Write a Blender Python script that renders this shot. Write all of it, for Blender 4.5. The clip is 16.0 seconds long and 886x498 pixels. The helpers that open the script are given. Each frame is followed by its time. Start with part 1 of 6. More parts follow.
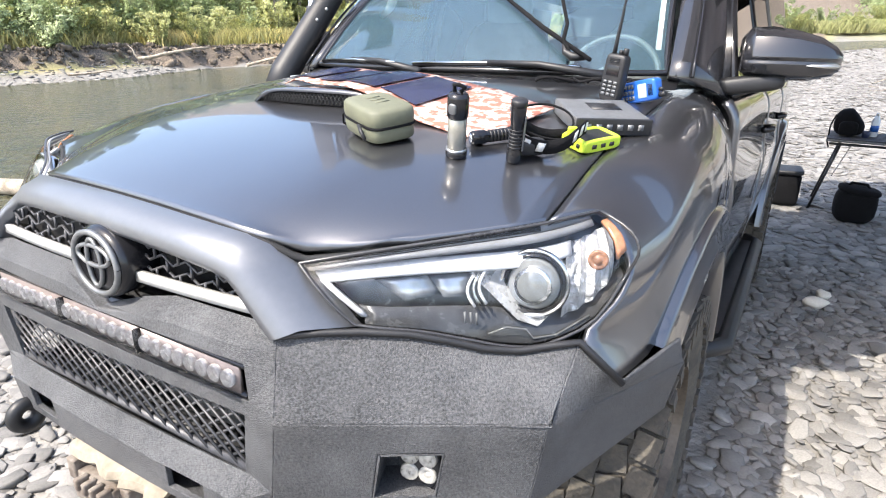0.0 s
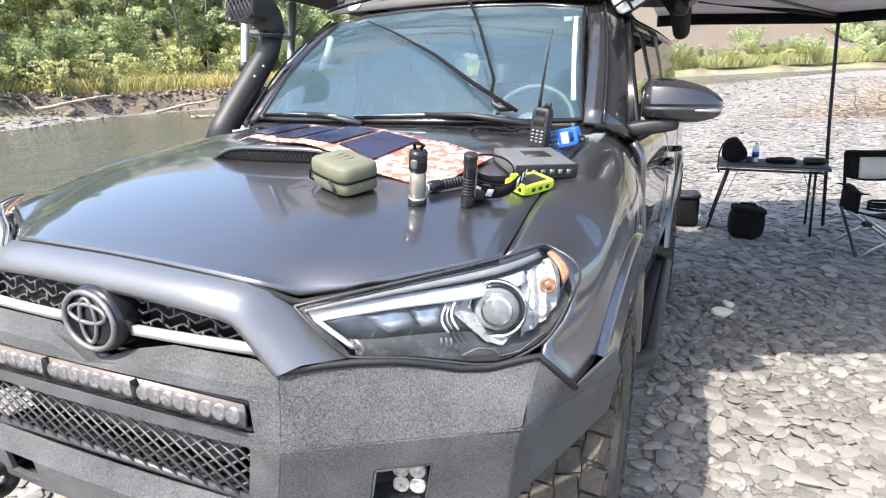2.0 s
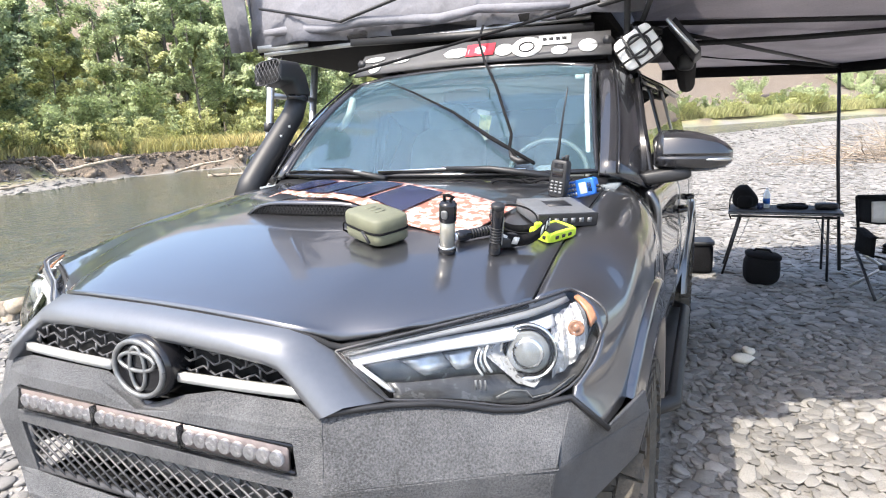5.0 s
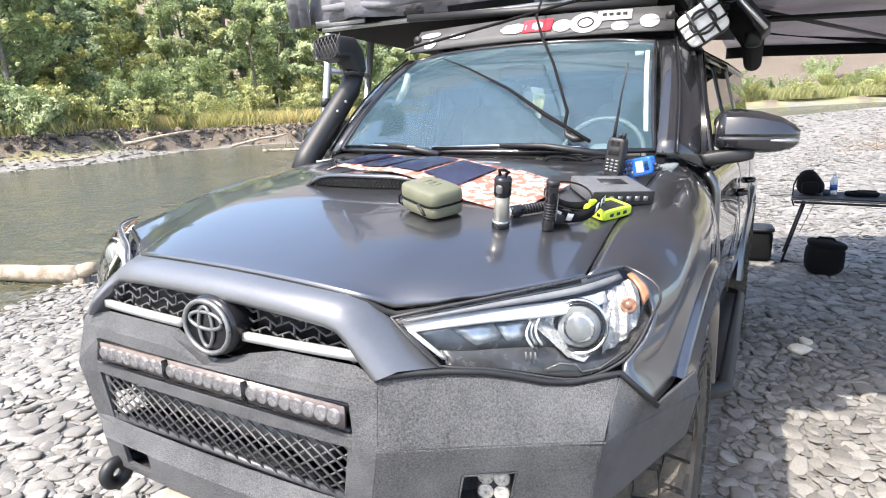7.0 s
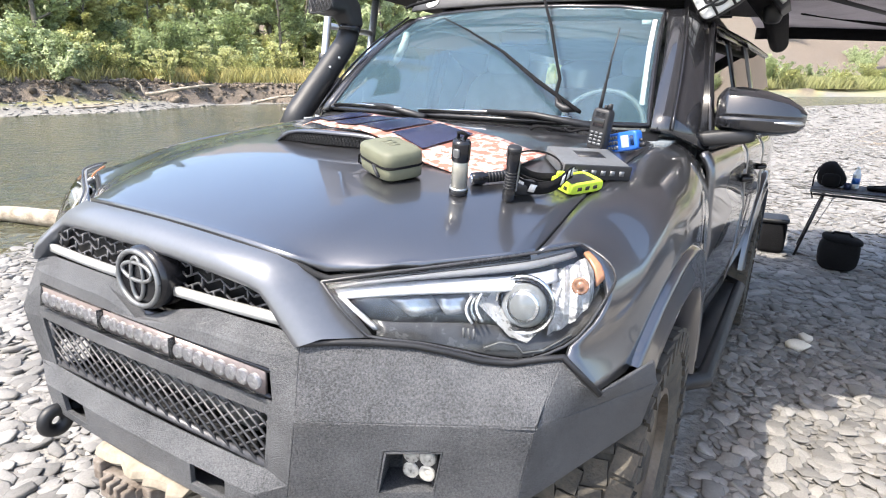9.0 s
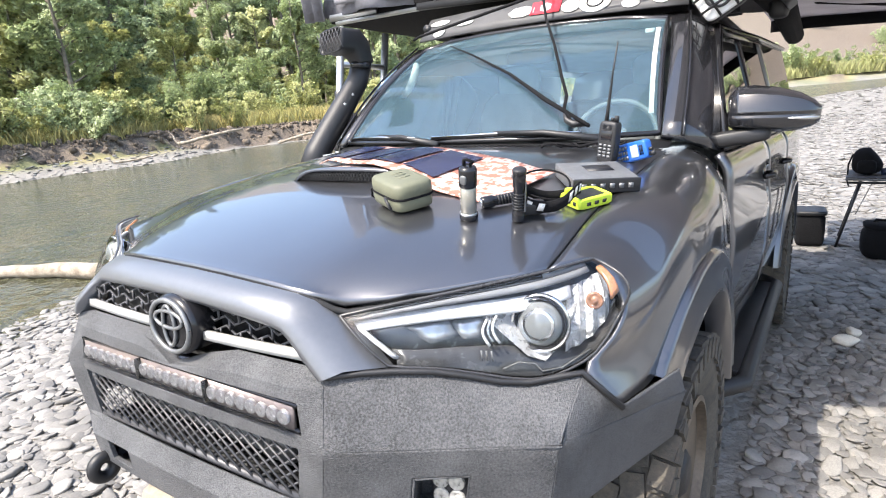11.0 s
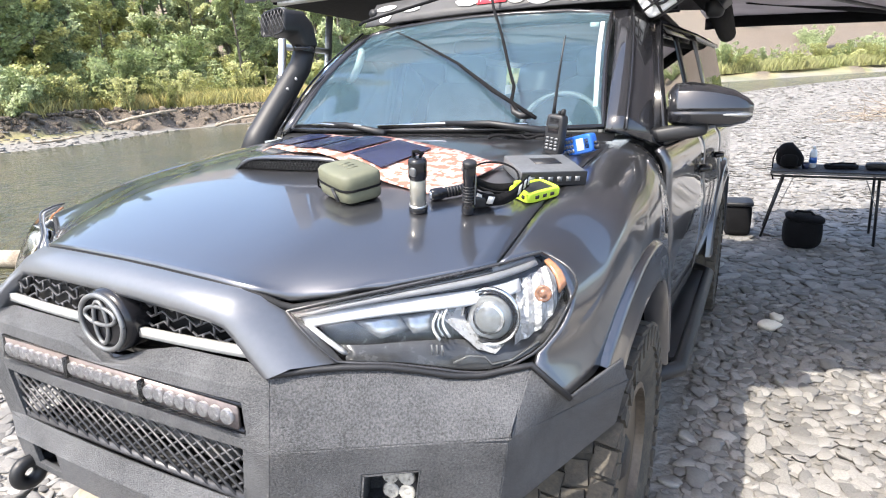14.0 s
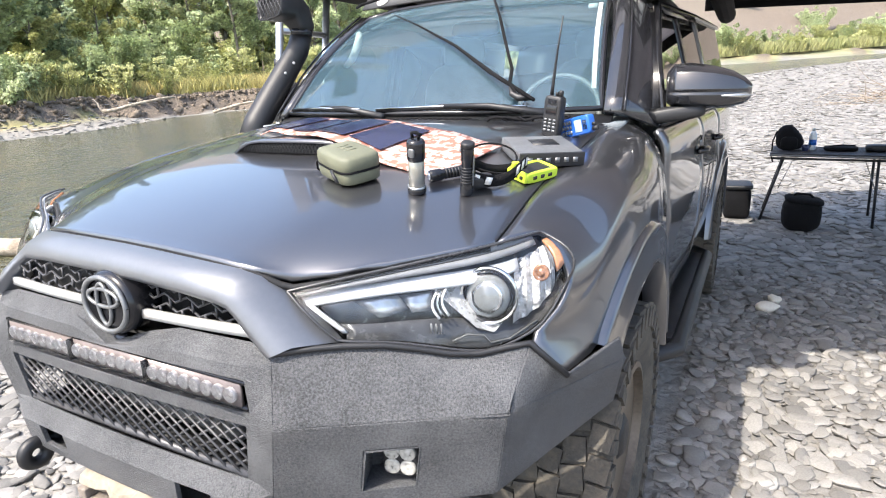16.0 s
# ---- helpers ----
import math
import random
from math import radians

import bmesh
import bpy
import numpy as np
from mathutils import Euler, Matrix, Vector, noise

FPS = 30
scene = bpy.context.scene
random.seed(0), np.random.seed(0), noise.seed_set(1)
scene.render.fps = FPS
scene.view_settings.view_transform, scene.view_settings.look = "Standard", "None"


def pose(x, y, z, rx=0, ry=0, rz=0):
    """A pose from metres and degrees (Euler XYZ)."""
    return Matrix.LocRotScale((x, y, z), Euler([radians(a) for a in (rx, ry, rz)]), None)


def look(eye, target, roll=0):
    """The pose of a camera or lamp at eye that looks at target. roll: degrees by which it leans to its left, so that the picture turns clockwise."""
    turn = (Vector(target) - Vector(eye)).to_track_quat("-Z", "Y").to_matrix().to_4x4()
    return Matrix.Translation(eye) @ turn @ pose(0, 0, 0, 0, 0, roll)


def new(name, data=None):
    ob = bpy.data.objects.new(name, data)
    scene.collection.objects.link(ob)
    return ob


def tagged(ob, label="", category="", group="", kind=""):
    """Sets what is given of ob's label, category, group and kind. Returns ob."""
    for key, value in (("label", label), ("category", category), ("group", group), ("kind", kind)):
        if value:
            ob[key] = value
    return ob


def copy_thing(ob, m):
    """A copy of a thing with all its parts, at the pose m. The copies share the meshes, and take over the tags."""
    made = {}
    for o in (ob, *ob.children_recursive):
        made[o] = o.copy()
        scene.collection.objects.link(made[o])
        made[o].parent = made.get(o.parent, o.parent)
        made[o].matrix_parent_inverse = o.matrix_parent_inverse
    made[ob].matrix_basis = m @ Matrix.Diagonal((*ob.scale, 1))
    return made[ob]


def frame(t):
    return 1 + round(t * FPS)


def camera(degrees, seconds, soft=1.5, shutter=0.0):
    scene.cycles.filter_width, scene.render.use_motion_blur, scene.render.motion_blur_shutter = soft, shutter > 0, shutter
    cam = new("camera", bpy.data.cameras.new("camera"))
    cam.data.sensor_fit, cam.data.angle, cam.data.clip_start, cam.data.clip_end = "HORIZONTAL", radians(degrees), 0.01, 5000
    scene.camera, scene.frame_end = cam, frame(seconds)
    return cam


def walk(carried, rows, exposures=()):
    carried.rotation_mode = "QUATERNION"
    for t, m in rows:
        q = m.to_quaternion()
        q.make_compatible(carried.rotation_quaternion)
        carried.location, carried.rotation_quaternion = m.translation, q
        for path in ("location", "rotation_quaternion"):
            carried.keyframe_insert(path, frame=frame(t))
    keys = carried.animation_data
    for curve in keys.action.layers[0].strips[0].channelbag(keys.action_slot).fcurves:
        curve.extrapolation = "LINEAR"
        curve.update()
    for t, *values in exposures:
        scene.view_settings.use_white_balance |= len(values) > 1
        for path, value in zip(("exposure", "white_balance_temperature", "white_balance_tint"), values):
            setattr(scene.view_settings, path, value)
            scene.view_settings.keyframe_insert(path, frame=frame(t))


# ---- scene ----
cam = camera(74.6, 16.0, soft=1.1)
# the vehicle stands nose-up on the sloping bar: CAR turns its own frame into the level world
CAR = pose(0, 0, 0, -3.1, 0, 0)
PATH = [
    (0, (1.078, -0.537, 1.413), (0.103, 1.092, 0.784), 1.0),
    (0.5, (1.103, -0.605, 1.418), (0.292, 1.134, 0.853), -1.5),
    (1, (1.077, -0.649, 1.428), (0.268, 1.102, 0.898), -2.1),
    (1.5, (1.082, -0.684, 1.451), (0.323, 1.084, 0.906), -1.4),
    (2, (1.071, -0.709, 1.46), (0.31, 1.069, 0.952), -0.5),
    (2.5, (1.058, -0.735, 1.462), (0.23, 1.022, 0.983), -1.0),
    (3, (1.047, -0.752, 1.46), (0.249, 1.022, 0.993), -1.1),
    (3.5, (1.044, -0.752, 1.459), (0.353, 1.078, 1.04), 0.0),
    (4, (1.062, -0.774, 1.464), (0.267, 1.031, 1.13), -2.2),
    (4.2, (1.054, -0.773, 1.464), (0.255, 1.03, 1.133), -2.0),
    (6.3, (1.062, -0.804, 1.457), (0.213, 0.973, 1.11), -0.6),
    (6.5, (1.055, -0.807, 1.456), (0.169, 0.946, 1.08), -0.7),
    (7, (1.053, -0.81, 1.453), (0.105, 0.906, 1.055), -0.8),
    (7.5, (1.038, -0.823, 1.441), (0.061, 0.853, 0.956), -0.5),
    (8, (1.039, -0.822, 1.431), (0.072, 0.852, 0.92), 1.4),
    (8.5, (1.05, -0.776, 1.422), (0.181, 0.947, 0.898), 2.8),
    (9, (1.143, -0.672, 1.43), (0.158, 0.996, 0.933), 2.6),
    (9.2, (1.176, -0.637, 1.428), (0.094, 0.972, 0.936), 2.1),
    (11.3, (1.192, -0.681, 1.457), (0.127, 0.962, 1.05), -3.8),
    (11.5, (1.179, -0.686, 1.463), (0.141, 0.992, 1.141), -3.1),
    (12, (1.169, -0.677, 1.463), (0.214, 1.031, 1.052), -0.7),
    (12.5, (1.163, -0.671, 1.461), (0.221, 1.038, 1.023), -0.5),
    (13, (1.175, -0.672, 1.459), (0.225, 1.025, 0.996), -1.3),
    (13.5, (1.171, -0.668, 1.455), (0.246, 1.04, 0.978), -1.1),
    (14, (1.174, -0.664, 1.456), (0.252, 1.046, 0.98), -1.5),
    (14.5, (1.172, -0.651, 1.455), (0.294, 1.078, 0.963), -1.5),
    (15, (1.184, -0.663, 1.455), (0.266, 1.045, 0.961), -1.2),
    (15.5, (1.182, -0.663, 1.451), (0.27, 1.039, 0.93), -1.8),
    (16, (1.182, -0.675, 1.447), (0.265, 1.024, 0.925), -1.9),
]
walk(cam, [(t, CAR @ look(eye, target, roll)) for t, eye, target, roll in PATH], exposures=((0, 1.81), (16, 1.81)))

# ---- light ----
SUN_TO = Vector((-0.275, -0.655, 1.036)).normalized()
world = bpy.data.worlds.new("sky")
scene.world = world
world.use_nodes = True
wn = world.node_tree
sky = wn.nodes.new("ShaderNodeTexSky")
sky.sky_type, sky.sun_disc = "NISHITA", False
sky.sun_elevation = math.asin(SUN_TO.z)
sky.sun_rotation = math.atan2(SUN_TO.x, SUN_TO.y)
sky.dust_density = 3.0
wn.links.new(sky.outputs[0], wn.nodes["Background"].inputs[0])
wn.nodes["Background"].inputs[1].default_value = 0.15
sun_data = bpy.data.lights.new("sun", "SUN")
sun_data.energy, sun_data.angle, sun_data.color = 2.7, radians(0.5), (1.0, 0.935, 0.84)
sun = new("sun", sun_data)
sun.matrix_world = look(SUN_TO * 50, (0, 0, 0))


# ---- materials ----
def mat(name, color, rough=0.5, metal=0.0, var=0.15, scale=8.0, bump=0.0, bscale=80.0, coat=0.0, color2=None, fine=90.0,
        rvar=0.12, rand="", spread=0.35, dist=0.01):
    m = bpy.data.materials.new(name)
    m.use_nodes = True
    nt = m.node_tree
    n, l = nt.nodes, nt.links
    b = n["Principled BSDF"]
    tc = n.new("ShaderNodeTexCoord")
    big = n.new("ShaderNodeTexNoise")
    big.inputs["Scale"].default_value, big.inputs["Detail"].default_value = scale, 5
    small = n.new("ShaderNodeTexNoise")
    small.inputs["Scale"].default_value, small.inputs["Detail"].default_value = fine, 3
    l.new(tc.outputs["Object"], big.inputs["Vector"])
    l.new(tc.outputs["Object"], small.inputs["Vector"])
    add = n.new("ShaderNodeMath")
    add.operation = "MULTIPLY_ADD"
    add.inputs[1].default_value = 0.35
    l.new(small.outputs[0], add.inputs[0])
    sc = n.new("ShaderNodeMath")
    sc.operation = "MULTIPLY"
    sc.inputs[1].default_value = 0.65
    l.new(big.outputs[0], sc.inputs[0])
    l.new(sc.outputs[0], add.inputs[2])
    ramp = n.new("ShaderNodeValToRGB")
    ramp.color_ramp.elements[0].position, ramp.color_ramp.elements[1].position = 0.36, 0.64
    c1 = color if color2 else [c * (1 - var) for c in color]
    c2 = color2 if color2 else [min(1, c * (1 + var)) for c in color]
    ramp.color_ramp.elements[0].color, ramp.color_ramp.elements[1].color = (*c1, 1), (*c2, 1)
    l.new(add.outputs[0], ramp.inputs[0])
    out = ramp.outputs[0]
    if rand:
        src = n.new("ShaderNodeNewGeometry").outputs["Random Per Island"] if rand == "island" else n.new("ShaderNodeObjectInfo").outputs["Random"]
        mr = n.new("ShaderNodeMapRange")
        mr.inputs["To Min"].default_value, mr.inputs["To Max"].default_value = 1 - spread, 1 + spread
        l.new(src, mr.inputs["Value"])
        mix = n.new("ShaderNodeMix")
        mix.data_type, mix.blend_type = "RGBA", "MULTIPLY"
        mix.inputs["Factor"].default_value = 1
        l.new(out, mix.inputs["A"])
        l.new(mr.outputs[0], mix.inputs["B"])
        out = mix.outputs["Result"]
    l.new(out, b.inputs["Base Color"])
    rr = n.new("ShaderNodeMapRange")
    rr.inputs["To Min"].default_value, rr.inputs["To Max"].default_value = max(0.02, rough - rvar), min(1, rough + rvar)
    l.new(add.outputs[0], rr.inputs["Value"])
    l.new(rr.outputs[0], b.inputs["Roughness"])
    b.inputs["Metallic"].default_value = metal
    b.inputs["Coat Weight"].default_value, b.inputs["Coat Roughness"].default_value = coat, 0.03
    if bump:
        bn = n.new("ShaderNodeTexNoise")
        bn.inputs["Scale"].default_value, bn.inputs["Detail"].default_value = bscale, 3
        l.new(tc.outputs["Object"], bn.inputs["Vector"])
        bp = n.new("ShaderNodeBump")
        bp.inputs["Strength"].default_value, bp.inputs["Distance"].default_value = bump, dist
        l.new(bn.outputs[0], bp.inputs["Height"])
        l.new(bp.outputs[0], b.inputs["Normal"])
    return m


def pane(name, tint, ior=1.5, rough=0.0, veil=0.0):
    """Thin glass: clear but for its tint, with a Fresnel gloss and a bluish haze painted in."""
    m = bpy.data.materials.new(name)
    m.use_nodes = True
    n, l = m.node_tree.nodes, m.node_tree.links
    n.remove(n["Principled BSDF"])
    tr, gl, fr, mx = n.new("ShaderNodeBsdfTransparent"), n.new("ShaderNodeBsdfGlossy"), n.new("ShaderNodeFresnel"), n.new("ShaderNodeMixShader")
    tr.inputs[0].default_value, gl.inputs[1].default_value, fr.inputs[0].default_value = (*tint, 1), rough, ior
    l.new(fr.outputs[0], mx.inputs[0])
    l.new(tr.outputs[0], mx.inputs[1])
    l.new(gl.outputs[0], mx.inputs[2])
    last = mx.outputs[0]
    # blue diffuse film paints bright sky haze onto the glass
    if veil:
        film, mf = n.new("ShaderNodeBsdfDiffuse"), n.new("ShaderNodeMixShader")
        tc, nz, mr = n.new("ShaderNodeTexCoord"), n.new("ShaderNodeTexNoise"), n.new("ShaderNodeMapRange")
        nz.inputs["Scale"].default_value, nz.inputs["Detail"].default_value = 3, 5
        mr.inputs["To Min"].default_value, mr.inputs["To Max"].default_value = veil * 0.8, veil * 1.2
        l.new(tc.outputs["Object"], nz.inputs["Vector"])
        l.new(nz.outputs[0], mr.inputs["Value"])
        l.new(mr.outputs[0], mf.inputs[0])
        film.inputs[0].default_value = (0.31, 0.55, 0.72, 1)
        l.new(last, mf.inputs[1])
        l.new(film.outputs[0], mf.inputs[2])
        last = mf.outputs[0]
    l.new(last, n["Material Output"].inputs[0])
    return m


PAINT = mat("grey_metallic_paint", (0.125, 0.127, 0.138), 0.31, 0.85, var=0.05, scale=3, coat=1.0, rvar=0.04, fine=400)
SATIN = mat("satin_grey_paint", (0.165, 0.172, 0.188), 0.42, 0.6, var=0.06, scale=4, rvar=0.05, coat=0.25)
# lighter specks in the liner's colour paint glints off its grain
LINER = mat("black_bed_liner", (0.034, 0.035, 0.038), 0.5, 0.0, scale=260, color2=(0.118, 0.120, 0.126), bump=0.9, bscale=420, rvar=0.2, dist=0.004, fine=9)
LINER.node_tree.nodes["Principled BSDF"].inputs["Specular IOR Level"].default_value = 0.3
PLASTIC = mat("black_plastic", (0.013, 0.013, 0.0145), 0.5, var=0.2, bump=0.2, bscale=300, dist=0.002)
GLOSSB = mat("gloss_black", (0.012, 0.012, 0.014), 0.18, var=0.1, rvar=0.08)
DARK = mat("dark_inside", (0.012, 0.012, 0.013), 0.8, var=0.2)
RUBBER = mat("tyre_rubber", (0.035, 0.033, 0.03), 0.8, var=0.3, scale=14, color2=(0.10, 0.085, 0.065), bump=0.3, bscale=120)
RIM = mat("dusty_rim", (0.13, 0.105, 0.08), 0.55, 0.5, var=0.3, scale=10)
CHROME = mat("bright_chrome", (0.8, 0.8, 0.8), 0.12, 1.0, var=0.05, rvar=0.06)
SILVER = mat("brushed_silver", (0.55, 0.55, 0.54), 0.35, 0.9, var=0.1)
WHITEP = mat("white_plastic", (0.75, 0.75, 0.74), 0.35, var=0.05)
FOGLED = mat("fog_lens", (0.40, 0.39, 0.36), 0.3, 0.3, var=0.25, scale=90)
LED = mat("led_reflector", (0.64, 0.60, 0.57), 0.25, 0.2, var=0.2, scale=90)
LEDPLATE = mat("led_face_plate", (0.20, 0.165, 0.155), 0.35, 0.2, var=0.2, scale=40)
AMBER = mat("amber_plastic", (0.40, 0.19, 0.10), 0.22, var=0.2, scale=60)
GLASS = pane("windscreen_glass", (0.62, 0.82, 0.85), 1.9, 0.0, 0.085)
TINTED = pane("tinted_glass", (0.07, 0.075, 0.07), 1.6)
CLEAR = pane("clear_lens", (0.93, 0.94, 0.95), 1.45)
DASH = mat("dash_grey", (0.18, 0.20, 0.21), 0.7, var=0.2)
SEAT = mat("seat_cloth", (0.26, 0.28, 0.29), 0.9, var=0.2)
CANVAS = mat("grey_tent_canvas", (0.15, 0.15, 0.167), 0.85, var=0.15, scale=4, bump=0.5, bscale=7, dist=0.05)
AWNING = mat("grey_awning_cloth", (0.42, 0.40, 0.415), 0.85, var=0.15, scale=3, bump=0.4, bscale=5, dist=0.05)
BLACKC = mat("black_cloth", (0.006, 0.006, 0.007), 0.95, var=0.3, bump=0.4, bscale=60)
BLACKC.node_tree.nodes["Principled BSDF"].inputs["Specular IOR Level"].default_value = 0.2
STICK = mat("white_sticker", (0.60, 0.60, 0.585), 0.4, var=0.08, scale=40)
STICKR = mat("red_sticker", (0.6, 0.05, 0.07), 0.4, var=0.15, scale=30)
OLIVE = mat("olive_shell", (0.122, 0.126, 0.084), 0.6, var=0.12, scale=20, bump=0.3, bscale=400, dist=0.001)
ORANGE = mat("orange_camo_cloth", (0.60, 0.42, 0.36), 0.75, scale=34, color2=(0.27, 0.10, 0.07), fine=60)
ORANGE.node_tree.nodes["Color Ramp"].color_ramp.elements[0].position = 0.47
ORANGE.node_tree.nodes["Color Ramp"].color_ramp.elements[1].position = 0.53
CELL = mat("blue_solar_cell", (0.016, 0.022, 0.06), 0.22, 0.1, var=0.2, scale=10)
LIME = mat("lime_plastic", (0.45, 0.60, 0.04), 0.4, var=0.1)
BLUEP = mat("blue_plastic", (0.015, 0.10, 0.40), 0.35, var=0.1)
SCREEN = mat("pale_screen", (0.35, 0.42, 0.36), 0.2, var=0.05)
STEEL = mat("grey_steel_case", (0.17, 0.175, 0.18), 0.45, 0.5, var=0.2, scale=15)
FROST = mat("frosted_tube", (0.36, 0.35, 0.31), 0.25, 0.6, var=0.12, scale=50)
TAN = mat("dusty_tan_plate", (0.19, 0.16, 0.12), 0.85, var=0.3, scale=14, color2=(0.31, 0.27, 0.21), bump=0.4, bscale=30)
MESHM = mat("grey_mesh_metal", (0.065, 0.065, 0.07), 0.45, 0.3, var=0.3, scale=40)
RUST = mat("rusty_steel", (0.10, 0.075, 0.057), 0.8, 0.1, var=0.4, scale=24, color2=(0.20, 0.175, 0.15), bump=0.4, bscale=60)
STONE = mat("river_stone", (0.182, 0.174, 0.162), 0.75, var=0.22, scale=9, rand="island", spread=0.36, bump=0.25, bscale=60, fine=120)
STONEO = mat("river_cobble", (0.182, 0.174, 0.162), 0.75, var=0.22, scale=9, rand="object", spread=0.36, bump=0.25, bscale=60, fine=120)
# stone colour lightened to paint a fleck of sunlight
SUNFLECK = mat("pale_stone", (0.62, 0.57, 0.48), 0.75, var=0.1, scale=9)
WOOD = mat("bleached_driftwood", (0.15, 0.115, 0.08), 0.8, var=0.3, scale=7, color2=(0.42, 0.37, 0.30), bump=0.6, bscale=22, dist=0.02)
TWIG = mat("dry_brushwood", (0.27, 0.22, 0.17), 0.85, var=0.3, scale=3, rand="island", spread=0.5)
BARK = mat("grey_bark", (0.16, 0.14, 0.11), 0.9, var=0.35, scale=6, bump=0.6, bscale=20, dist=0.03)
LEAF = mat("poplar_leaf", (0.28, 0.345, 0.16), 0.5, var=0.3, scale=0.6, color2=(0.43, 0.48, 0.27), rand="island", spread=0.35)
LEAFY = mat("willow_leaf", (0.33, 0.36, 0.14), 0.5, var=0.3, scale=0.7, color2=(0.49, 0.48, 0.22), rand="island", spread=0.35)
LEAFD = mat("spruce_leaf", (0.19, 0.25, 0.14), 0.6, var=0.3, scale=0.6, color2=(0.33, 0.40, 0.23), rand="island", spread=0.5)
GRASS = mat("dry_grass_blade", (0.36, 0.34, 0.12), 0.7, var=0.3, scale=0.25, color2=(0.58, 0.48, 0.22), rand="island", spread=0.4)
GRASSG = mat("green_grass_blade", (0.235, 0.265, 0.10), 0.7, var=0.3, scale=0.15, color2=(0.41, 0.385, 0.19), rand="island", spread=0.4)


def see_through(m, share):
    """Let light through a leaf or blade."""
    n, l = m.node_tree.nodes, m.node_tree.links
    b, t, x = n["Principled BSDF"], n.new("ShaderNodeBsdfTranslucent"), n.new("ShaderNodeMixShader")
    l.new(b.inputs["Base Color"].links[0].from_socket, t.inputs[0])
    x.inputs[0].default_value = share
    l.new(b.outputs[0], x.inputs[1])
    l.new(t.outputs[0], x.inputs[2])
    l.new(x.outputs[0], n["Material Output"].inputs[0])


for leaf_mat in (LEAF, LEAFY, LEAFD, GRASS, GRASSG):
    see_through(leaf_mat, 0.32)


see_through(AWNING, 0.4)


# ---- mesh helpers ----
def mesh_of(name, verts, faces, smooth=True):
    me = bpy.data.meshes.new(name)
    me.from_pydata([tuple(v) for v in verts], [], faces)
    bm = bmesh.new()
    bm.from_mesh(me)
    bmesh.ops.recalc_face_normals(bm, faces=bm.faces)
    bm.to_mesh(me)
    bm.free()
    if smooth:
        me.polygons.foreach_set("use_smooth", [True] * len(me.polygons))
    return me


def part(name, geo, material, parent=None, label="", solid=0.0, bevel=0.0, smooth=True, offset=-1.0, sub=0, turn=35):
    """One mesh object out of (verts, faces), under a thing or a part."""
    ob = new(name, mesh_of(name, geo[0], geo[1], smooth))
    ob.data.materials.append(material)
    ob.parent = parent
    if solid:
        md = ob.modifiers.new("thick", "SOLIDIFY")
        md.thickness, md.offset = solid, offset
    if sub:
        md = ob.modifiers.new("round", "SUBSURF")
        md.levels = md.render_levels = sub
    if bevel:
        md = ob.modifiers.new("edge", "BEVEL")
        md.width, md.segments, md.limit_method, md.angle_limit = bevel, 2 if turn > 30 else 4, "ANGLE", radians(turn)
        md.harden_normals = False
    if label:
        ob["label"] = label
    return ob


def join(*geos):
    verts, faces = [], []
    for v, f in geos:
        k = len(verts)
        verts += [tuple(p) for p in v]
        faces += [tuple(i + k for i in q) for q in f]
    return verts, faces


def welded(*geos):
    """Join and merge the points that coincide."""
    verts, faces = join(*geos)
    seen, back, out = {}, [], []
    for v in verts:
        k = tuple(round(c, 4) for c in v)
        if k not in seen:
            seen[k] = len(out)
            out.append(v)
        back.append(seen[k])
    return out, [tuple(back[i] for i in f) for f in faces]


def moved(geo, m):
    return [m @ Vector(v) for v in geo[0]], geo[1]


def mirrored(geo):
    return [(-v[0], v[1], v[2]) for v in geo[0]], [tuple(reversed(f)) for f in geo[1]]


def surf(rows, closed=False):
    n = len(rows[0])
    verts = [p for r in rows for p in r]
    faces = []
    for i in range(len(rows) - 1):
        for j in range(n if closed else n - 1):
            k = (j + 1) % n
            faces.append((i * n + j, i * n + k, (i + 1) * n + k, (i + 1) * n + j))
    return verts, faces


def box(c, s, r=None):
    x, y, z = (a / 2 for a in s)
    v = [Vector((i * x, j * y, k * z)) for i in (-1, 1) for j in (-1, 1) for k in (-1, 1)]
    if r:
        v = [r @ p for p in v]
    return [p + Vector(c) for p in v], [(0, 1, 3, 2), (4, 6, 7, 5), (0, 4, 5, 1), (2, 3, 7, 6), (0, 2, 6, 4), (1, 5, 7, 3)]


def tube(points, radius, seg=10, caps=True):
    """A round bar along points; radius: one number, or one for each point."""
    pts = [Vector(p) for p in points]
    rad = radius if isinstance(radius, (list, tuple)) else [radius] * len(pts)
    rows = []
    side = None
    for i, p in enumerate(pts):
        d = (pts[min(i + 1, len(pts) - 1)] - pts[max(i - 1, 0)]).normalized()
        if side is None:
            side = d.cross(Vector((0, 0, 1)) if abs(d.z) < 0.9 else Vector((1, 0, 0))).normalized()
        side = (side - d * side.dot(d)).normalized()
        up = d.cross(side)
        rows.append([p + (side * math.cos(a) + up * math.sin(a)) * rad[i] for a in [2 * math.pi * k / seg for k in range(seg)]])
    v, f = surf(rows, closed=True)
    if caps:
        f = f + [tuple(range(seg)), tuple(range(len(v) - seg, len(v)))]
    return v, f


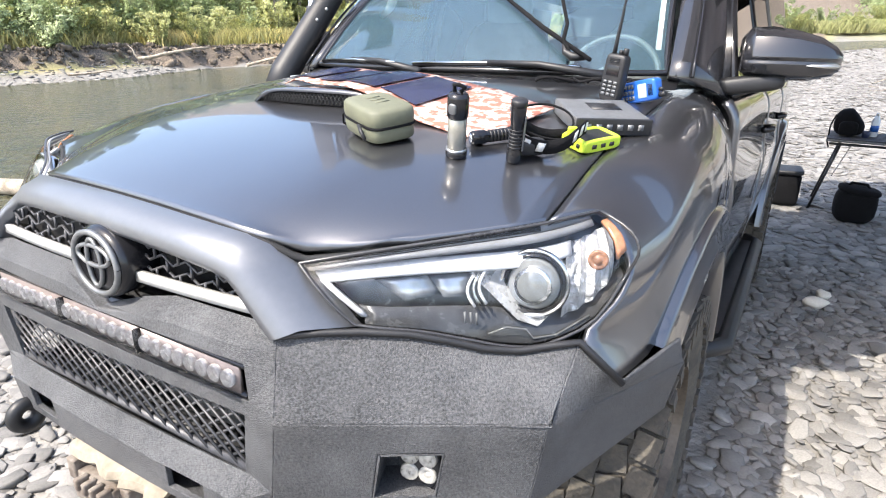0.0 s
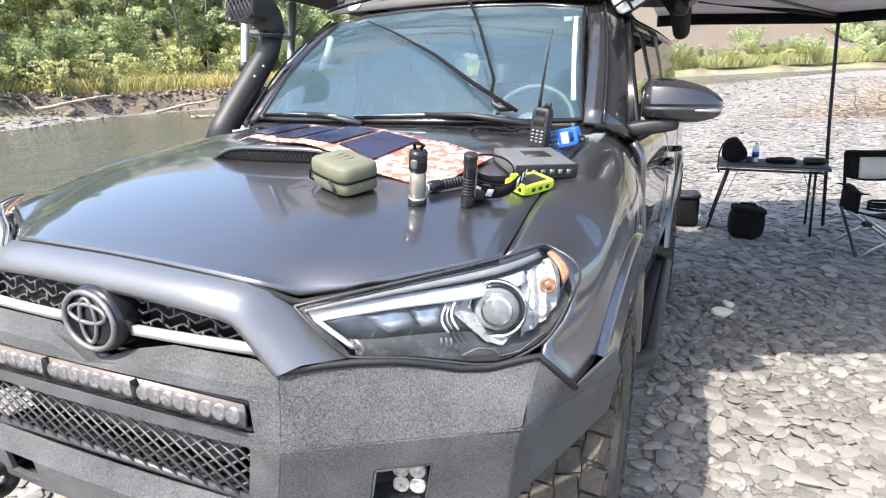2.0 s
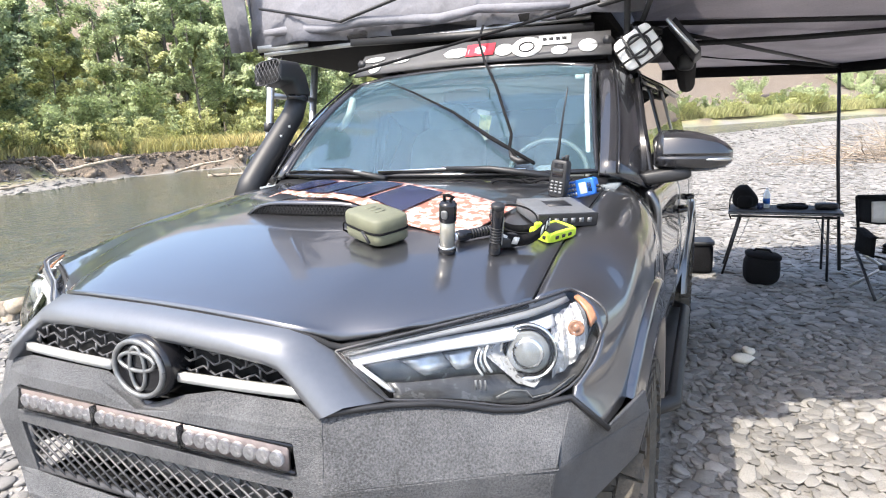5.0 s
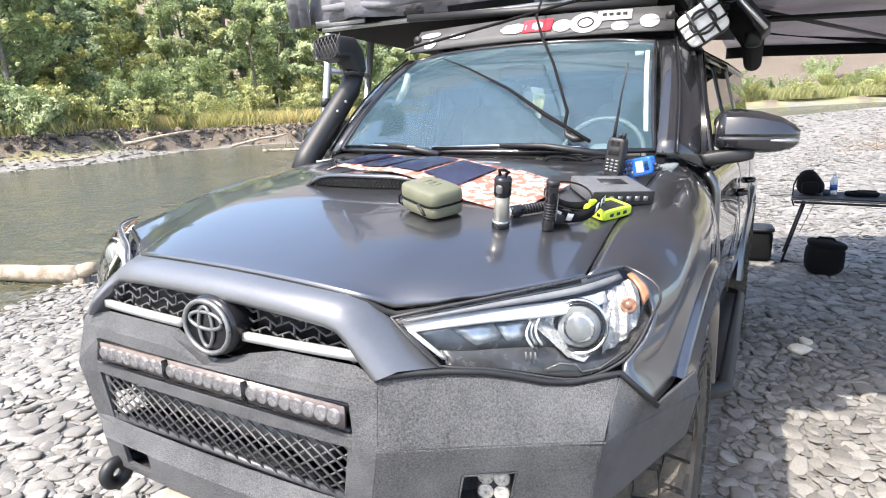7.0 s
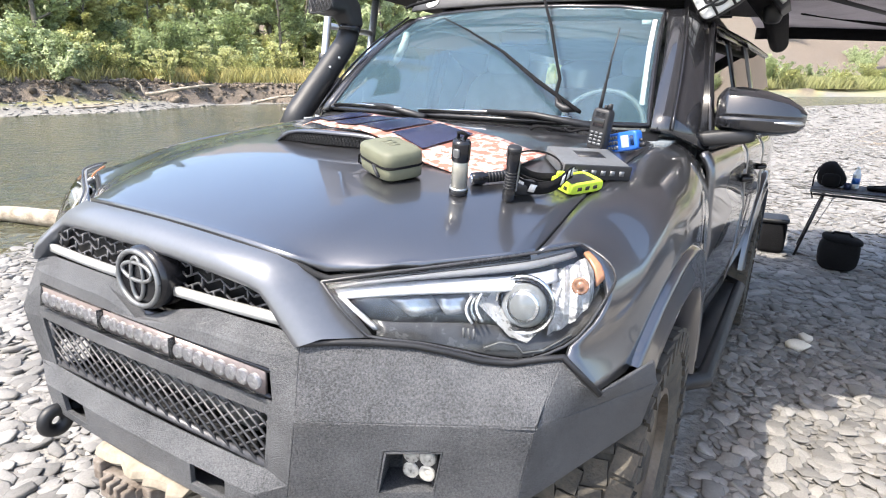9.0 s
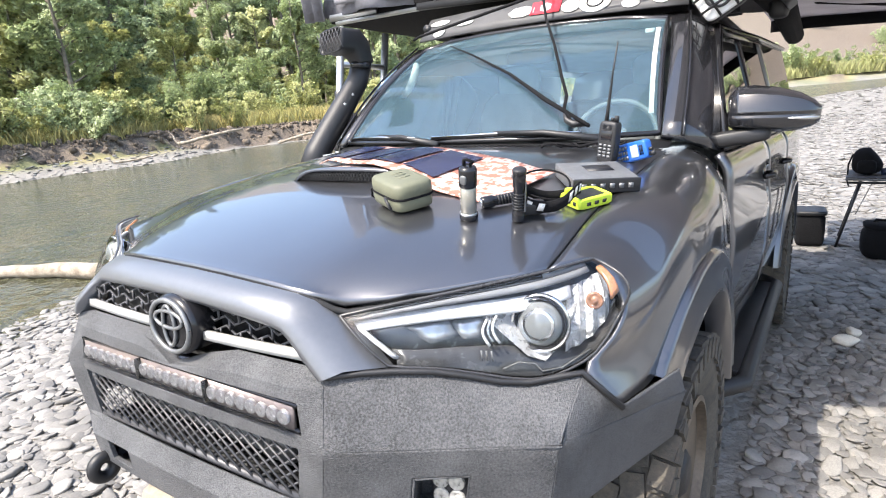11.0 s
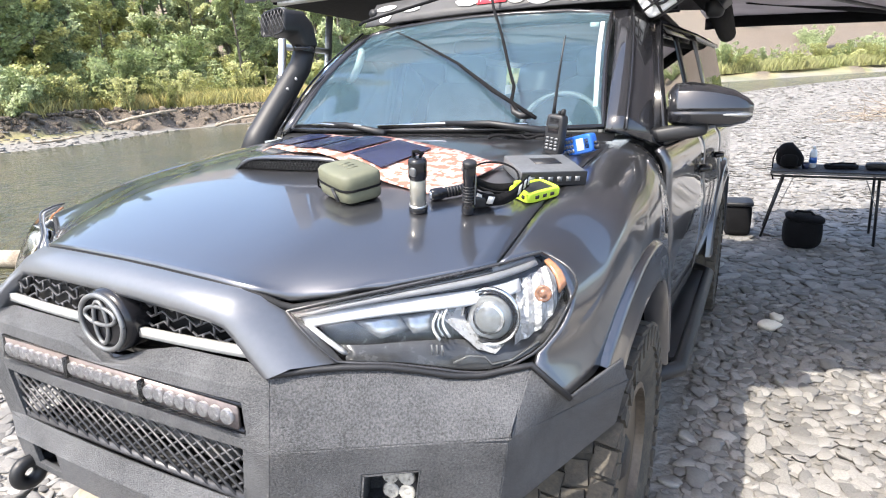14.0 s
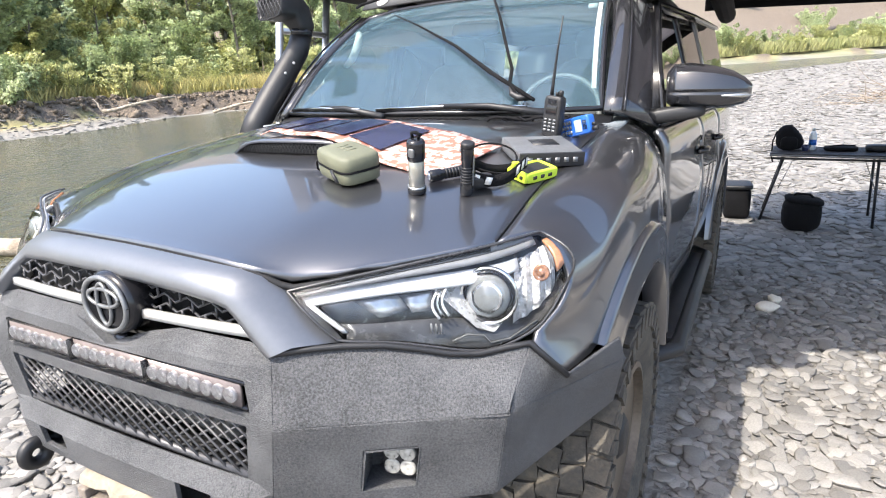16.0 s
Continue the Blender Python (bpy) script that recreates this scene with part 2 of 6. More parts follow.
def spin(profile, seg=20, axis="z"):
    """A turned body: profile of (radius, height)."""
    rows = [[(r * math.cos(a), r * math.sin(a), z) for a in [2 * math.pi * k / seg for k in range(seg)]] for r, z in profile]
    v, f = surf(rows, closed=True)
    f = f + [tuple(range(seg)), tuple(range(len(v) - seg, len(v)))]
    if axis == "x":
        v = [(z, x, y) for x, y, z in v]
    if axis == "y":
        v = [(x, z, y) for x, y, z in v]
    return v, f


def blob(s, e=0.6, seg=20, rings=10):
    """A rounded block (superellipsoid) of full size s; e: 1 round, 0.2 nearly a box."""
    def p(c, k):
        return math.copysign(abs(c) ** k, c)
    rows = []
    for i in range(rings + 1):
        a = -math.pi / 2 + math.pi * i / rings
        a = max(-1.5, min(1.5, a))
        rows.append([(s[0] / 2 * p(math.cos(a), e) * p(math.cos(b), e), s[1] / 2 * p(math.cos(a), e) * p(math.sin(b), e), s[2] / 2 * p(math.sin(a), e))
                     for b in [2 * math.pi * k / seg for k in range(seg)]])
    v, f = surf(rows, closed=True)
    return v, f + [tuple(range(seg)), tuple(range(len(v) - seg, len(v)))]


def lerp(a, b, t):
    return Vector(a) * (1 - t) + Vector(b) * t


def thing(name, m, label, category, group=""):
    ob = new(name)
    ob.empty_display_size = 0.1
    ob.matrix_world = m
    return tagged(ob, label, category, group)


def flat_poly(pts):
    return list(pts), [tuple(range(len(pts)))]


# ---- the lie of the land ----
NEAR_Y, NEAR_X = [-60, 0, 1.8, 3, 8, 25, 46, 54, 65, 95, 170, 400], [-4, -5, -5.2, -5.8, -6.2, -5, 1.3, 5.7, 11.5, 32, 90, 280]
FAR_Y, FAR_X = [-60, 10.6, 14, 19, 22.6, 25, 40, 58, 68.5, 83, 110, 170, 400], [-30, -24, -23.2, -24.7, -24, -22, -17, -8, 0.8, 14.3, 40, 100, 300]
WATER_Z = -0.42


def smooth(a, b, x):
    t = np.clip((x - a) / (b - a), 0, 1)
    return t * t * (3 - 2 * t)


def land(x, y):
    """Height of the ground (arrays or numbers)."""
    x, y = np.asarray(x, float), np.asarray(y, float)
    dn = x - np.interp(y, NEAR_Y, NEAR_X)
    df = np.interp(y, FAR_Y, FAR_X) - x
    bar = np.interp(y, [-40, -4, 0, 7, 12, 24, 60, 400], [0.3, 0.22, 0, -0.379, -0.36, -0.22, -0.1, 0.1])
    bar = bar + 0.05 * np.sin(x * 0.31 + 1) * np.sin(y * 0.23) * smooth(9, 20, np.hypot(x, y))
    mine = -1.2 + (WATER_Z + 1.2) * smooth(-5, 0, dn) + (bar - WATER_Z) * smooth(0, 3.2, dn)
    beach = np.interp(y, [-60, 16, 19, 50, 64, 400], [2.6, 2.4, 0.5, 0.5, 2.5, 3.0])
    cut = smooth(beach, beach + 0.6, df + 0.25 * np.sin(y * 2.1) + 0.15 * np.sin(y * 5.3 + x))
    yonder = 0.4 * smooth(0, 2.6, df) + 0.75 * cut * np.interp(y, [-60, 50, 66, 400], [1, 1, 0.4, 0.4]) + 0.7 * smooth(4, 30, df)
    hill = smooth(18, 120, df) * np.interp(y, [-60, 62, 100, 400], [3, 3, 46, 60]) * smooth(50, 95, y)
    return np.where(df > -6, np.maximum(-1.2, WATER_Z - 0.13 * np.clip(-df, 0, 6)) + (yonder + hill) * (df > 0), mine)


def ground_at(x, y):
    return float(land(x, y))


# ---- ground and water ----
def graded(lo, hi, fine_lo, fine_hi, step, grow=1.22):
    mid = list(np.arange(fine_lo, fine_hi + step / 2, step))
    a, d = fine_lo, step
    left, right = [], []
    while a > lo:
        d *= grow
        a -= d
        left.append(max(a, lo))
    a, d = fine_hi, step
    while a < hi:
        d *= grow
        a += d
        right.append(min(a, hi))
    return np.array(left[::-1] + mid + right)


def ground_material():
    m = mat("river_gravel", (0.155, 0.148, 0.136), 0.85, scale=1.5, color2=(0.235, 0.223, 0.203), bump=0.9, bscale=16, fine=22, dist=0.05)
    n, l = m.node_tree.nodes, m.node_tree.links
    base = n["Principled BSDF"]
    old = base.inputs["Base Color"].links[0].from_socket
    geo, sep, slope = n.new("ShaderNodeNewGeometry"), n.new("ShaderNodeSeparateXYZ"), n.new("ShaderNodeMapRange")
    l.new(geo.outputs["Normal"], sep.inputs[0])
    slope.inputs["From Min"].default_value, slope.inputs["From Max"].default_value = 0.93, 0.78
    l.new(sep.outputs[2], slope.inputs["Value"])
    mix = n.new("ShaderNodeMix")
    mix.data_type = "RGBA"
    l.new(slope.outputs[0], mix.inputs["Factor"])
    l.new(old, mix.inputs["A"])
    mix.inputs["B"].default_value = (0.13, 0.105, 0.08, 1)
    turf, tn, tr, tm = n.new("ShaderNodeAttribute"), n.new("ShaderNodeTexNoise"), n.new("ShaderNodeValToRGB"), n.new("ShaderNodeMix")
    turf.attribute_name = "turf"
    tn.inputs["Scale"].default_value, tn.inputs["Detail"].default_value = 0.35, 6
    l.new(n["Texture Coordinate"].outputs["Object"], tn.inputs["Vector"])
    tr.color_ramp.elements[0].position, tr.color_ramp.elements[1].position = 0.38, 0.62
    tr.color_ramp.elements[0].color, tr.color_ramp.elements[1].color = (0.13, 0.15, 0.05, 1), (0.30, 0.25, 0.12, 1)
    l.new(tn.outputs[0], tr.inputs[0])
    tm.data_type = "RGBA"
    l.new(turf.outputs["Fac"], tm.inputs["Factor"])
    l.new(mix.outputs["Result"], tm.inputs["A"])
    l.new(tr.outputs[0], tm.inputs["B"])
    soil, sm, so = n.new("ShaderNodeAttribute"), n.new("ShaderNodeMix"), n.new("ShaderNodeValToRGB")
    soil.attribute_name = "soil"
    so.color_ramp.elements[0].color, so.color_ramp.elements[1].color = (0.075, 0.06, 0.045, 1), (0.19, 0.15, 0.115, 1)
    so.color_ramp.elements[0].position, so.color_ramp.elements[1].position = 0.38, 0.62
    l.new(n["Noise Texture.001"].outputs[0], so.inputs[0])
    sm.data_type = "RGBA"
    l.new(soil.outputs["Fac"], sm.inputs["Factor"])
    l.new(tm.outputs["Result"], sm.inputs["A"])
    l.new(so.outputs[0], sm.inputs["B"])
    l.new(sm.outputs["Result"], base.inputs["Base Color"])
    return m


gx = graded(-260, 260, -31, 12, 0.36)
gy = graded(-120, 380, -3, 30, 0.5)
XX, YY = np.meshgrid(gx, gy, indexing="ij")
ZZ = land(XX, YY)
far_rough = smooth(20, 60, np.hypot(XX, YY))
ZZ = ZZ + 0.008 * np.sin(XX * 3.1 + YY * 1.7) * np.sin(YY * 2.3) * (1 - far_rough)
gv = np.stack([XX, YY, ZZ], -1).reshape(-1, 3)
ny = len(gy)
gf = [(i * ny + j, (i + 1) * ny + j, (i + 1) * ny + j + 1, i * ny + j + 1) for i in range(len(gx) - 1) for j in range(ny - 1)]
ground = part("ground", (gv.tolist(), gf), ground_material())
far_in = np.interp(YY, FAR_Y, FAR_X) - XX
turf_mask = smooth(1.2, 2.2, far_in) * (1 - 0.9 * smooth(14, 24, far_in) * smooth(55, 70, YY))
ground.data.attributes.new("turf", "FLOAT", "POINT").data.foreach_set("value", turf_mask.reshape(-1).astype(np.float32))
strand = np.interp(YY, [-60, 16, 19, 50, 64, 400], [2.6, 2.4, 0.5, 0.5, 2.5, 3.0])
soil_mask = smooth(-0.25, 0.05, far_in - strand) * (1 - smooth(1.0, 1.6, far_in - strand))
hill = smooth(14, 24, far_in) * smooth(55, 70, YY) * (0.75 + 0.25 * np.sin(XX * 0.13 + 1.2 * np.sin(YY * 0.08)))
soil_mask = np.maximum(soil_mask, hill)
ground.data.attributes.new("soil", "FLOAT", "POINT").data.foreach_set("value", soil_mask.reshape(-1).astype(np.float32))
tagged(ground, "grey river gravel bar with cut banks and a scree hillside", "ground", kind="structure")


def water_material():
    m = mat("river_water", (0.034, 0.043, 0.024), 0.10, scale=0.9, color2=(0.092, 0.084, 0.048), rvar=0.05, bump=1.0, bscale=3.6, fine=5, dist=0.16)
    return m


wy = np.concatenate([np.arange(-60, 40, 4.0), np.arange(40, 170, 8.0), [300, 400]])
wv = []
for y in wy:
    a, b = float(np.interp(y, FAR_Y, FAR_X)) - 2.5, float(np.interp(y, NEAR_Y, NEAR_X)) + 2.5
    wv.append([(a + (b - a) * k / 6, float(y), WATER_Z) for k in range(7)])
water = part("water", surf(wv), water_material())
tagged(water, "shallow olive-green river with small ripples", "river", kind="structure")

# ---- the vehicle ----
car = thing("car", CAR, "dark grey metallic off-road wagon parked on gravel", "car")

CY, CZ = [0.03, 0.1, 0.2, 0.33, 0.5, 0.8, 1.2, 1.4], [1.146, 1.175, 1.208, 1.240, 1.27, 1.315, 1.36, 1.37]
EY, EZ = [0.03, 0.337, 0.45, 0.6, 0.9, 1.2, 1.4], [1.10, 1.159, 1.19, 1.235, 1.28, 1.32, 1.335]


def smooth_interp(x, xs, ys):
    return sum(float(np.interp(x + d, xs, ys)) for d in (-0.06, -0.03, 0, 0.03, 0.06)) / 5


def hood_z(x, y):
    c, e = smooth_interp(y, CY, CZ), smooth_interp(y, EY, EZ)
    return c - (c - e) * (abs(x) / 0.72) ** 2.4


def nose(x):
    """The nose is not quite square to the body: how far its upper edge lies back at x."""
    return float(np.interp(x, [-0.745, -0.70, -0.60, -0.40, -0.25, 0, 0.12, 0.25, 0.36, 0.42], [0.0, 0.02, 0.05, 0.062, 0.058, 0.045, 0.033, 0.018, 0.004, 0.0]))


def hood_front(x):
    skew = nose(x)
    x = abs(x)
    return skew + float(np.interp(x, [0, 0.25, 0.36, 0.40, 0.427, 0.438, 0.5, 0.57, 0.64, 0.70, 0.745], [0.026, 0.034, 0.048, 0.066, 0.086, 0.094, 0.134, 0.191, 0.249, 0.300, 0.339]))


def hood_roll(x):
    rim = float(np.interp(abs(x), [0, 0.25, 0.36, 0.40, 0.427, 0.438, 0.5, 0.57, 0.64, 0.70, 0.745], [1.162, 1.158, 1.151, 1.140, 1.122, 1.115, 1.122, 1.132, 1.143, 1.152, 1.161]))
    return hood_z(x, hood_front(x)) - rim


def hood_point(x, t):
    y0, y1 = hood_front(x), 1.19 + 0.13 * (x / 0.74) ** 2
    y = y0 + (y1 - y0) * t
    d = y - y0
    roll = hood_roll(x) * max(0, 1 - d / 0.32) ** 2
    crease = 0.006 * math.exp(-((abs(x) - 0.60 + 0.05 * (1 - t)) / 0.02) ** 2)
    return (x, y, hood_z(x, y) - roll + crease)


HT = [0, 0.008, 0.02, 0.035, 0.055, 0.08, 0.11, 0.15] + [0.2 + 0.05 * k for k in range(17)]
HX = sorted({round(s * v, 4) for s in (-1, 1) for v in (0, 0.06, 0.12, 0.18, 0.24, 0.28, 0.32, 0.35, 0.38, 0.40, 0.42, 0.44, 0.47, 0.51, 0.55, 0.58, 0.6, 0.62, 0.66, 0.7, 0.745)})
HG = np.array([[hood_point(x, t) for x in HX] for t in HT])
for i in range(1, 14):
    for _ in range(5 * i):
        HG[i, 4:-4, 2] = 0.5 * HG[i, 4:-4, 2] + 0.25 * (HG[i, 3:-5, 2] + HG[i, 5:-3, 2])
HG[:4, :, 1] += 0.006 * np.array([1, 0.9, 0.6, 0.3])[:, None]
hood = part("hood", surf(HG.tolist()), PAINT, car, solid=0.018, offset=-1)
# black tube added to paint the shade in the gap before the hood
part("hood_seal", tube([(x, hood_front(x) + 0.003, hood_z(x, hood_front(x)) - hood_roll(x) - 0.014) for x in np.linspace(-0.74, 0.74, 81)], 0.007, 6), DARK, hood, "black strip painting the shade in the hood gap")
# dark tubes draw the shade in the gaps between hood and fenders
for s in (-1, 1):
    part("hood_seam", tube([(s * 0.748, y, smooth_interp(y, EY, EZ) - 0.016) for y in np.linspace(0.40, 1.3, 20)], 0.005, 6), DARK, hood)


# raised intake in the middle of the hood
def scoop_row(t):
    y = 0.60 + 0.42 * t
    w = 0.25 - 0.03 * t
    h = 0.04 * (1 - t) ** 1.3
    out = []
    for k in range(15):
        u = -1 + 2 * k / 14
        x = u * w
        out.append((x, y + 0.03 * u * u, hood_z(x, y) + 0.003 + h * (1 - abs(u) ** 5)))
    return out


scoop = part("hood_scoop", surf([scoop_row(t / 10) for t in range(11)]), PAINT, hood, solid=0.008)
mouth = []
for k in range(15):
    u = -1 + 2 * k / 14
    x = u * 0.24
    y = 0.615 + 0.03 * u * u
    mouth.append(((x, y, hood_z(x, y) + 0.002), (x, y + 0.004, hood_z(x, y) + 0.003 + 0.037 * (1 - abs(u) ** 5))))
part("scoop_backing", surf([[m[0] for m in mouth], [m[1] for m in mouth]]), DARK, hood)
bars = []
for k in range(36):
    x = -0.215 + 0.43 * k / 35
    z = hood_z(x, 0.61)
    y = 0.608 + 0.03 * (x / 0.24) ** 2
    for s in (-1, 1):
        bars.append(tube([(x - s * 0.012, y, z + 0.003), (x + s * 0.012, y, z + 0.037)], 0.0016, 4))
part("scoop_grille", join(*bars), PLASTIC, hood)

# satin frame of the grille
OUT = [(0.532, 0.100, 1.008), (0.48, 0.093, 1.058), (0.428, 0.083, 1.105), (0.40, 0.060, 1.132), (0.36, 0.042, 1.147), (0.25, 0.028, 1.153), (0.12, 0.022, 1.156), (0, 0.02, 1.157)]
INN = [(0.447, 0.010, 0.998), (0.422, 0.006, 1.028), (0.392, 0.0, 1.068), (0.372, -0.002, 1.085), (0.345, -0.006, 1.092), (0.25, -0.012, 1.098), (0.12, -0.018, 1.102), (0, -0.02, 1.103)]
OUT = OUT + [(-x, y, z) for x, y, z in OUT[-2::-1]]
INN = INN + [(-x, y, z) for x, y, z in INN[-2::-1]]
OUT = [(x, y + nose(x) * float(np.interp(z, [1.06, 1.13], [0, 1])), z) for x, y, z in OUT]
INN = [(x, y + 0.8 * nose(x) * float(np.interp(z, [1.04, 1.085], [0, 1])), z) for x, y, z in INN]
RIDGE = [lerp(a, b, 0.55) + Vector((0, -0.014, 0.012)) for a, b in zip(OUT, INN)]
RIDGE2 = [lerp(a, b, 0.85) + Vector((0, -0.012, 0.004)) for a, b in zip(OUT, INN)]
LIP = [Vector(b) + Vector((0, 0.05, -0.006)) for b in INN]
BACK = [Vector(a) + Vector((0, 0.03, -0.012)) for a in OUT]
part("grille_frame", surf([BACK, OUT, RIDGE, RIDGE2, INN, LIP]), SATIN, car)

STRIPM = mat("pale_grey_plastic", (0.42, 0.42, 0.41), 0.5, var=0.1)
# grille insert
part("grille_backing", box((0, 0.085, 1.055), (0.80, 0.02, 0.10)), DARK, car)
honey = []
for r in range(5):
    z = 1.018 + r * 0.022
    lim = (0.42, 0.41, 0.395, 0.375, 0.33)[r]
    honey.append(tube([(x, 0.042 + 0.004 * (k % 2), z + 0.007 * (1 if k % 2 else -1)) for k, x in [(k, -0.42 + 0.8 * k / 24) for k in range(26)] if abs(x) < lim], 0.003, 5))
for r in range(4):
    for k in range(25):
        x = -0.42 + 0.8 * (k + 0.5) / 24
        if (k + r) % 2 == 0 and abs(x) < (0.41, 0.395, 0.375, 0.33)[r]:
            honey.append(tube([(x, 0.042, 1.018 + r * 0.022), (x, 0.042, 1.018 + (r + 1) * 0.022)], 0.003, 5))
part("grille_honeycomb", join(*honey), MESHM, car)
for s in (-1, 1):
    strip = surf([[(s * (0.10 + 0.31 * k / 8), 0.018 + 0.012 * (k / 8) ** 2, z + 0.004 * k / 8) for k in range(9)] for z in (1.017, 1.036)])
    part("grille_strip", strip, STRIPM, car, "pale grey strip", solid=0.012)

# badge: a dark housing with a plain oval ring and two bars
badge = part("badge", moved(spin([(0.052, 0.11), (0.078, 0.06), (0.08, 0.012), (0.072, 0.0), (0.01, 0.0)], 32, "y"), Matrix.Translation((0.024, -0.006, 1.045)) @ Matrix.Diagonal((1, 1, 0.86, 1))), GLOSSB, car, "round black badge housing")


def oval(cx, cz, rx, rz, r, y):
    pts = [(cx + rx * math.cos(a), y, cz + rz * math.sin(a)) for a in [2 * math.pi * k / 32 for k in range(33)]]
    return tube(pts, r, 6, caps=False)


part("badge_ring", oval(0.024, 1.045, 0.069, 0.058, 0.006, -0.009), STEEL, badge, "satin metal ring")
part("badge_bar", join(oval(0.024, 1.060, 0.05, 0.019, 0.0045, -0.010), oval(0.024, 1.046, 0.021, 0.045, 0.0045, -0.010)), STEEL, badge)


# ---- steel bumper ----
def cells(xs, zs, point, holes):
    """A sheet over the lines xs and zs with cells left out."""
    verts = [point(x, z) for x in xs for z in zs]
    n = len(zs)
    faces = [(i * n + j, (i + 1) * n + j, (i + 1) * n + j + 1, i * n + j + 1) for i in range(len(xs) - 1) for j in range(n - 1) if (i, j) not in holes]
    return verts, faces


def front_pt(x, z):
    y = np.interp(z, [0.60, 0.625, 0.70, 0.725, 0.735, 0.86, 0.95, 0.975, 1.0], [0.05, -0.028, -0.034, -0.012, -0.004, -0.012, -0.006, -0.001, 0.03])
    spread = np.interp(z, [0.60, 0.655, 0.876, 1.0], [0.413, 0.425, 0.473, 0.45])
    edge = min(1.0, max(0.0, (abs(x) - 0.41) / 0.063))
    fold = float(np.interp(z, [0.60, 0.655, 0.876, 1.0], [0.05, 0.0, -0.02, 0.02]))
    dip = 0.0
    if z > 0.96:
        dip = -0.06 * (z - 0.96) / 0.04 * math.exp(-(abs(x - 0.024) / 0.095) ** 4) + 0.012 * max(0, (z - 0.98) / 0.02) * (1 - edge)
    bow = 0.012 * (x / 0.473) ** 2
    return (x / 0.473 * spread, (float(y) + bow - 0.008) * (1 - edge) + fold * edge, z + dip)


FX = [-0.473, -0.41, -0.40, -0.325, -0.215, -0.12, 0, 0.12, 0.215, 0.325, 0.40, 0.41, 0.473]
FZ = [0.60, 0.625, 0.645, 0.695, 0.725, 0.735, 0.86, 0.888, 0.95, 0.975, 0.988, 1.0]
holes = {(i, 7) for i in range(1, 11)} | {(i, 5) for i in range(2, 10)} | {(3, 2), (8, 2)}
bumper = part("bumper", cells(FX, FZ, front_pt, holes), LINER, car, "black textured steel bumper", solid=0.012, bevel=0.004, smooth=False)

C0, C1, C2 = Vector((0.450, 0.020, 1.0)), Vector((0.473, -0.02, 0.876)), Vector((0.425, 0.0, 0.655))
S0, S1, S2 = Vector((0.836, 0.304, 0.976)), Vector((0.832, 0.202, 0.880)), Vector((0.800, 0.215, 0.690))
N0 = Vector((0.905, 0.328, 0.912))
W0, W1, W2 = Vector((0.953, 0.585, 0.898)), Vector((0.962, 0.60, 0.84)), Vector((0.94, 0.606, 0.722))
SEAM = [C0, Vector((0.50, 0.066, 1.0)), Vector((0.55, 0.103, 1.0)), Vector((0.61, 0.147, 0.994)), Vector((0.66, 0.182, 0.982)), Vector((0.71, 0.218, 0.966)), Vector((0.755, 0.25, 0.961)), Vector((0.80, 0.28, 0.970)), S0]


def corner_sheet():
    ts = [k / 8 for k in range(9)]
    up = surf([SEAM, [lerp(SEAM[k], lerp(C1, S1, t), 0.5) + Vector((0.002, -0.004, 0)) * (0 < k < 8) for k, t in enumerate(ts)], [lerp(C1, S1, t) for t in ts]])
    us = [0, 0.2, 0.39, 0.635, 0.8, 1.0]
    vs = [0, 0.15, 0.30, 0.78, 0.9, 1.0]

    def lo(u, v):
        return lerp(lerp(C1, S1, u), lerp(C2, S2, u), v)
    low = cells(us, vs, lo, {(2, 2)})
    return up, low


def bilinear(a, b, c, d, n=4):
    return surf([[lerp(lerp(a, b, i / n), lerp(d, c, i / n), j / n) for i in range(n + 1)] for j in range(n + 1)])


up, low = corner_sheet()
wing = join(bilinear(S0, N0, lerp(S1, W1, 0.55), S1), bilinear(N0, W0, W1, lerp(S1, W1, 0.55)), bilinear(S1, W1, W2, S2))
holebox = [lerp(lerp(C1, S1, u), lerp(C2, S2, u), v) for u, v in ((0.39, 0.30), (0.635, 0.30), (0.635, 0.78), (0.39, 0.78))]
back = Vector((-0.03, 0.075, 0.0))
recess = join(surf([holebox + [holebox[0]], [p + back for p in holebox] + [holebox[0] + back]]), flat_poly([p + back for p in holebox]))
piping = tube([p + Vector((0.0, -0.004, 0.004)) for p in SEAM] + [N0 + Vector((0.002, -0.006, 0.003))], 0.0065, 8)
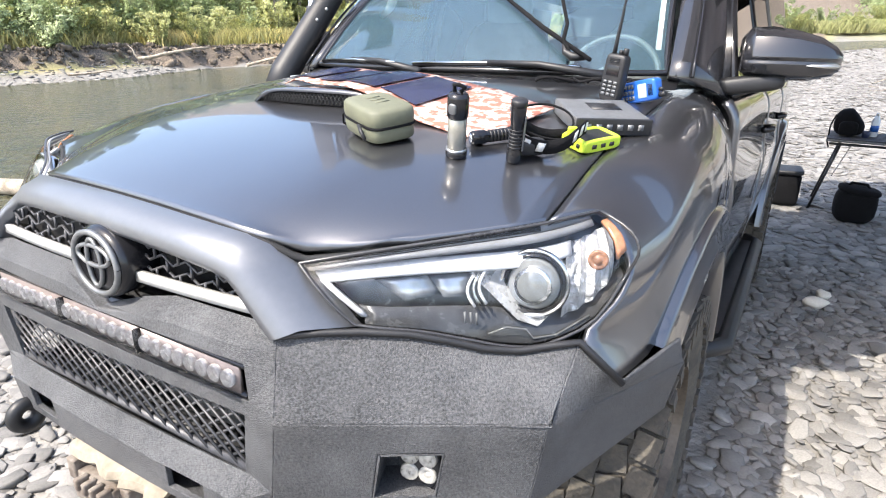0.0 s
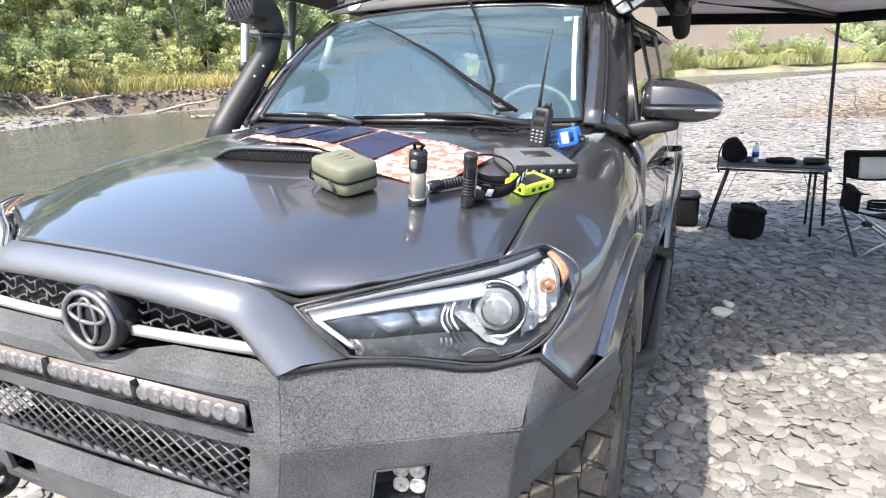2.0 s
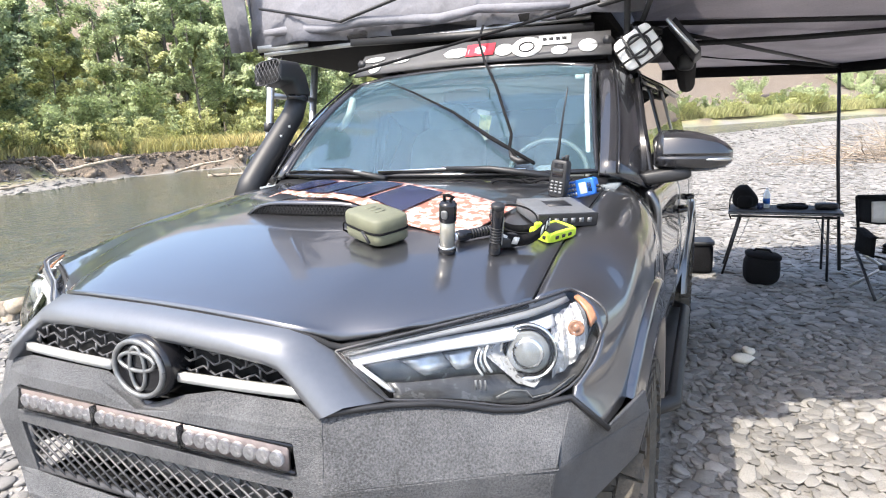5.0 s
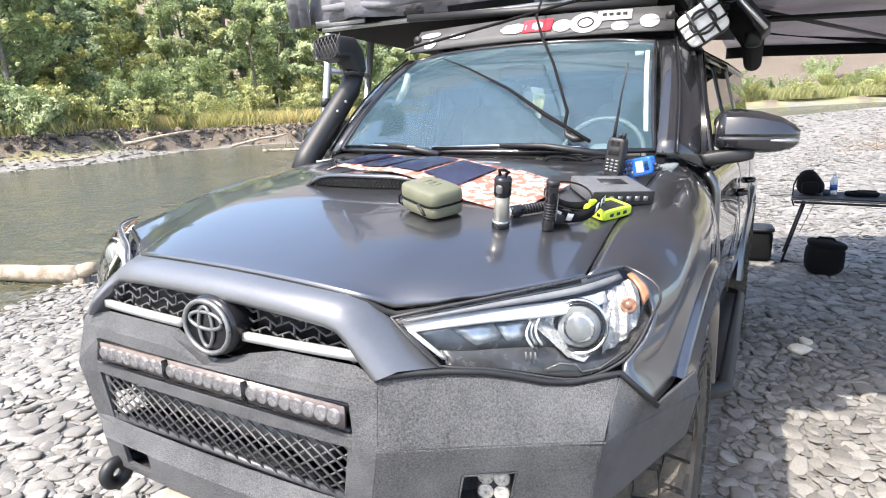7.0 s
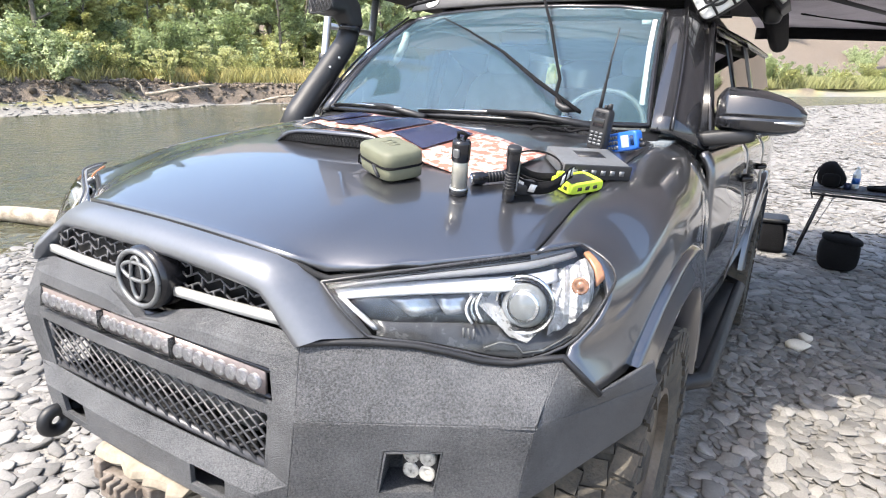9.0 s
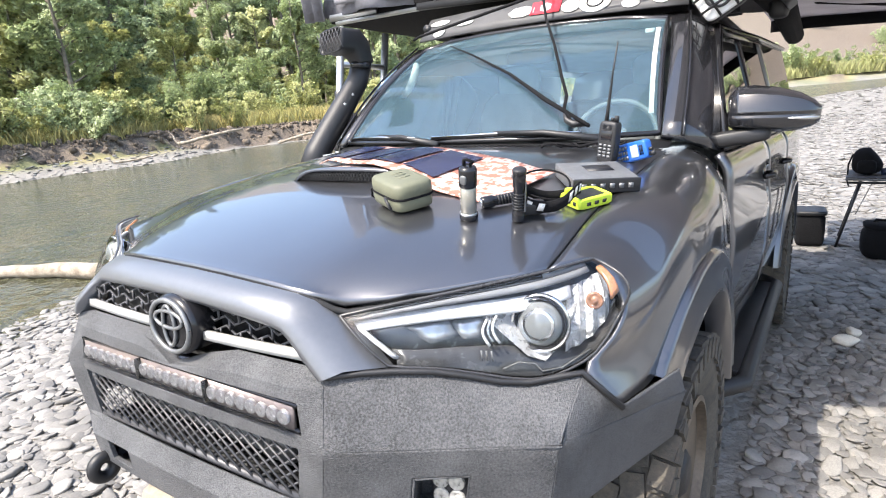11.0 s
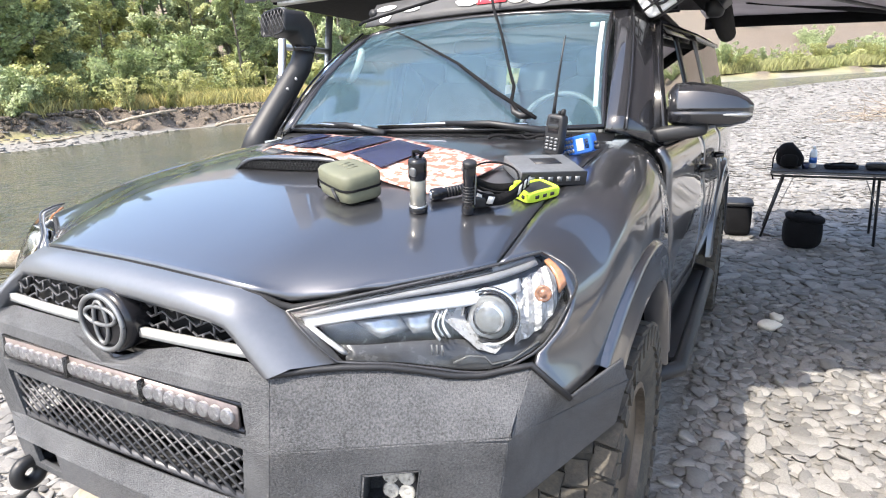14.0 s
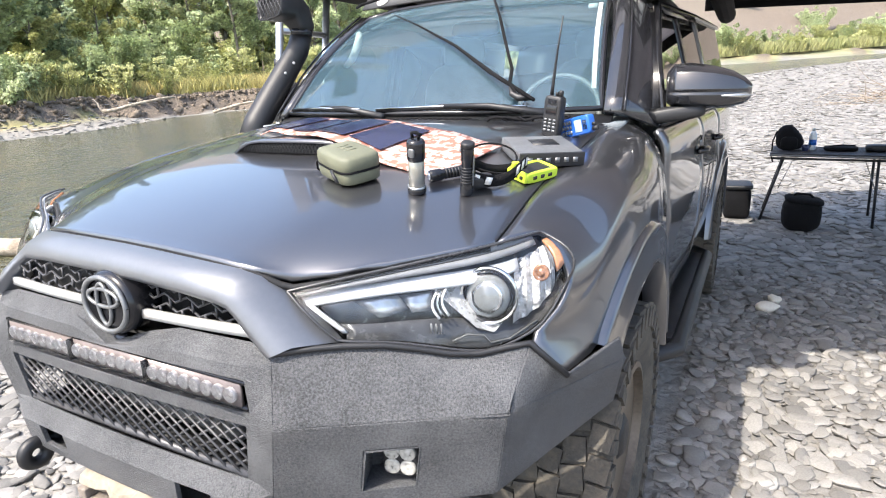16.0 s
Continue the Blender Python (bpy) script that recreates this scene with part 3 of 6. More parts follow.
for flip in (False, True):
    f = mirrored if flip else (lambda g: g)
    part("bumper_corner", f(welded(up, low)), LINER, bumper, solid=0.008, bevel=0.012, turn=8)
    part("bumper_wing", f(welded(wing)), LINER, bumper, solid=0.008, bevel=0.010, turn=8)
    part("fog_recess", f(recess), LINER, bumper, solid=0.004, smooth=False)
    part("edge_piping", f(piping), PLASTIC, bumper, "rubber edge piping")
    c = sum(holebox, Vector()) / 4 + back * 0.30 + Vector((0.014, 0.004, 0.008))
    turn = Matrix.Translation(c) @ Matrix.Rotation(radians(14), 4, "Z") @ Matrix.Scale(0.86, 4)
    lamp = part("fog_lamp", f(moved(blob((0.084, 0.03, 0.084), 0.3), turn @ Matrix.Translation((0, 0.014, 0)))), PLASTIC, car, "clear square fog lamp with four lenses")
    for dx, dz in ((-1, 1), (1, 1), (-1, -1), (1, -1)):
        cone = spin([(0.0195, 0.006), (0.0185, -0.004), (0.0165, -0.006), (0.010, -0.001), (0.006, -0.003), (0.002, -0.004)], 16, "y")
        part("fog_lens", f(moved(cone, turn @ Matrix.Translation((dx * 0.0185, 0, dz * 0.0185)))), FOGLED, lamp)
    part("fog_plate", f(moved(box((0, 0.006, 0), (0.074, 0.008, 0.074)), turn)), LEDPLATE, lamp)

# light bar in its slot
bar_box = part("light_bar", join(box((0, 0.035, 0.919), (0.83, 0.03, 0.075)), box((0.0, 0.008, 0.945), (0.80, 0.03, 0.006)), box((0, 0.008, 0.892), (0.80, 0.03, 0.006))), GLOSSB, car, "slim led light bar")
part("bar_reflector", box((0, -0.003, 0.918), (0.776, 0.008, 0.049)), LEDPLATE, bar_box, "pale face plate")
for k in range(3):
    for j in range(8):
        x = (k - 1) * 0.257 + (j - 3.5) * 0.0312
        part("lens", moved(spin([(0.0155, 0.006), (0.0152, -0.002), (0.0135, -0.0045), (0.008, 0.0), (0.005, -0.001), (0.002, -0.002)], 14, "y"), Matrix.Translation((x, -0.0115, 0.918))), LED, bar_box)
for x in (-0.1285, 0.1285):
    part("bar_divider", box((x, -0.0125, 0.918), (0.006, 0.014, 0.048)), GLOSSB, bar_box)
part("bar_glass", flat_poly([(-0.388, -0.020, 0.893), (0.388, -0.020, 0.893), (0.388, -0.020, 0.944), (-0.388, -0.020, 0.944)]), CLEAR, bar_box)

# expanded-metal screen and what lies behind it
rods = []
RUN = 0.185
for s in (-1, 1):
    for k in range(-6, 22):
        x0 = -0.395 + k * 0.0395
        lo_t, hi_t = max(0, (-0.395 - x0) / RUN), min(1, (0.395 - x0) / RUN)
        if hi_t - lo_t > 0.04:
            rods.append(tube([(s * (x0 + RUN * t), 0.004 + s * 0.0015, 0.736 + 0.124 * t) for t in (lo_t, hi_t)], 0.0029, 5))
for q in (((-0.395, 0.736), (0.395, 0.736)), ((-0.395, 0.86), (0.395, 0.86)), ((-0.393, 0.736), (-0.393, 0.86)), ((0.393, 0.736), (0.393, 0.86))):
    rods.append(tube([(q[0][0], 0.008, q[0][1]), (q[1][0], 0.008, q[1][1])], 0.010, 6))
part("mesh_screen", join(*rods), MESHM, car, "black diamond mesh screen")
part("radiator", box((0, 0.16, 0.80), (0.86, 0.03, 0.2)), DARK, car)
part("under_tray", box((0, 0.085, 0.705), (0.82, 0.13, 0.012)), PLASTIC, car)
part("winch_drum", join(tube([(-0.28, 0.09, 0.79), (0.2, 0.09, 0.785)], 0.04, 14), box((-0.3, 0.09, 0.80), (0.07, 0.06, 0.09)), box((0.24, 0.09, 0.79), (0.09, 0.06, 0.08))), STEEL, car)
for s in (-1, 1):
    part("shackle_slot", box((s * 0.27, 0.04, 0.67), (0.125, 0.05, 0.065)), DARK, car)
    if s > 0:
        continue
    ring = []
    for k in range(25):
        a = 2 * math.pi * k / 24
        ring.append((s * 0.335, -0.04 + 0.027 * math.cos(a), 0.61 + 0.027 * math.sin(a)))
    part("tow_eye", join(tube(ring, 0.017, 8, caps=False), box((s * 0.335, 0.02, 0.62), (0.024, 0.08, 0.05))), PLASTIC, car, "black steel tow eye")

# dusty skid plate and the bracket hanging under it
def skid_edge(k):
    u = k / 12
    return 0.008 * math.sin(2.1 * k) + 0.006 * math.sin(3.7 * k + 1), 0.016 * (math.sin(math.pi * u) - 0.5) - 0.012 * (0.4 < u < 0.6)


skid = [[(-0.16 + 0.32 * k / 12, y + skid_edge(k)[0], z + skid_edge(k)[1]) for k in range(13)] for y, z in ((0.05, 0.622), (-0.015, 0.618), (-0.042, 0.606), (-0.048, 0.59), (-0.035, 0.575), (0.0, 0.568))]
part("skid_plate", surf(skid), TAN, car, "dusty tan skid plate", solid=0.02, bevel=0.005)
blocks = [box((-0.07, -0.02, 0.545), (0.16, 0.06, 0.022)), box((-0.05, -0.035, 0.525), (0.10, 0.07, 0.026)), box((-0.045, -0.04, 0.503), (0.085, 0.06, 0.014)), box((-0.135, -0.03, 0.555), (0.03, 0.05, 0.05)), box((0.02, 0.0, 0.535), (0.035, 0.07, 0.045))]
blocks += [box((-0.085 + 0.028 * k, -0.06, 0.548), (0.014, 0.03, 0.028)) for k in range(4)]
part("hitch_bracket", join(*blocks), RUST, car, "rusty steel bracket", bevel=0.004)

FACET = mat("faceted_reflector", (0.55, 0.55, 0.55), 0.25, 0.35, var=0.15, scale=60, bump=1.0, bscale=90, dist=0.01)
BROW = mat("lamp_brow", (0.22, 0.225, 0.235), 0.35, 0.1, var=0.12, scale=30)
TRAY = mat("lamp_tray", (0.075, 0.077, 0.082), 0.25, 0.3, var=0.3, scale=30)
LRIM = mat("lens_edge_grey", (0.04, 0.04, 0.043), 0.3, var=0.15)
AMBERD = mat("amber_bulb_cap", (0.30, 0.16, 0.10), 0.25, var=0.35, scale=120)
DRL = mat("milky_light_guide", (0.60, 0.61, 0.62), 0.3, var=0.12, scale=30)
FACE = mat("lamp_reflector_face", (0.42, 0.44, 0.46), 0.22, 0.6, var=0.25, scale=35)
BOWL = mat("lamp_bowl", (0.62, 0.62, 0.62), 0.28, 0.6, var=0.15, scale=45)
BALL = mat("projector_glass_ball", (0.23, 0.24, 0.24), 0.08, 0.2, var=0.25, scale=20, rvar=0.04, coat=1.0)
HOUSING = mat("lamp_housing", (0.20, 0.205, 0.212), 0.25, 0.3, var=0.25, scale=25)
# ---- headlights ----
TOPC = [(0.438, 0.090, 1.098), (0.50, 0.128, 1.112), (0.57, 0.185, 1.124), (0.64, 0.243, 1.136), (0.70, 0.295, 1.147), (0.75, 0.345, 1.156), (0.785, 0.40, 1.162), (0.806, 0.445, 1.163)]
BOTC = [(0.535, 0.104, 1.011), (0.57, 0.125, 1.006), (0.62, 0.165, 0.997), (0.68, 0.205, 0.983), (0.74, 0.248, 0.968), (0.79, 0.285, 0.972), (0.845, 0.35, 1.005), (0.872, 0.425, 1.072)]
OUTW = Vector((0.45, -0.85, 0.1)).normalized()


def lens_at(u, t):
    """A point of the lens's sheet; the outer end bows out."""
    k = min(int(u * 7), 6)
    w = u * 7 - k

    def along(c):
        q = [Vector(c[max(0, k - 1)]), Vector(c[k]), Vector(c[k + 1]), Vector(c[min(7, k + 2)])]
        return 0.5 * (2 * q[1] + (q[2] - q[0]) * w + (2 * q[0] - 5 * q[1] + 4 * q[2] - q[3]) * w * w + (3 * q[1] - q[0] - 3 * q[2] + q[3]) * w ** 3)
    bow = max(0.0, (u - 0.8) / 0.2) * math.sin(math.pi * t)
    return lerp(along(TOPC), along(BOTC), t) + Vector((0.016, 0.004, 0.008)) * bow


def lens_rows(push, rows=8):
    return [[lens_at(k / 21, i / rows) + lens_out(k / 21) * (lens_bulge(k / 21, i / rows) + push) for k in range(22)] for i in range(rows + 1)]


def lens_out(u):
    return lerp(OUTW, Vector((0.8, -0.5, 0.1)).normalized(), min(1.0, max(0.0, (u - 0.6) / 0.25)))


def lens_bulge(u, t):
    return 0.028 * math.sin(math.pi * t) * (0.5 + 0.5 * u)


def on_lens(u, t, push):
    return lens_at(u, t) + OUTW * (lens_bulge(u, t) + push)


def far_side(geo):
    """The other side's lamp, drawn back along the hood's edge."""
    v, f = mirrored(geo)
    return [(x - 0.035 * float(smooth(0.5, 0.72, -x)), y + 0.8 * nose(x) * float(np.interp(z, [1.02, 1.10], [0, 1])) - 0.012, z + 0.012 * float(smooth(0.5, 0.72, -x))) for x, y, z in v], f


for flip in (False, True):
    f = far_side if flip else (lambda g: g)
    light = part("headlight", f(surf(lens_rows(-0.075))), HOUSING, car, "clear-lens headlight with amber side marker", solid=0.01)
    lens = part("headlight_lens", f(surf(lens_rows(0.0, 10))), CLEAR, light)
    lens.visible_shadow = False
    rim = [on_lens(u / 21, 0, 0.002) for u in range(22)] + [lens_at(1, t / 8) + lens_out(1) * (lens_bulge(1, t / 8) + 0.002) for t in range(1, 8)] + [on_lens(1 - u / 21, 1, 0.002) for u in range(22)] + [on_lens(0, 1 - t / 6, 0.002) for t in range(1, 7)]
    part("lens_rim", f(tube(rim, 0.003, 6, caps=False)), LRIM, light)
    # running light: a tapering bar with a leg down the inner edge
    bar = [[on_lens(u, t0 + (t1 - t0) * (0.0 + 0.55 * u), -0.024) for u in [0.015 + 0.79 * k / 18 for k in range(19)]] for t0, t1 in ((0.16, 0.28), (0.22, 0.29), (0.30, 0.31), (0.35, 0.32))]
    part("running_light", f(surf(bar)), DRL, light, "milky running-light bar", solid=0.010)
    leg = [[on_lens(u0 + 0.075 * (t - 0.3), t, -0.022) for t in [0.30 + 0.62 * k / 8 for k in range(9)]] for u0 in (0.010, 0.026, 0.042)]
    part("running_light_leg", f(surf(leg)), DRL, light, solid=0.010)
    for t0, t1, m in ((0.0, 0.07, BROW), (0.08, 0.15, BROW)):
        part("brow", f(surf([[on_lens(u, t, -0.005 - 0.04 * t) for u in [0.01 + 0.90 * k / 16 for k in range(17)]] for t in (t0, t1)])), m, light, solid=0.004)
    # inner chamber: two tilted reflector faces
    for pts in (((0.17, 0.40), (0.33, 0.38), (0.36, 0.62), (0.25, 0.70)), ((0.33, 0.40), (0.47, 0.38), (0.44, 0.64), (0.37, 0.63))):
        ring = [on_lens(u, t, -0.052 + 0.012 * (k % 2)) for k, (u, t) in enumerate(pts)]
        part("reflector_face", f(bilinear(*ring, 3)), FACE, light, solid=0.006)
    # projector in its bright bowl
    pc = on_lens(0.665, 0.50, -0.034)
    turn = Vector((0.22, -0.96, 0.10)).to_track_quat("Z", "Y").to_matrix().to_4x4()
    seat_m = Matrix.Translation(pc) @ turn
    bowl = [(0.45, 0.36), (0.52, 0.58), (0.60, 0.80), (0.68, 0.88), (0.755, 0.74), (0.80, 0.52), (0.835, 0.34), (0.66, 0.33)]
    hub = pc + turn.to_3x3() @ Vector((0, 0, -0.03))
    rows = [[lerp(on_lens(u, t, -0.030), hub, k / 4) - turn.to_3x3() @ Vector((0, 0, 0.016 * math.sin(math.pi * k / 4))) for u, t in bowl + bowl[:1]] for k in range(5)]
    part("projector_bowl", f(surf(rows)), BOWL, light, "silver reflector bowl")
    part("projector_ring", f(moved(spin([(0.05, -0.03), (0.058, -0.012), (0.059, 0.0), (0.055, 0.004), (0.051, -0.004)], 32), seat_m)), CHROME, light)
    part("projector_shroud", f(moved(spin([(0.050, -0.02), (0.050, 0.001), (0.0455, 0.003), (0.045, -0.01)], 32), seat_m)), GLOSSB, light)
    part("projector_lens", f(moved(spin([(0.0455, -0.008), (0.042, 0.006), (0.034, 0.014), (0.022, 0.020), (0.010, 0.023), (0.002, 0.0235)], 32), seat_m)), BALL, light, "grey glass projector lens")
    # thin chrome ring added on the ball as a painted glint
    part("projector_glint", f(moved(spin([(0.028, 0.0185), (0.030, 0.0178), (0.031, 0.0172), (0.0315, 0.0165)], 32), seat_m)), CHROME, light)
    for k in range(3):
        arc = [on_lens(0.462 + 0.018 * k - 0.02 * math.sin(math.pi * j / 6), 0.40 + 0.05 * j - 0.02 * k, -0.03) for j in range(7)]
        part("fin", f(tube(arc, 0.0028, 5)), CHROME if k % 2 else WHITEP, light)
    for k in range(3):
        arc = [on_lens(0.43 + 0.018 * k, t, -0.018) for t in (0.74, 0.80, 0.86)]
        part("fin", f(tube(arc, 0.002, 5)), BROW, light)
    side = [[on_lens(u + 0.05 * (0.5 - t), t, -0.028 - 0.012 * (k % 2)) for k, u in enumerate((0.775, 0.80, 0.825, 0.85, 0.875, 0.90, 0.925, 0.95))] for t in (0.24, 0.36, 0.48, 0.60, 0.72, 0.86)]
    part("side_reflector", f(surf(side)), FACET, light, "faceted silver reflector", smooth=False)
    am = [[on_lens(u - 0.03 * max(0.0, t - 0.4), t, -0.016) for u in (0.952, 0.965, 0.98, 0.992)] for t in (0.15, 0.27, 0.42, 0.56, 0.66)]
    part("amber_marker", f(surf(am)), AMBER, light, "amber side marker", solid=0.006)
    part("amber_bulb", f(moved(spin([(0.017, 0.0), (0.017, 0.004), (0.013, 0.006), (0.010, 0.002), (0.007, 0.006), (0.002, 0.008)], 18), Matrix.Translation(on_lens(0.885, 0.50, -0.026)) @ turn)), AMBERD, light)
    low_tray = [[on_lens(u, t + 0.05 * math.sin(9 * u) * (t < 0.9), -0.042 + 0.03 * max(0, t - 0.88) / 0.1) for u in [0.07 + 0.90 * k / 16 for k in range(17)]] for t in (0.76, 0.88, 0.985)]
    part("lower_tray", f(surf(low_tray)), TRAY, light, solid=0.006)
    part("tray_step", f(tube([on_lens(u, t, -0.012) for u, t in ((0.50, 0.93), (0.56, 0.84), (0.63, 0.86), (0.66, 0.95), (0.74, 0.975), (0.84, 0.95))], 0.002, 6)), HOUSING, light)

# ---- fenders ----
WHEEL_Y, WHEEL_Z, WHEEL_R = 0.95, 0.415, 0.415
REAR_Y = WHEEL_Y + 2.79


def arch_z(y, cy, r):
    d = abs(y - cy)
    return WHEEL_Z + 0.02 + math.sqrt(max(0, r * r - d * d)) if d < r else 0.0


def side_x(z):
    return float(np.interp(z, [0.50, 0.62, 0.80, 0.98, 1.08, 1.16, 1.22, 1.27, 1.30], [0.875, 0.905, 0.925, 0.93, 0.918, 0.915, 0.915, 0.90, 0.875]))


ARCH = 0.635


def flank_x(y):
    return float(np.interp(y, [0.45, 0.60, 0.75, 0.95, 1.2, 1.46], [0.912, 0.926, 0.935, 0.942, 0.940, 0.932]))


def fender_col(y):
    """A section of the fender from the hood's edge down to the wheel flare."""
    ze = smooth_interp(y, EY, EZ) - 0.006
    low, x1 = max(0.52, arch_z(y, WHEEL_Y, ARCH)), flank_x(y)
    swell = float(np.interp(y, [0.95, 1.46], [2.3, 3.2]))
    return [(0.751 + (x1 - 0.751) * (1 - (1 - k / 16) ** swell), y, ze - (ze - low) * (k / 16) ** 1.6) for k in range(17)]


FRONT = [(0.751, 0.346, 1.158), (0.768, 0.375, 1.163), (0.785, 0.40, 1.165), (0.797, 0.425, 1.166), (0.812, 0.449, 1.165), (0.840, 0.452, 1.132), (0.863, 0.446, 1.10), (0.878, 0.43, 1.072), (0.878, 0.40, 1.045),
         (0.870, 0.375, 1.022), (0.856, 0.348, 1.003), (0.842, 0.324, 0.99), (0.843, 0.312, 0.972), (0.872, 0.324, 0.940), (0.897, 0.338, 0.912)]


def resampled(pts, n):
    pts = np.array([tuple(p) for p in pts])
    d = np.concatenate([[0], np.cumsum(np.linalg.norm(np.diff(pts, axis=0), axis=1))])
    return np.stack([np.interp(np.linspace(0, d[-1], n), d, pts[:, k]) for k in range(3)], 1)


# the front half is one patch stretched between the lamp's edge, the hood, the flare and the section over the axle
PN, PM = 25, 23
edge_l, edge_r = resampled(FRONT, PM), resampled(fender_col(WHEEL_Y), PM)
edge_t = resampled([(0.751, y, smooth_interp(y, EY, EZ) - 0.006) for y in np.linspace(0.346, WHEEL_Y, 20)], PN)
edge_t[0] = edge_l[0]
edge_b = resampled([FRONT[-1], (0.906, 0.41, 0.905), (0.913, 0.47, 0.90)] + [(flank_x(WHEEL_Y - ARCH * math.cos(a)), WHEEL_Y - ARCH * math.cos(a), WHEEL_Z + 0.02 + ARCH * math.sin(a)) for a in np.linspace(radians(48), radians(90), 12)], PN)
FEN = []
for i in range(PN):
    u = i / (PN - 1)
    row = []
    for j in range(PM):
        v = j / (PM - 1)
        row.append((1 - u) * edge_l[j] + u * edge_r[j] + (1 - v) * edge_t[i] + v * edge_b[i] - ((1 - u) * (1 - v) * edge_l[0] + u * (1 - v) * edge_r[0] + (1 - u) * v * edge_l[-1] + u * v * edge_r[-1])
                   + np.array([0.016, 0, 0.004]) * math.sin(math.pi * u) * math.sin(math.pi * v))
    FEN.append(row)
FEN += [resampled(fender_col(y), PM) for y in np.linspace(WHEEL_Y, 1.46, 14)[1:]]
FEN = np.array(FEN)
for _ in range(8):
    FEN[1:-1, 1:-1] = 0.5 * FEN[1:-1, 1:-1] + 0.125 * (FEN[:-2, 1:-1] + FEN[2:, 1:-1] + FEN[1:-1, :-2] + FEN[1:-1, 2:])
fen = surf(FEN.tolist())


def flare(cy, a0, a1, r0=0.645, r1=0.52, out=0.0):
    """Wheel flare: a crisp ridge, a hollow band and a lip turned in."""
    rows = []
    for r, d in ((r0, -0.012), (r0 - 0.008, 0.010), (r0 - 0.014, 0.017), (r0 - 0.022, 0.016), (r0 - 0.05, 0.010), (r1 + 0.03, 0.018), (r1 + 0.008, 0.022), (r1, 0.018), (r1 - 0.004, -0.06)):
        row = []
        for k in range(37):
            a = radians(a0 + (a1 - a0) * k / 36)
            y = cy - r * math.cos(a)
            row.append((flank_x(y - cy + WHEEL_Y) + out + d, y, WHEEL_Z + 0.02 + r * math.sin(a)))
        rows.append(row)
    return surf(rows)


def tyre_geo():
    prof = [(0.225, -0.10), (0.30, -0.135), (0.36, -0.142), (0.395, -0.135), (0.405, -0.11), (0.407, 0), (0.405, 0.11), (0.395, 0.135), (0.36, 0.142), (0.30, 0.135), (0.225, 0.10)]
    rows = [[(x, r * math.cos(a), r * math.sin(a)) for a in [2 * math.pi * k / 48 for k in range(48)]] for r, x in prof]
    return surf(rows, closed=True)


def tread_geo():
    out = []
    for k in range(36):
        for row, (x, sx, sh) in enumerate(((-0.118, 0.05, 0.0), (-0.058, 0.052, 0.5), (0.0, 0.05, 0.0), (0.058, 0.052, 0.5), (0.118, 0.05, 0.0))):
            a = 2 * math.pi * (k + sh + 0.04 * ((k + row) % 2)) / 36
            g = box((0, 0, 0), (sx + 0.004, 0.058 if row % 2 else 0.061, 0.018))
            tilt = pose(0, 0, 0, 0, 0, 9 if row % 2 else -7)
            out.append(moved(g, pose(0, 0, 0, math.degrees(a), 0, 0) @ Matrix.Translation((x, 0, 0.408)) @ tilt))
        for s in (-1, 1):
            a = 2 * math.pi * (k + 0.25) / 36
            out.append(moved(box((0, 0, 0), (0.014, 0.035, 0.06)), pose(0, 0, 0, math.degrees(a), 0, 0) @ Matrix.Translation((s * 0.143, 0, 0.375))))
    return join(*out)


def rim_geo():
    g = [moved(spin([(0.225, 0.10), (0.232, 0.125), (0.215, 0.128), (0.20, 0.06), (0.19, -0.1), (0.02, -0.1)], 40, "x"), Matrix.Identity(4))]
    return join(*g)


TY, TR, RG = tyre_geo(), tread_geo(), rim_geo()
for s in (1, -1):
    for wy_ in (WHEEL_Y, REAR_Y):
        m = Matrix.Translation((s * (0.80 if wy_ < 2 else 0.855), wy_, WHEEL_Z)) @ (Matrix.Identity(4) if s > 0 else pose(0, 0, 0, 0, 0, 180))
        wheel = part("wheel", moved(RG, m), RIM, car, "dusty wheel with chunky all-terrain tyre", smooth=False)
        for k in range(6):
            part("spoke", moved(box((0.075, 0, 0.12), (0.03, 0.075, 0.19)), m @ pose(0, 0, 0, 60 * k, 0, 0)), RIM, wheel, bevel=0.006)
        part("hub_cap", moved(spin([(0.07, 0.05), (0.07, 0.10), (0.05, 0.115), (0.01, 0.115)], 24, "x"), m), PLASTIC, wheel)
        part("tyre", moved(TY, m), RUBBER, wheel)
        part("tread", moved(TR, m), RUBBER, wheel, smooth=False)
for flip in (False, True):
    f = mirrored if flip else (lambda g: g)
    part("fender", f(fen), PAINT, car, solid=0.01, offset=-1)
    part("wheel_flare", f(flare(WHEEL_Y, 47, 172)), PAINT, car)
    part("wheel_flare", f(flare(REAR_Y, 8, 172, out=0.055)), PAINT, car)
    inner_arch = surf([[(x, WHEEL_Y - 0.545 * math.cos(a), WHEEL_Z + 0.02 + 0.535 * math.sin(a)) for a in [radians(66 + 111 * k / 20) for k in range(21)]] for x in (0.90, 0.55)])
    part("wheel_well", f(inner_arch), BLACKC, car, solid=0.006)
    part("mud_flap", f(box((0.80, WHEEL_Y + 0.53, 0.42), (0.26, 0.012, 0.42))), PLASTIC, car)
    part("mud_flap", f(box((0.80, REAR_Y + 0.50, 0.42), (0.26, 0.012, 0.40))), PLASTIC, car)
    # running board
    part("running_board", f(join(tube([(0.90, 1.50, 0.44), (0.98, 1.60, 0.44), (0.98, 3.05, 0.44), (0.90, 3.15, 0.44)], 0.034, 10), box((0.93, 2.33, 0.45), (0.10, 1.36, 0.03)))), PLASTIC, car, bevel=0.004)

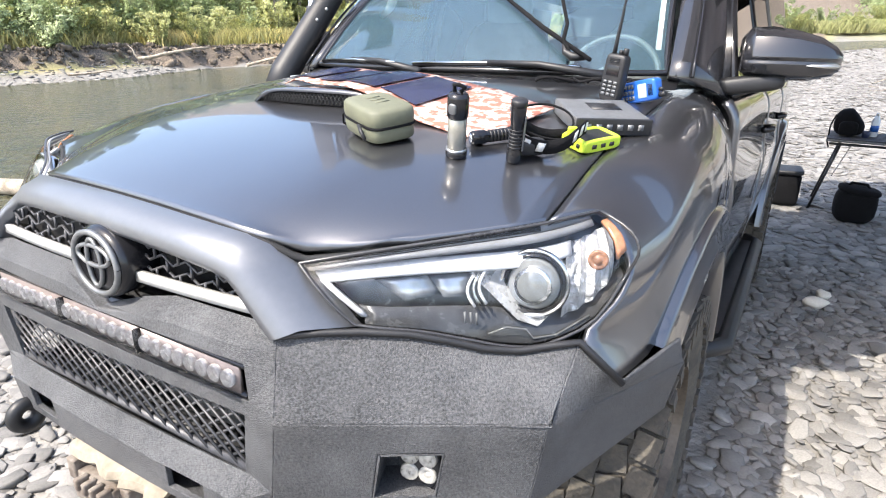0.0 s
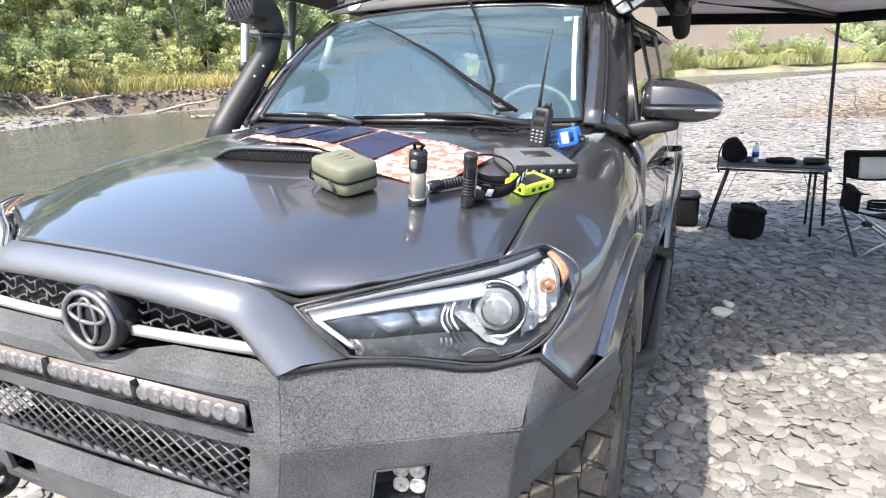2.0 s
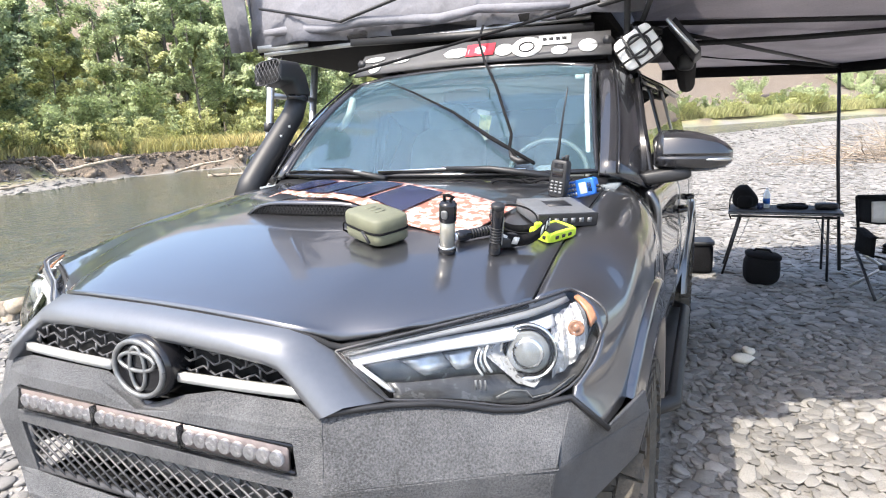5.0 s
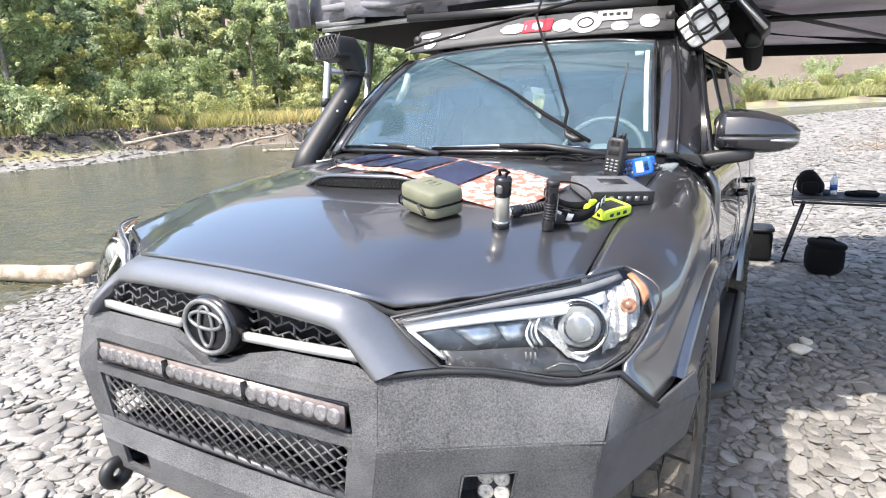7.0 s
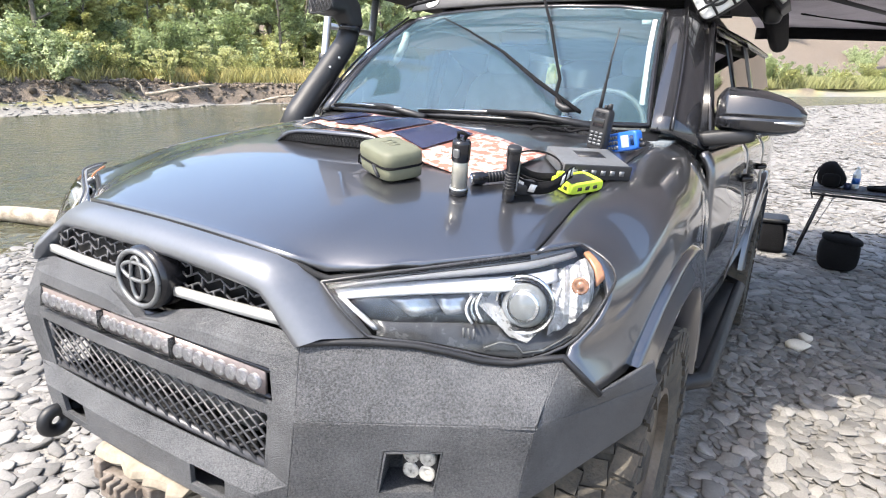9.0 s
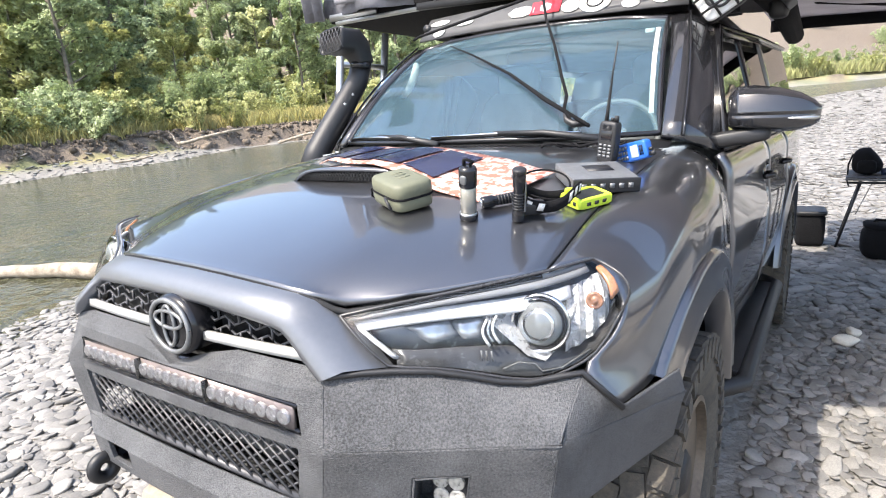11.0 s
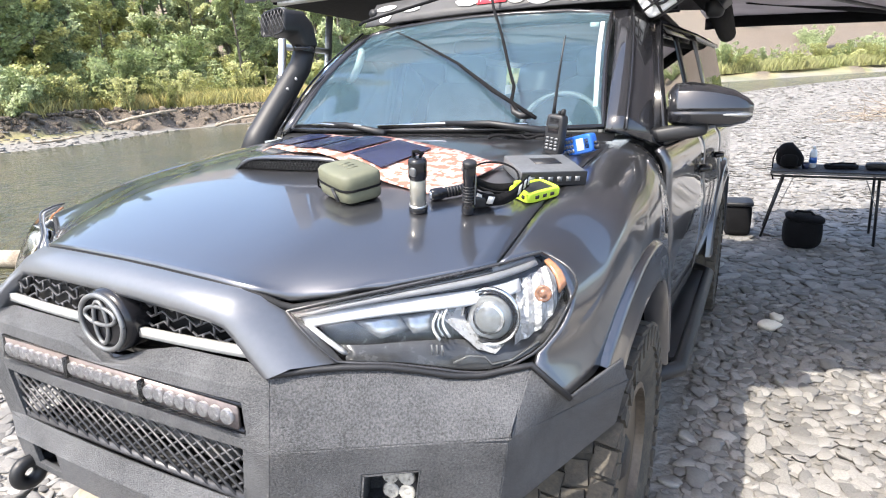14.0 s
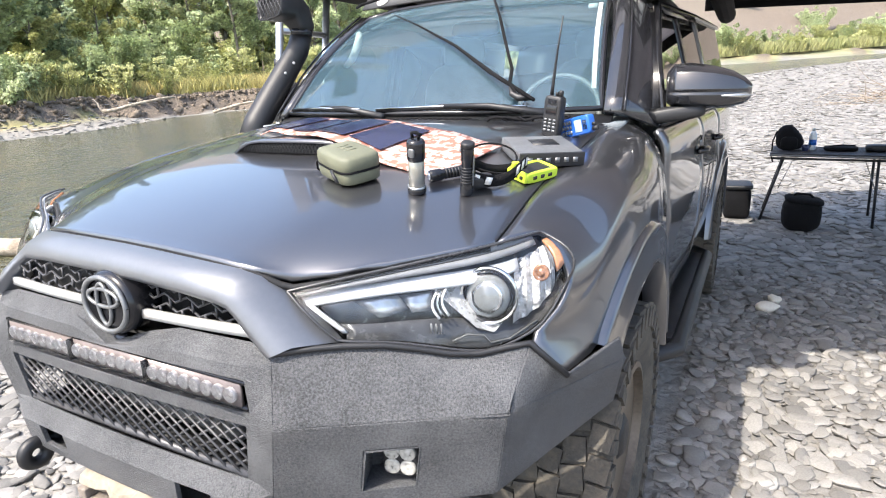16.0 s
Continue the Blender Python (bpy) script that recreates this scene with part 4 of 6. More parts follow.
# dark gloss of the mirrors; on the pillars it paints a dark reflection
MIRRORP = mat("dark_gloss_paint", (0.022, 0.0225, 0.026), 0.2, 0.2, var=0.05, coat=1.0)
# ---- cabin ----
DZ = [0.52, 0.60, 0.70, 0.80, 0.90, 0.98, 1.03, 1.08, 1.12, 1.16, 1.20, 1.23, 1.26, 1.285, 1.30]


def lift(y):
    return 0.04 * max(0.0, y - 2.07)


def widen(y):
    return 0.027 * max(0.0, y - 1.4)


def panel(y0, y1, cut=None):
    rows = []
    for k in range(13):
        y = y0 + (y1 - y0) * k / 12
        row = []
        for z in DZ:
            zz = z
            if cut:
                zz = max(z, min(1.0, arch_z(y, REAR_Y, 0.56)))
            row.append((side_x(zz) + widen(y) - 0.03 * max(0, (y - 3.8) / 0.9) ** 2, y, zz))
        rows.append(row)
    return surf(rows)


def glass_x(z, y=2.0):
    return 0.872 - 0.13 * (z - 1.30) / 0.47 + widen(y)


def quad_side(pts):
    return flat_poly([(glass_x(z, y), y, z + (lift(y) if z > 1.6 else 0)) for y, z in pts])


def strip_side(a, b, n=8):
    """A pillar between two slanting lines (y, z) to (y, z) on the side glass."""
    mid = [((p[0] + q[0]) / 2, (p[1] + q[1]) / 2) for p, q in zip(a, b)]
    rows = []
    for (p, q), d in ((a, 0.004), (mid, 0.008), (b, 0.004)):
        yz = [(p[0] + (q[0] - p[0]) * t / n, p[1] + (q[1] - p[1]) * t / n) for t in range(n + 1)]
        rows.append([(glass_x(z, y) + d, y, z + lift(y) * (z - 1.3) / 0.47) for y, z in yz])
    return surf(rows)


WB = [(-0.70, 1.40, 1.375), (-0.5, 1.315, 1.372), (-0.25, 1.262, 1.372), (0, 1.245, 1.372), (0.25, 1.262, 1.372), (0.5, 1.315, 1.372), (0.70, 1.40, 1.375)]
WT = [(-0.595, 1.93, 1.815), (-0.42, 1.90, 1.832), (-0.2, 1.882, 1.84), (0, 1.876, 1.842), (0.2, 1.882, 1.84), (0.42, 1.90, 1.832), (0.595, 1.93, 1.815)]
wrows = [[lerp(a, b, t / 8) + Vector((0, -0.03, 0.022)) * math.sin(math.pi * t / 8) for a, b in zip(WB, WT)] for t in range(9)]
windscreen = part("windscreen", surf(wrows), GLASS, car, "clear bluish windscreen")
windscreen.visible_shadow = False
edge = [p for p in wrows[0]] + [r[-1] for r in wrows[1:]] + [p for p in wrows[-1][-2::-1]] + [r[0] for r in wrows[-2:0:-1]]
part("windscreen_seal", tube(edge + [edge[0]], 0.011, 6, caps=False), GLOSSB, windscreen)
part("frit_band", surf([[p + Vector((0, 0.012, 0.0)) for p in wrows[8]], [p + Vector((0, 0.012, 0.0)) for p in wrows[7]]]), DARK, windscreen)
# pale strip painted in for the reflection beside the pillar
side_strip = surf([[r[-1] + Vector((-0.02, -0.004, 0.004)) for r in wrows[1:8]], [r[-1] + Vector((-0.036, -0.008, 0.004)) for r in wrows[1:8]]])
part("pillar_reflection_strip", side_strip, STRIPM, windscreen, "pale strip drawn as a reflection along the windscreen edge")
lab0 = lerp(wrows[7][5], wrows[7][6], 0.66)
part("windscreen_label", box(lab0 + Vector((0, 0.004, -0.01)), (0.035, 0.003, 0.022), pose(0, 0, 0, -38, 0, 10).to_3x3()), STICK, windscreen, "small white label")
cowl = surf([[(x, 1.17 + 0.13 * (x / 0.74) ** 2, hood_z(x, 1.25) - 0.02) for x in [-0.74 + 0.148 * k for k in range(11)]], [(x, 1.27 + 0.14 * (x / 0.74) ** 2, 1.365 - 0.01 * (x / 0.7) ** 2) for x in [-0.74 + 0.148 * k for k in range(11)]]])
part("cowl", cowl, PLASTIC, car, solid=0.02)
roof_rows = []
for k in range(15):
    y = 1.93 + 2.72 * k / 14
    roof_rows.append([(x * (1 + 0.06 * k / 14), y - (0.05 * (1 - (x / 0.70) ** 2) if k == 0 else 0), 1.842 + lift(y) - 0.02 * (x / 0.70) ** 2 - 0.06 * abs(x / 0.70) ** 8 - 0.03 * (k / 14) ** 3) for x in [-0.74 + 0.148 * j for j in range(11)]])
part("roof", surf(roof_rows), PAINT, car, solid=0.03)
part("header", surf([WT, [Vector(p) + Vector((0, 0.07, 0.018)) for p in WT]]), PAINT, car, solid=0.02)
part("rear_panel", join(bilinear(Vector((-0.94, 4.68, 0.55)), Vector((0.94, 4.68, 0.55)), Vector((0.94, 4.68, 1.28)), Vector((-0.94, 4.68, 1.28))), bilinear(Vector((-0.94, 4.68, 1.28)), Vector((0.94, 4.68, 1.28)), Vector((0.79, 4.62, 1.87)), Vector((-0.79, 4.62, 1.87)))), PAINT, car, solid=0.02)
part("underbody", box((0, 2.6, 0.62), (1.5, 4.0, 0.24)), DARK, car)
part("engine_bay", box((0, 0.72, 0.85), (1.10, 1.0, 0.5)), DARK, car)

for flip in (False, True):
    f = mirrored if flip else (lambda g: g)
    door = part("front_door", f(panel(1.475, 2.50)), PAINT, car, solid=0.02)
    part("door_window", f(quad_side([(1.60, 1.315), (2.47, 1.315), (2.42, 1.765), (2.06, 1.765), (1.80, 1.56)])), TINTED, door)
    part("door_handle", f(join(tube([(0.948, 2.28, 1.14), (0.98, 2.31, 1.145), (0.98, 2.42, 1.145), (0.95, 2.45, 1.14)], 0.013, 8), moved(blob((0.02, 0.14, 0.07), 0.8, 12, 6), Matrix.Translation((0.936, 2.36, 1.14))))), GLOSSB, door)
    rear = part("rear_door", f(panel(2.515, 3.32, cut=True)), PAINT, car, solid=0.02)
    part("door_window", f(quad_side([(2.56, 1.315), (3.28, 1.315), (3.10, 1.765), (2.54, 1.765)])), TINTED, rear)
    part("door_handle", f(tube([(0.965, 3.05, 1.14), (0.998, 3.08, 1.145), (0.998, 3.18, 1.145), (0.968, 3.21, 1.14)], 0.013, 8)), GLOSSB, rear)
    part("rear_quarter", f(panel(3.335, 4.68, cut=True)), PAINT, car, solid=0.02)
    part("quarter_window", f(quad_side([(3.40, 1.315), (4.50, 1.315), (4.35, 1.74), (3.22, 1.765)])), TINTED, car)
    pil = [[lerp((0.715, 1.375, 1.37), (0.605, 1.945, 1.822), t / 10) + Vector((0.012, -0.02, 0.02)) * math.sin(math.pi * t / 10) for t in range(11)],
           [lerp((0.775, 1.40, 1.36), (0.672, 1.96, 1.825), t / 10) + Vector((0.014, -0.02, 0.022)) * math.sin(math.pi * t / 10) for t in range(11)],
           [lerp((0.842, 1.47, 1.325), (0.722, 2.03, 1.80), t / 10) + Vector((0.014, -0.01, 0.02)) * math.sin(math.pi * t / 10) for t in range(11)],
           [lerp((0.87, 1.56, 1.30), (0.742, 2.07, 1.775), t / 10) + Vector((0.008, -0.02, 0.02)) * math.sin(math.pi * t / 10) for t in range(11)]]
    # body-coloured pillar darkened to paint the awning and tent it mirrors
    part("windscreen_pillar", f(surf(pil)), MIRRORP, car, solid=0.02)
    part("pillar_trim", f(tube([p + Vector((0.003, -0.004, 0.006)) for p in pil[1]], 0.005, 6)), GLOSSB, car)
    part("window_frame", f(join(tube([(glass_x(z, y) + 0.004, y, z + lift(y)) for y, z in ((1.60, 1.315), (1.80, 1.56), (2.06, 1.77), (3.2, 1.775), (4.4, 1.75))], 0.016, 8), tube([(glass_x(1.31, y) + 0.004, y, 1.31) for y in (1.58, 3.0, 4.5)], 0.012, 8))), GLOSSB, car)
    part("middle_pillar", f(strip_side(((2.46, 1.30), (2.41, 1.775)), ((2.58, 1.30), (2.55, 1.775)))), GLOSSB, car, solid=0.02)
    part("rear_pillar", f(strip_side(((3.26, 1.30), (3.08, 1.775)), ((3.42, 1.30), (3.24, 1.775)))), PAINT, car, solid=0.02)
    part("rain_visor", f(surf([[(glass_x(1.74, y) + 0.022, y, 1.735 + lift(y)) for y in (2.10, 2.3, 2.6, 3.1)], [(glass_x(1.775, y) + 0.012, y, 1.785 + lift(y)) for y in (2.06, 2.3, 2.6, 3.15)]])), GLOSSB, car, solid=0.003)
    # door mirror
    rows = []
    for top, low, dep, u in zip((0.050, 0.078, 0.084, 0.077, 0.060, 0.034, 0.012), (-0.055, -0.068, -0.072, -0.073, -0.068, -0.054, -0.036), (0.050, 0.075, 0.09, 0.09, 0.08, 0.055, 0.025), (0, 0.07, 0.25, 0.5, 0.75, 0.92, 1)):
        x, mid = -0.137 + 0.274 * u, -0.012 + 0.010 * u
        rows.append([(x, 0.08, low * 0.85), (x, 0.08, top * 0.9), (x, 0.05, top), (x, -0.02, top * 0.97), (x, -dep * 0.8, top * 0.62), (x, -dep, mid), (x, -dep * 0.90, mid - 0.008), (x, -dep * 0.96, mid - 0.018), (x, -dep * 0.78, low * 0.8), (x, -0.01, low)])
    mg = surf(rows, closed=True)
    mg = (mg[0], mg[1] + [tuple(range(10)), tuple(range(60, 70))])
    mirror = part("door_mirror", f(moved(mg, Matrix.Translation((1.015, 1.645, 1.432)) @ pose(0, 0, 0, 0, 3, 12))), MIRRORP, car, "dark grey door mirror with chrome line", bevel=0.006)
    part("mirror_arm", f(moved(blob((0.20, 0.10, 0.055), 0.5), Matrix.Translation((0.915, 1.615, 1.345)) @ pose(0, 0, 0, 0, -8, 10))), PLASTIC, mirror)
    part("mirror_glass", f(moved(blob((0.22, 0.01, 0.115), 0.4), Matrix.Translation((1.005, 1.728, 1.425)) @ pose(0, 0, 0, 0, 3, 12))), CHROME, mirror)
    line = [Vector((-0.137 + 0.274 * u, -float(np.interp(u, (0, 0.25, 0.5, 0.75, 0.92, 1), (0.05, 0.09, 0.09, 0.08, 0.055, 0.025))) * 0.95, -0.034 + 0.012 * u)) for u in (0.62, 0.72, 0.82, 0.92, 0.98)]
    part("mirror_strip", f(moved(tube(line, [0.002, 0.005, 0.007, 0.008, 0.004], 8), Matrix.Translation((1.015, 1.645, 1.432)) @ pose(0, 0, 0, 0, 3, 12))), SILVER, mirror, "thin bright line")

# cabin inside
dash = surf([[(x, y, z - 0.012 * math.cos(x * 9)) for x in [-0.78 + 0.156 * k for k in range(11)]] for y, z in ((1.30, 1.335), (1.45, 1.34), (1.62, 1.345), (1.72, 1.31), (1.76, 1.12), (1.74, 0.95))])
part("dashboard", dash, DASH, car, solid=0.02)
part("steering_wheel", join(oval(0, 0, 0.185, 0.185, 0.013, 0), box((0, 0, 0), (0.34, 0.03, 0.04)), moved(blob((0.14, 0.05, 0.12), 0.7), Matrix.Identity(4))), mat("wheel_leather", (0.10, 0.105, 0.11), 0.6, var=0.15), car).matrix_local = Matrix.Translation((0.40, 1.86, 1.33)) @ pose(0, 0, 0, -25, 0, 0)
for x in (-0.40, 0.40):
    seat = part("front_seat", moved(blob((0.50, 0.16, 0.66), 0.5), Matrix.Translation((x, 2.55, 1.28)) @ pose(0, 0, 0, -12, 0, 0)), SEAT, car)
    part("headrest", moved(blob((0.26, 0.10, 0.18), 0.6), Matrix.Translation((x, 2.60, 1.66))), SEAT, seat)
    part("seat_cushion", moved(blob((0.50, 0.55, 0.18), 0.5), Matrix.Translation((x, 2.30, 0.98))), SEAT, seat)
part("rear_bench", moved(blob((1.2, 0.18, 0.6), 0.4), Matrix.Translation((0, 3.4, 1.25))), SEAT, car)
part("cabin_floor", box((0, 2.9, 0.78), (1.66, 2.9, 0.05)), DASH, car)
part("headlining", box((0, 3.0, 1.785), (1.15, 2.0, 0.015)), SEAT, car)
grab = [(-0.600, 1.83, 1.735), (-0.585, 1.80, 1.70), (-0.598, 1.79, 1.655), (-0.635, 1.80, 1.612), (-0.69, 1.83, 1.59)]
part("grab_handle", tube(grab, [0.016, 0.019, 0.019, 0.018, 0.014], 10), mat("pale_grab_handle", (0.62, 0.60, 0.56), 0.5, var=0.06), car, "pale plastic grab handle")
part("rear_view_mirror", moved(blob((0.24, 0.04, 0.07), 0.5), Matrix.Translation((0, 1.90, 1.72))), PLASTIC, car)

# wipers
for x0, x1, y0, y1 in ((-0.66, -0.20, 1.375, 1.245), (-0.12, 0.47, 1.24, 1.285)):
    a, b = Vector((x0, y0, 1.385)), Vector((x1, y1, 1.385))
    w = part("wiper", tube([a, lerp(a, b, 0.5) + Vector((0, -0.006, 0.006)), b], 0.008, 6), GLOSSB, car, "black windscreen wiper")
    # chrome tube added along the blade to paint in a sun glint
    part("blade_edge", tube([a + Vector((0, -0.007, 0.006)), lerp(a, b, 0.5) + Vector((0, -0.013, 0.012)), b + Vector((0, -0.007, 0.006))], 0.0042, 6), CHROME, w, "bright strip drawn as the sun's glint on the blade")
    mid = lerp(a, b, 0.45)
    piv = Vector((x1 + 0.12, 1.20 + 0.1 * abs(x1), 1.362))
    part("wiper_arm", tube([mid + Vector((0, -0.006, 0.012)), lerp(mid, piv, 0.45) + Vector((0, -0.01, 0.02)), piv], [0.008, 0.01, 0.014], 8), PLASTIC, w)

# snorkel
pipe = [(-0.93, 1.36, 1.24), (-0.925, 1.41, 1.33), (-0.895, 1.475, 1.43), (-0.845, 1.54, 1.55), (-0.795, 1.595, 1.66), (-0.77, 1.61, 1.745)]
snorkel = part("snorkel", tube(pipe, [0.062, 0.062, 0.060, 0.056, 0.052, 0.048], 18), PLASTIC, car, "black plastic raised air intake")
part("clamp", tube([(-0.766, 1.598, 1.725), (-0.764, 1.60, 1.75)], 0.051, 18), GLOSSB, snorkel)


def rrect(c, ax, ay, w, h, n=16):
    out = []
    for k in range(n):
        a = 2 * math.pi * (k + 0.5) / n
        cx, sy = math.cos(a), math.sin(a)
        out.append(Vector(c) + Vector(ax) * (w / 2 * math.copysign(abs(cx) ** 0.45, cx)) + Vector(ay) * (h / 2 * math.copysign(abs(sy) ** 0.45, sy)))
    return out


head_rows = [rrect((-0.764, 1.60, 1.745), (1, 0, 0), (0, 1, 0), 0.09, 0.09), rrect((-0.765, 1.60, 1.760), (1, 0, 0), (0, 1, 0), 0.10, 0.10), rrect((-0.775, 1.58, 1.815), (1, 0, 0.1), (0, 0.85, 0.5), 0.12, 0.115),
             rrect((-0.785, 1.54, 1.840), (1, 0, 0.2), (0, 0.4, 0.9), 0.15, 0.11), rrect((-0.81, 1.47, 1.845), (0.95, -0.25, 0.05), (0, 0.1, 1), 0.19, 0.105), rrect((-0.82, 1.455, 1.845), (0.95, -0.25, 0.05), (0, 0.1, 1), 0.20, 0.115)]
part("intake_head", surf(head_rows, closed=True), PLASTIC, snorkel, solid=0.006)
part("intake_backing", flat_poly(rrect((-0.81, 1.48, 1.845), (0.95, -0.25, 0.05), (0, 0.1, 1), 0.17, 0.09)), DARK, snorkel)
grid = []
for k in range(-4, 5):
    for s in (-1, 1):
        c = Vector((-0.82, 1.452, 1.845)) + Vector((0.95, -0.25, 0.05)) * 0.028 * k
        d = Vector((0.95, -0.25, 0.05)) * 0.035 * s + Vector((0, 0.1, 1)) * 0.048
        if abs(k) < 4:
            grid.append(tube([c - d, c + d], 0.0020, 4))
part("intake_grid", join(*grid), MESHM, snorkel)
for p in ((-0.775, 1.535, 1.60), (-0.80, 1.50, 1.555)):
    part("bolt", moved(blob((0.014, 0.014, 0.014), 1, 8, 5), Matrix.Translation(p)), SILVER, snorkel)

# roof rack with its wind deflector
rack = part("roof_rack", tube([(-0.64, 2.0, 1.93), (-0.64, 4.5, 1.90)], 0.022, 8), PLASTIC, car, "black roof rack")
part("rack_rail", tube([(0.64, 2.0, 1.93), (0.64, 4.5, 1.90)], 0.022, 8), PLASTIC, rack)
for y in (2.1, 2.7, 3.3, 3.9, 4.4):
    part("crossbar", tube([(-0.64, y, 1.93), (0.64, y, 1.93)], 0.018, 8), PLASTIC, rack)
for s in (-1, 1):
    for y in (2.3, 3.2, 4.2):
        part("rack_foot", box((s * 0.63, y, 1.87), (0.05, 0.10, 0.12)), PLASTIC, rack)


def deflector(u, v, d=0.0):
    return Vector((u * (0.665 - 0.02 * v), 1.93 + 0.09 * v + 0.04 * u * u - d, 1.868 + 0.115 * v - 0.018 * u * u * 0.5))


part("wind_deflector", surf([[deflector(-1 + k / 6, v) for k in range(13)] for v in (0, 0.33, 0.66, 1.0)]), mat("dusty_black_panel", (0.05, 0.05, 0.053), 0.6, var=0.2, scale=12), rack, "dusty black wind deflector with stickers", solid=0.008)
for u, v, w, h, m, n in ((-0.82, 0.30, 0.06, 0.05, STICK, 16), (-0.86, 0.75, 0.11, 0.03, STICK, 10), (-0.60, 0.55, 0.09, 0.03, STICK, 9), (-0.11, 0.55, 0.12, 0.055, STICK, 7), (0.075, 0.6, 0.125, 0.065, STICKR, 4), (0.075, 0.6, 0.05, 0.045, STICK, 6), (0.26, 0.5, 0.075, 0.06, STICK, 20), (0.425, 0.55, 0.12, 0.10, STICK, 24), (0.62, 0.78, 0.13, 0.05, STICK, 4), (0.66, 0.32, 0.065, 0.045, STICK, 12), (0.85, 0.45, 0.07, 0.065, STICK, 14)):
    off = 0.016 if m is STICKR or w > 0.051 else 0.018
    c = deflector(u, v, off)
    ux, uv = (deflector(u + 0.05, v) - deflector(u - 0.05, v)).normalized(), (deflector(u, v + 0.1) - deflector(u, v - 0.1)).normalized()
    nn = ux.cross(uv).normalized()
    w, h = w * 1.2, h * 1.25
    pts = [c + ux * (w / 2 * math.cos(2 * math.pi * (k + 0.5) / n) * (1.35 if n == 4 else 1)) + uv * (h / 2 * math.sin(2 * math.pi * (k + 0.5) / n) * (1.35 if n == 4 else 1)) for k in range(n)]
    part("sticker", flat_poly(pts), m, rack, solid=0.001)
    if n == 24:
        part("sticker_print", tube([c - Vector((0, 0.002, 0)) + ux * 0.035 * math.cos(a) + uv * 0.03 * math.sin(a) for a in [2 * math.pi * k / 20 for k in range(21)]], 0.004, 5, caps=False), DARK, rack)
    if n == 4 and m is STICK:
        for j in range(4):
            part("sticker_print", box(c - Vector((0, 0.003, 0)) + ux * (-0.045 + 0.03 * j), (0.02, 0.002, 0.022)), DARK, rack)
# square pod lamp with a guard
pm = Matrix.Translation((0.765, 2.05, 1.888)) @ pose(0, 0, 0, 0, -33, 6) @ Matrix.Scale(1.25, 4)
pod = part("pod_lamp", moved(join(blob((0.15, 0.07, 0.125), 0.35)), pm), PLASTIC, rack, "square white pod lamp behind a black guard")
part("pod_lens", moved(blob((0.142, 0.03, 0.118), 0.35), pm @ Matrix.Translation((0, -0.03, 0))), WHITEP, pod)
gb = [tube([(x, -0.055, -0.062), (x, -0.055, 0.062)], 0.0045, 6) for x in (-0.028, 0.028)] + [tube([(-0.075, -0.055, z), (0.075, -0.055, z)], 0.0045, 6) for z in (-0.022, 0.022)]
gb.append(tube([(0.04 * math.cos(a), -0.05, 0.038 * math.sin(a)) for a in [2 * math.pi * k / 20 for k in range(21)]], 0.005, 6, caps=False))
part("pod_guard", moved(join(*gb), pm), PLASTIC, pod)
part("pod_bracket", join(box((0.72, 2.10, 1.90), (0.03, 0.05, 0.20)), tube([(0.66, 2.12, 1.95), (0.86, 2.12, 1.96)], 0.012, 8)), PLASTIC, pod)


# ---- on the roof: tent, ladder, awning ----
tent = thing("roof_tent", CAR @ Matrix.Translation((-0.4, 2.15, 2.05)), "open grey canvas roof tent on a dark platform", "tent")
TO = Vector((-0.4, 2.15, 2.05))


def at(p, o):
    return Vector(p) - o


def loc(geo, o):
    return [Vector(v) - o for v in geo[0]], geo[1]


part("platform", loc(join(box((-0.40, 3.05, 2.085), (2.02, 1.9, 0.05))), TO), BLACKC, tent, bevel=0.006)
part("platform_edge", loc(join(box((-1.22, 2.09, 2.09), (0.36, 0.02, 0.035)), box((-0.4, 2.085, 2.055), (1.9, 0.02, 0.02))), TO), SILVER, tent, "silver edge rail")


def canvas_row(v, y):
    out = []
    for k in range(33):
        u = k / 32
        x = -1.46 - 0.16 * v + (2.25 + 0.16 * v) * u
        z = 2.10 - 0.05 * u + v * (1.05 - 0.25 * u)
        fold = 0.035 * math.sin(u * 26 + 3 * v) * (1 - v) + 0.02 * math.sin(u * 61 + v * 7)
        out.append((x, y + fold - 0.10 * (1 - v) * (0.5 + 0.5 * math.sin(u * 9)), z))
    return out


part("front_wall", loc(surf([canvas_row(v / 6, 2.14 + 0.10 * v / 6) for v in range(7)]), TO), CANVAS, tent, solid=0.004)
part("roof_cloth", loc(surf([canvas_row(1.0, 2.24), [(p[0], 3.0, p[2] + 0.25) for p in canvas_row(1.0, 3.0)], canvas_row(1.0, 3.95)]), TO), CANVAS, tent, solid=0.004)
part("rear_wall", loc(surf([canvas_row(v / 3, 3.98) for v in range(4)]), TO), CANVAS, tent, solid=0.004)
part("side_wall", loc(surf([[(-1.46 - 0.16 * v / 4 - 0.03 * math.sin(j), 2.14 + 1.8 * j / 8, 2.1 + 1.05 * v / 4) for j in range(9)] for v in range(5)]), TO), CANVAS, tent, solid=0.004)
part("door_flap", loc(surf([[(-1.42 - 0.10 * u, 2.06 - 0.16 * v + 0.02 * math.sin(7 * u + v), 2.10 + 1.05 * v) for u in (0, 0.3, 0.6, 1.0, 1.5)] for v in (-0.02, 0.2, 0.5, 1.0)]), TO), CANVAS, tent, solid=0.004)
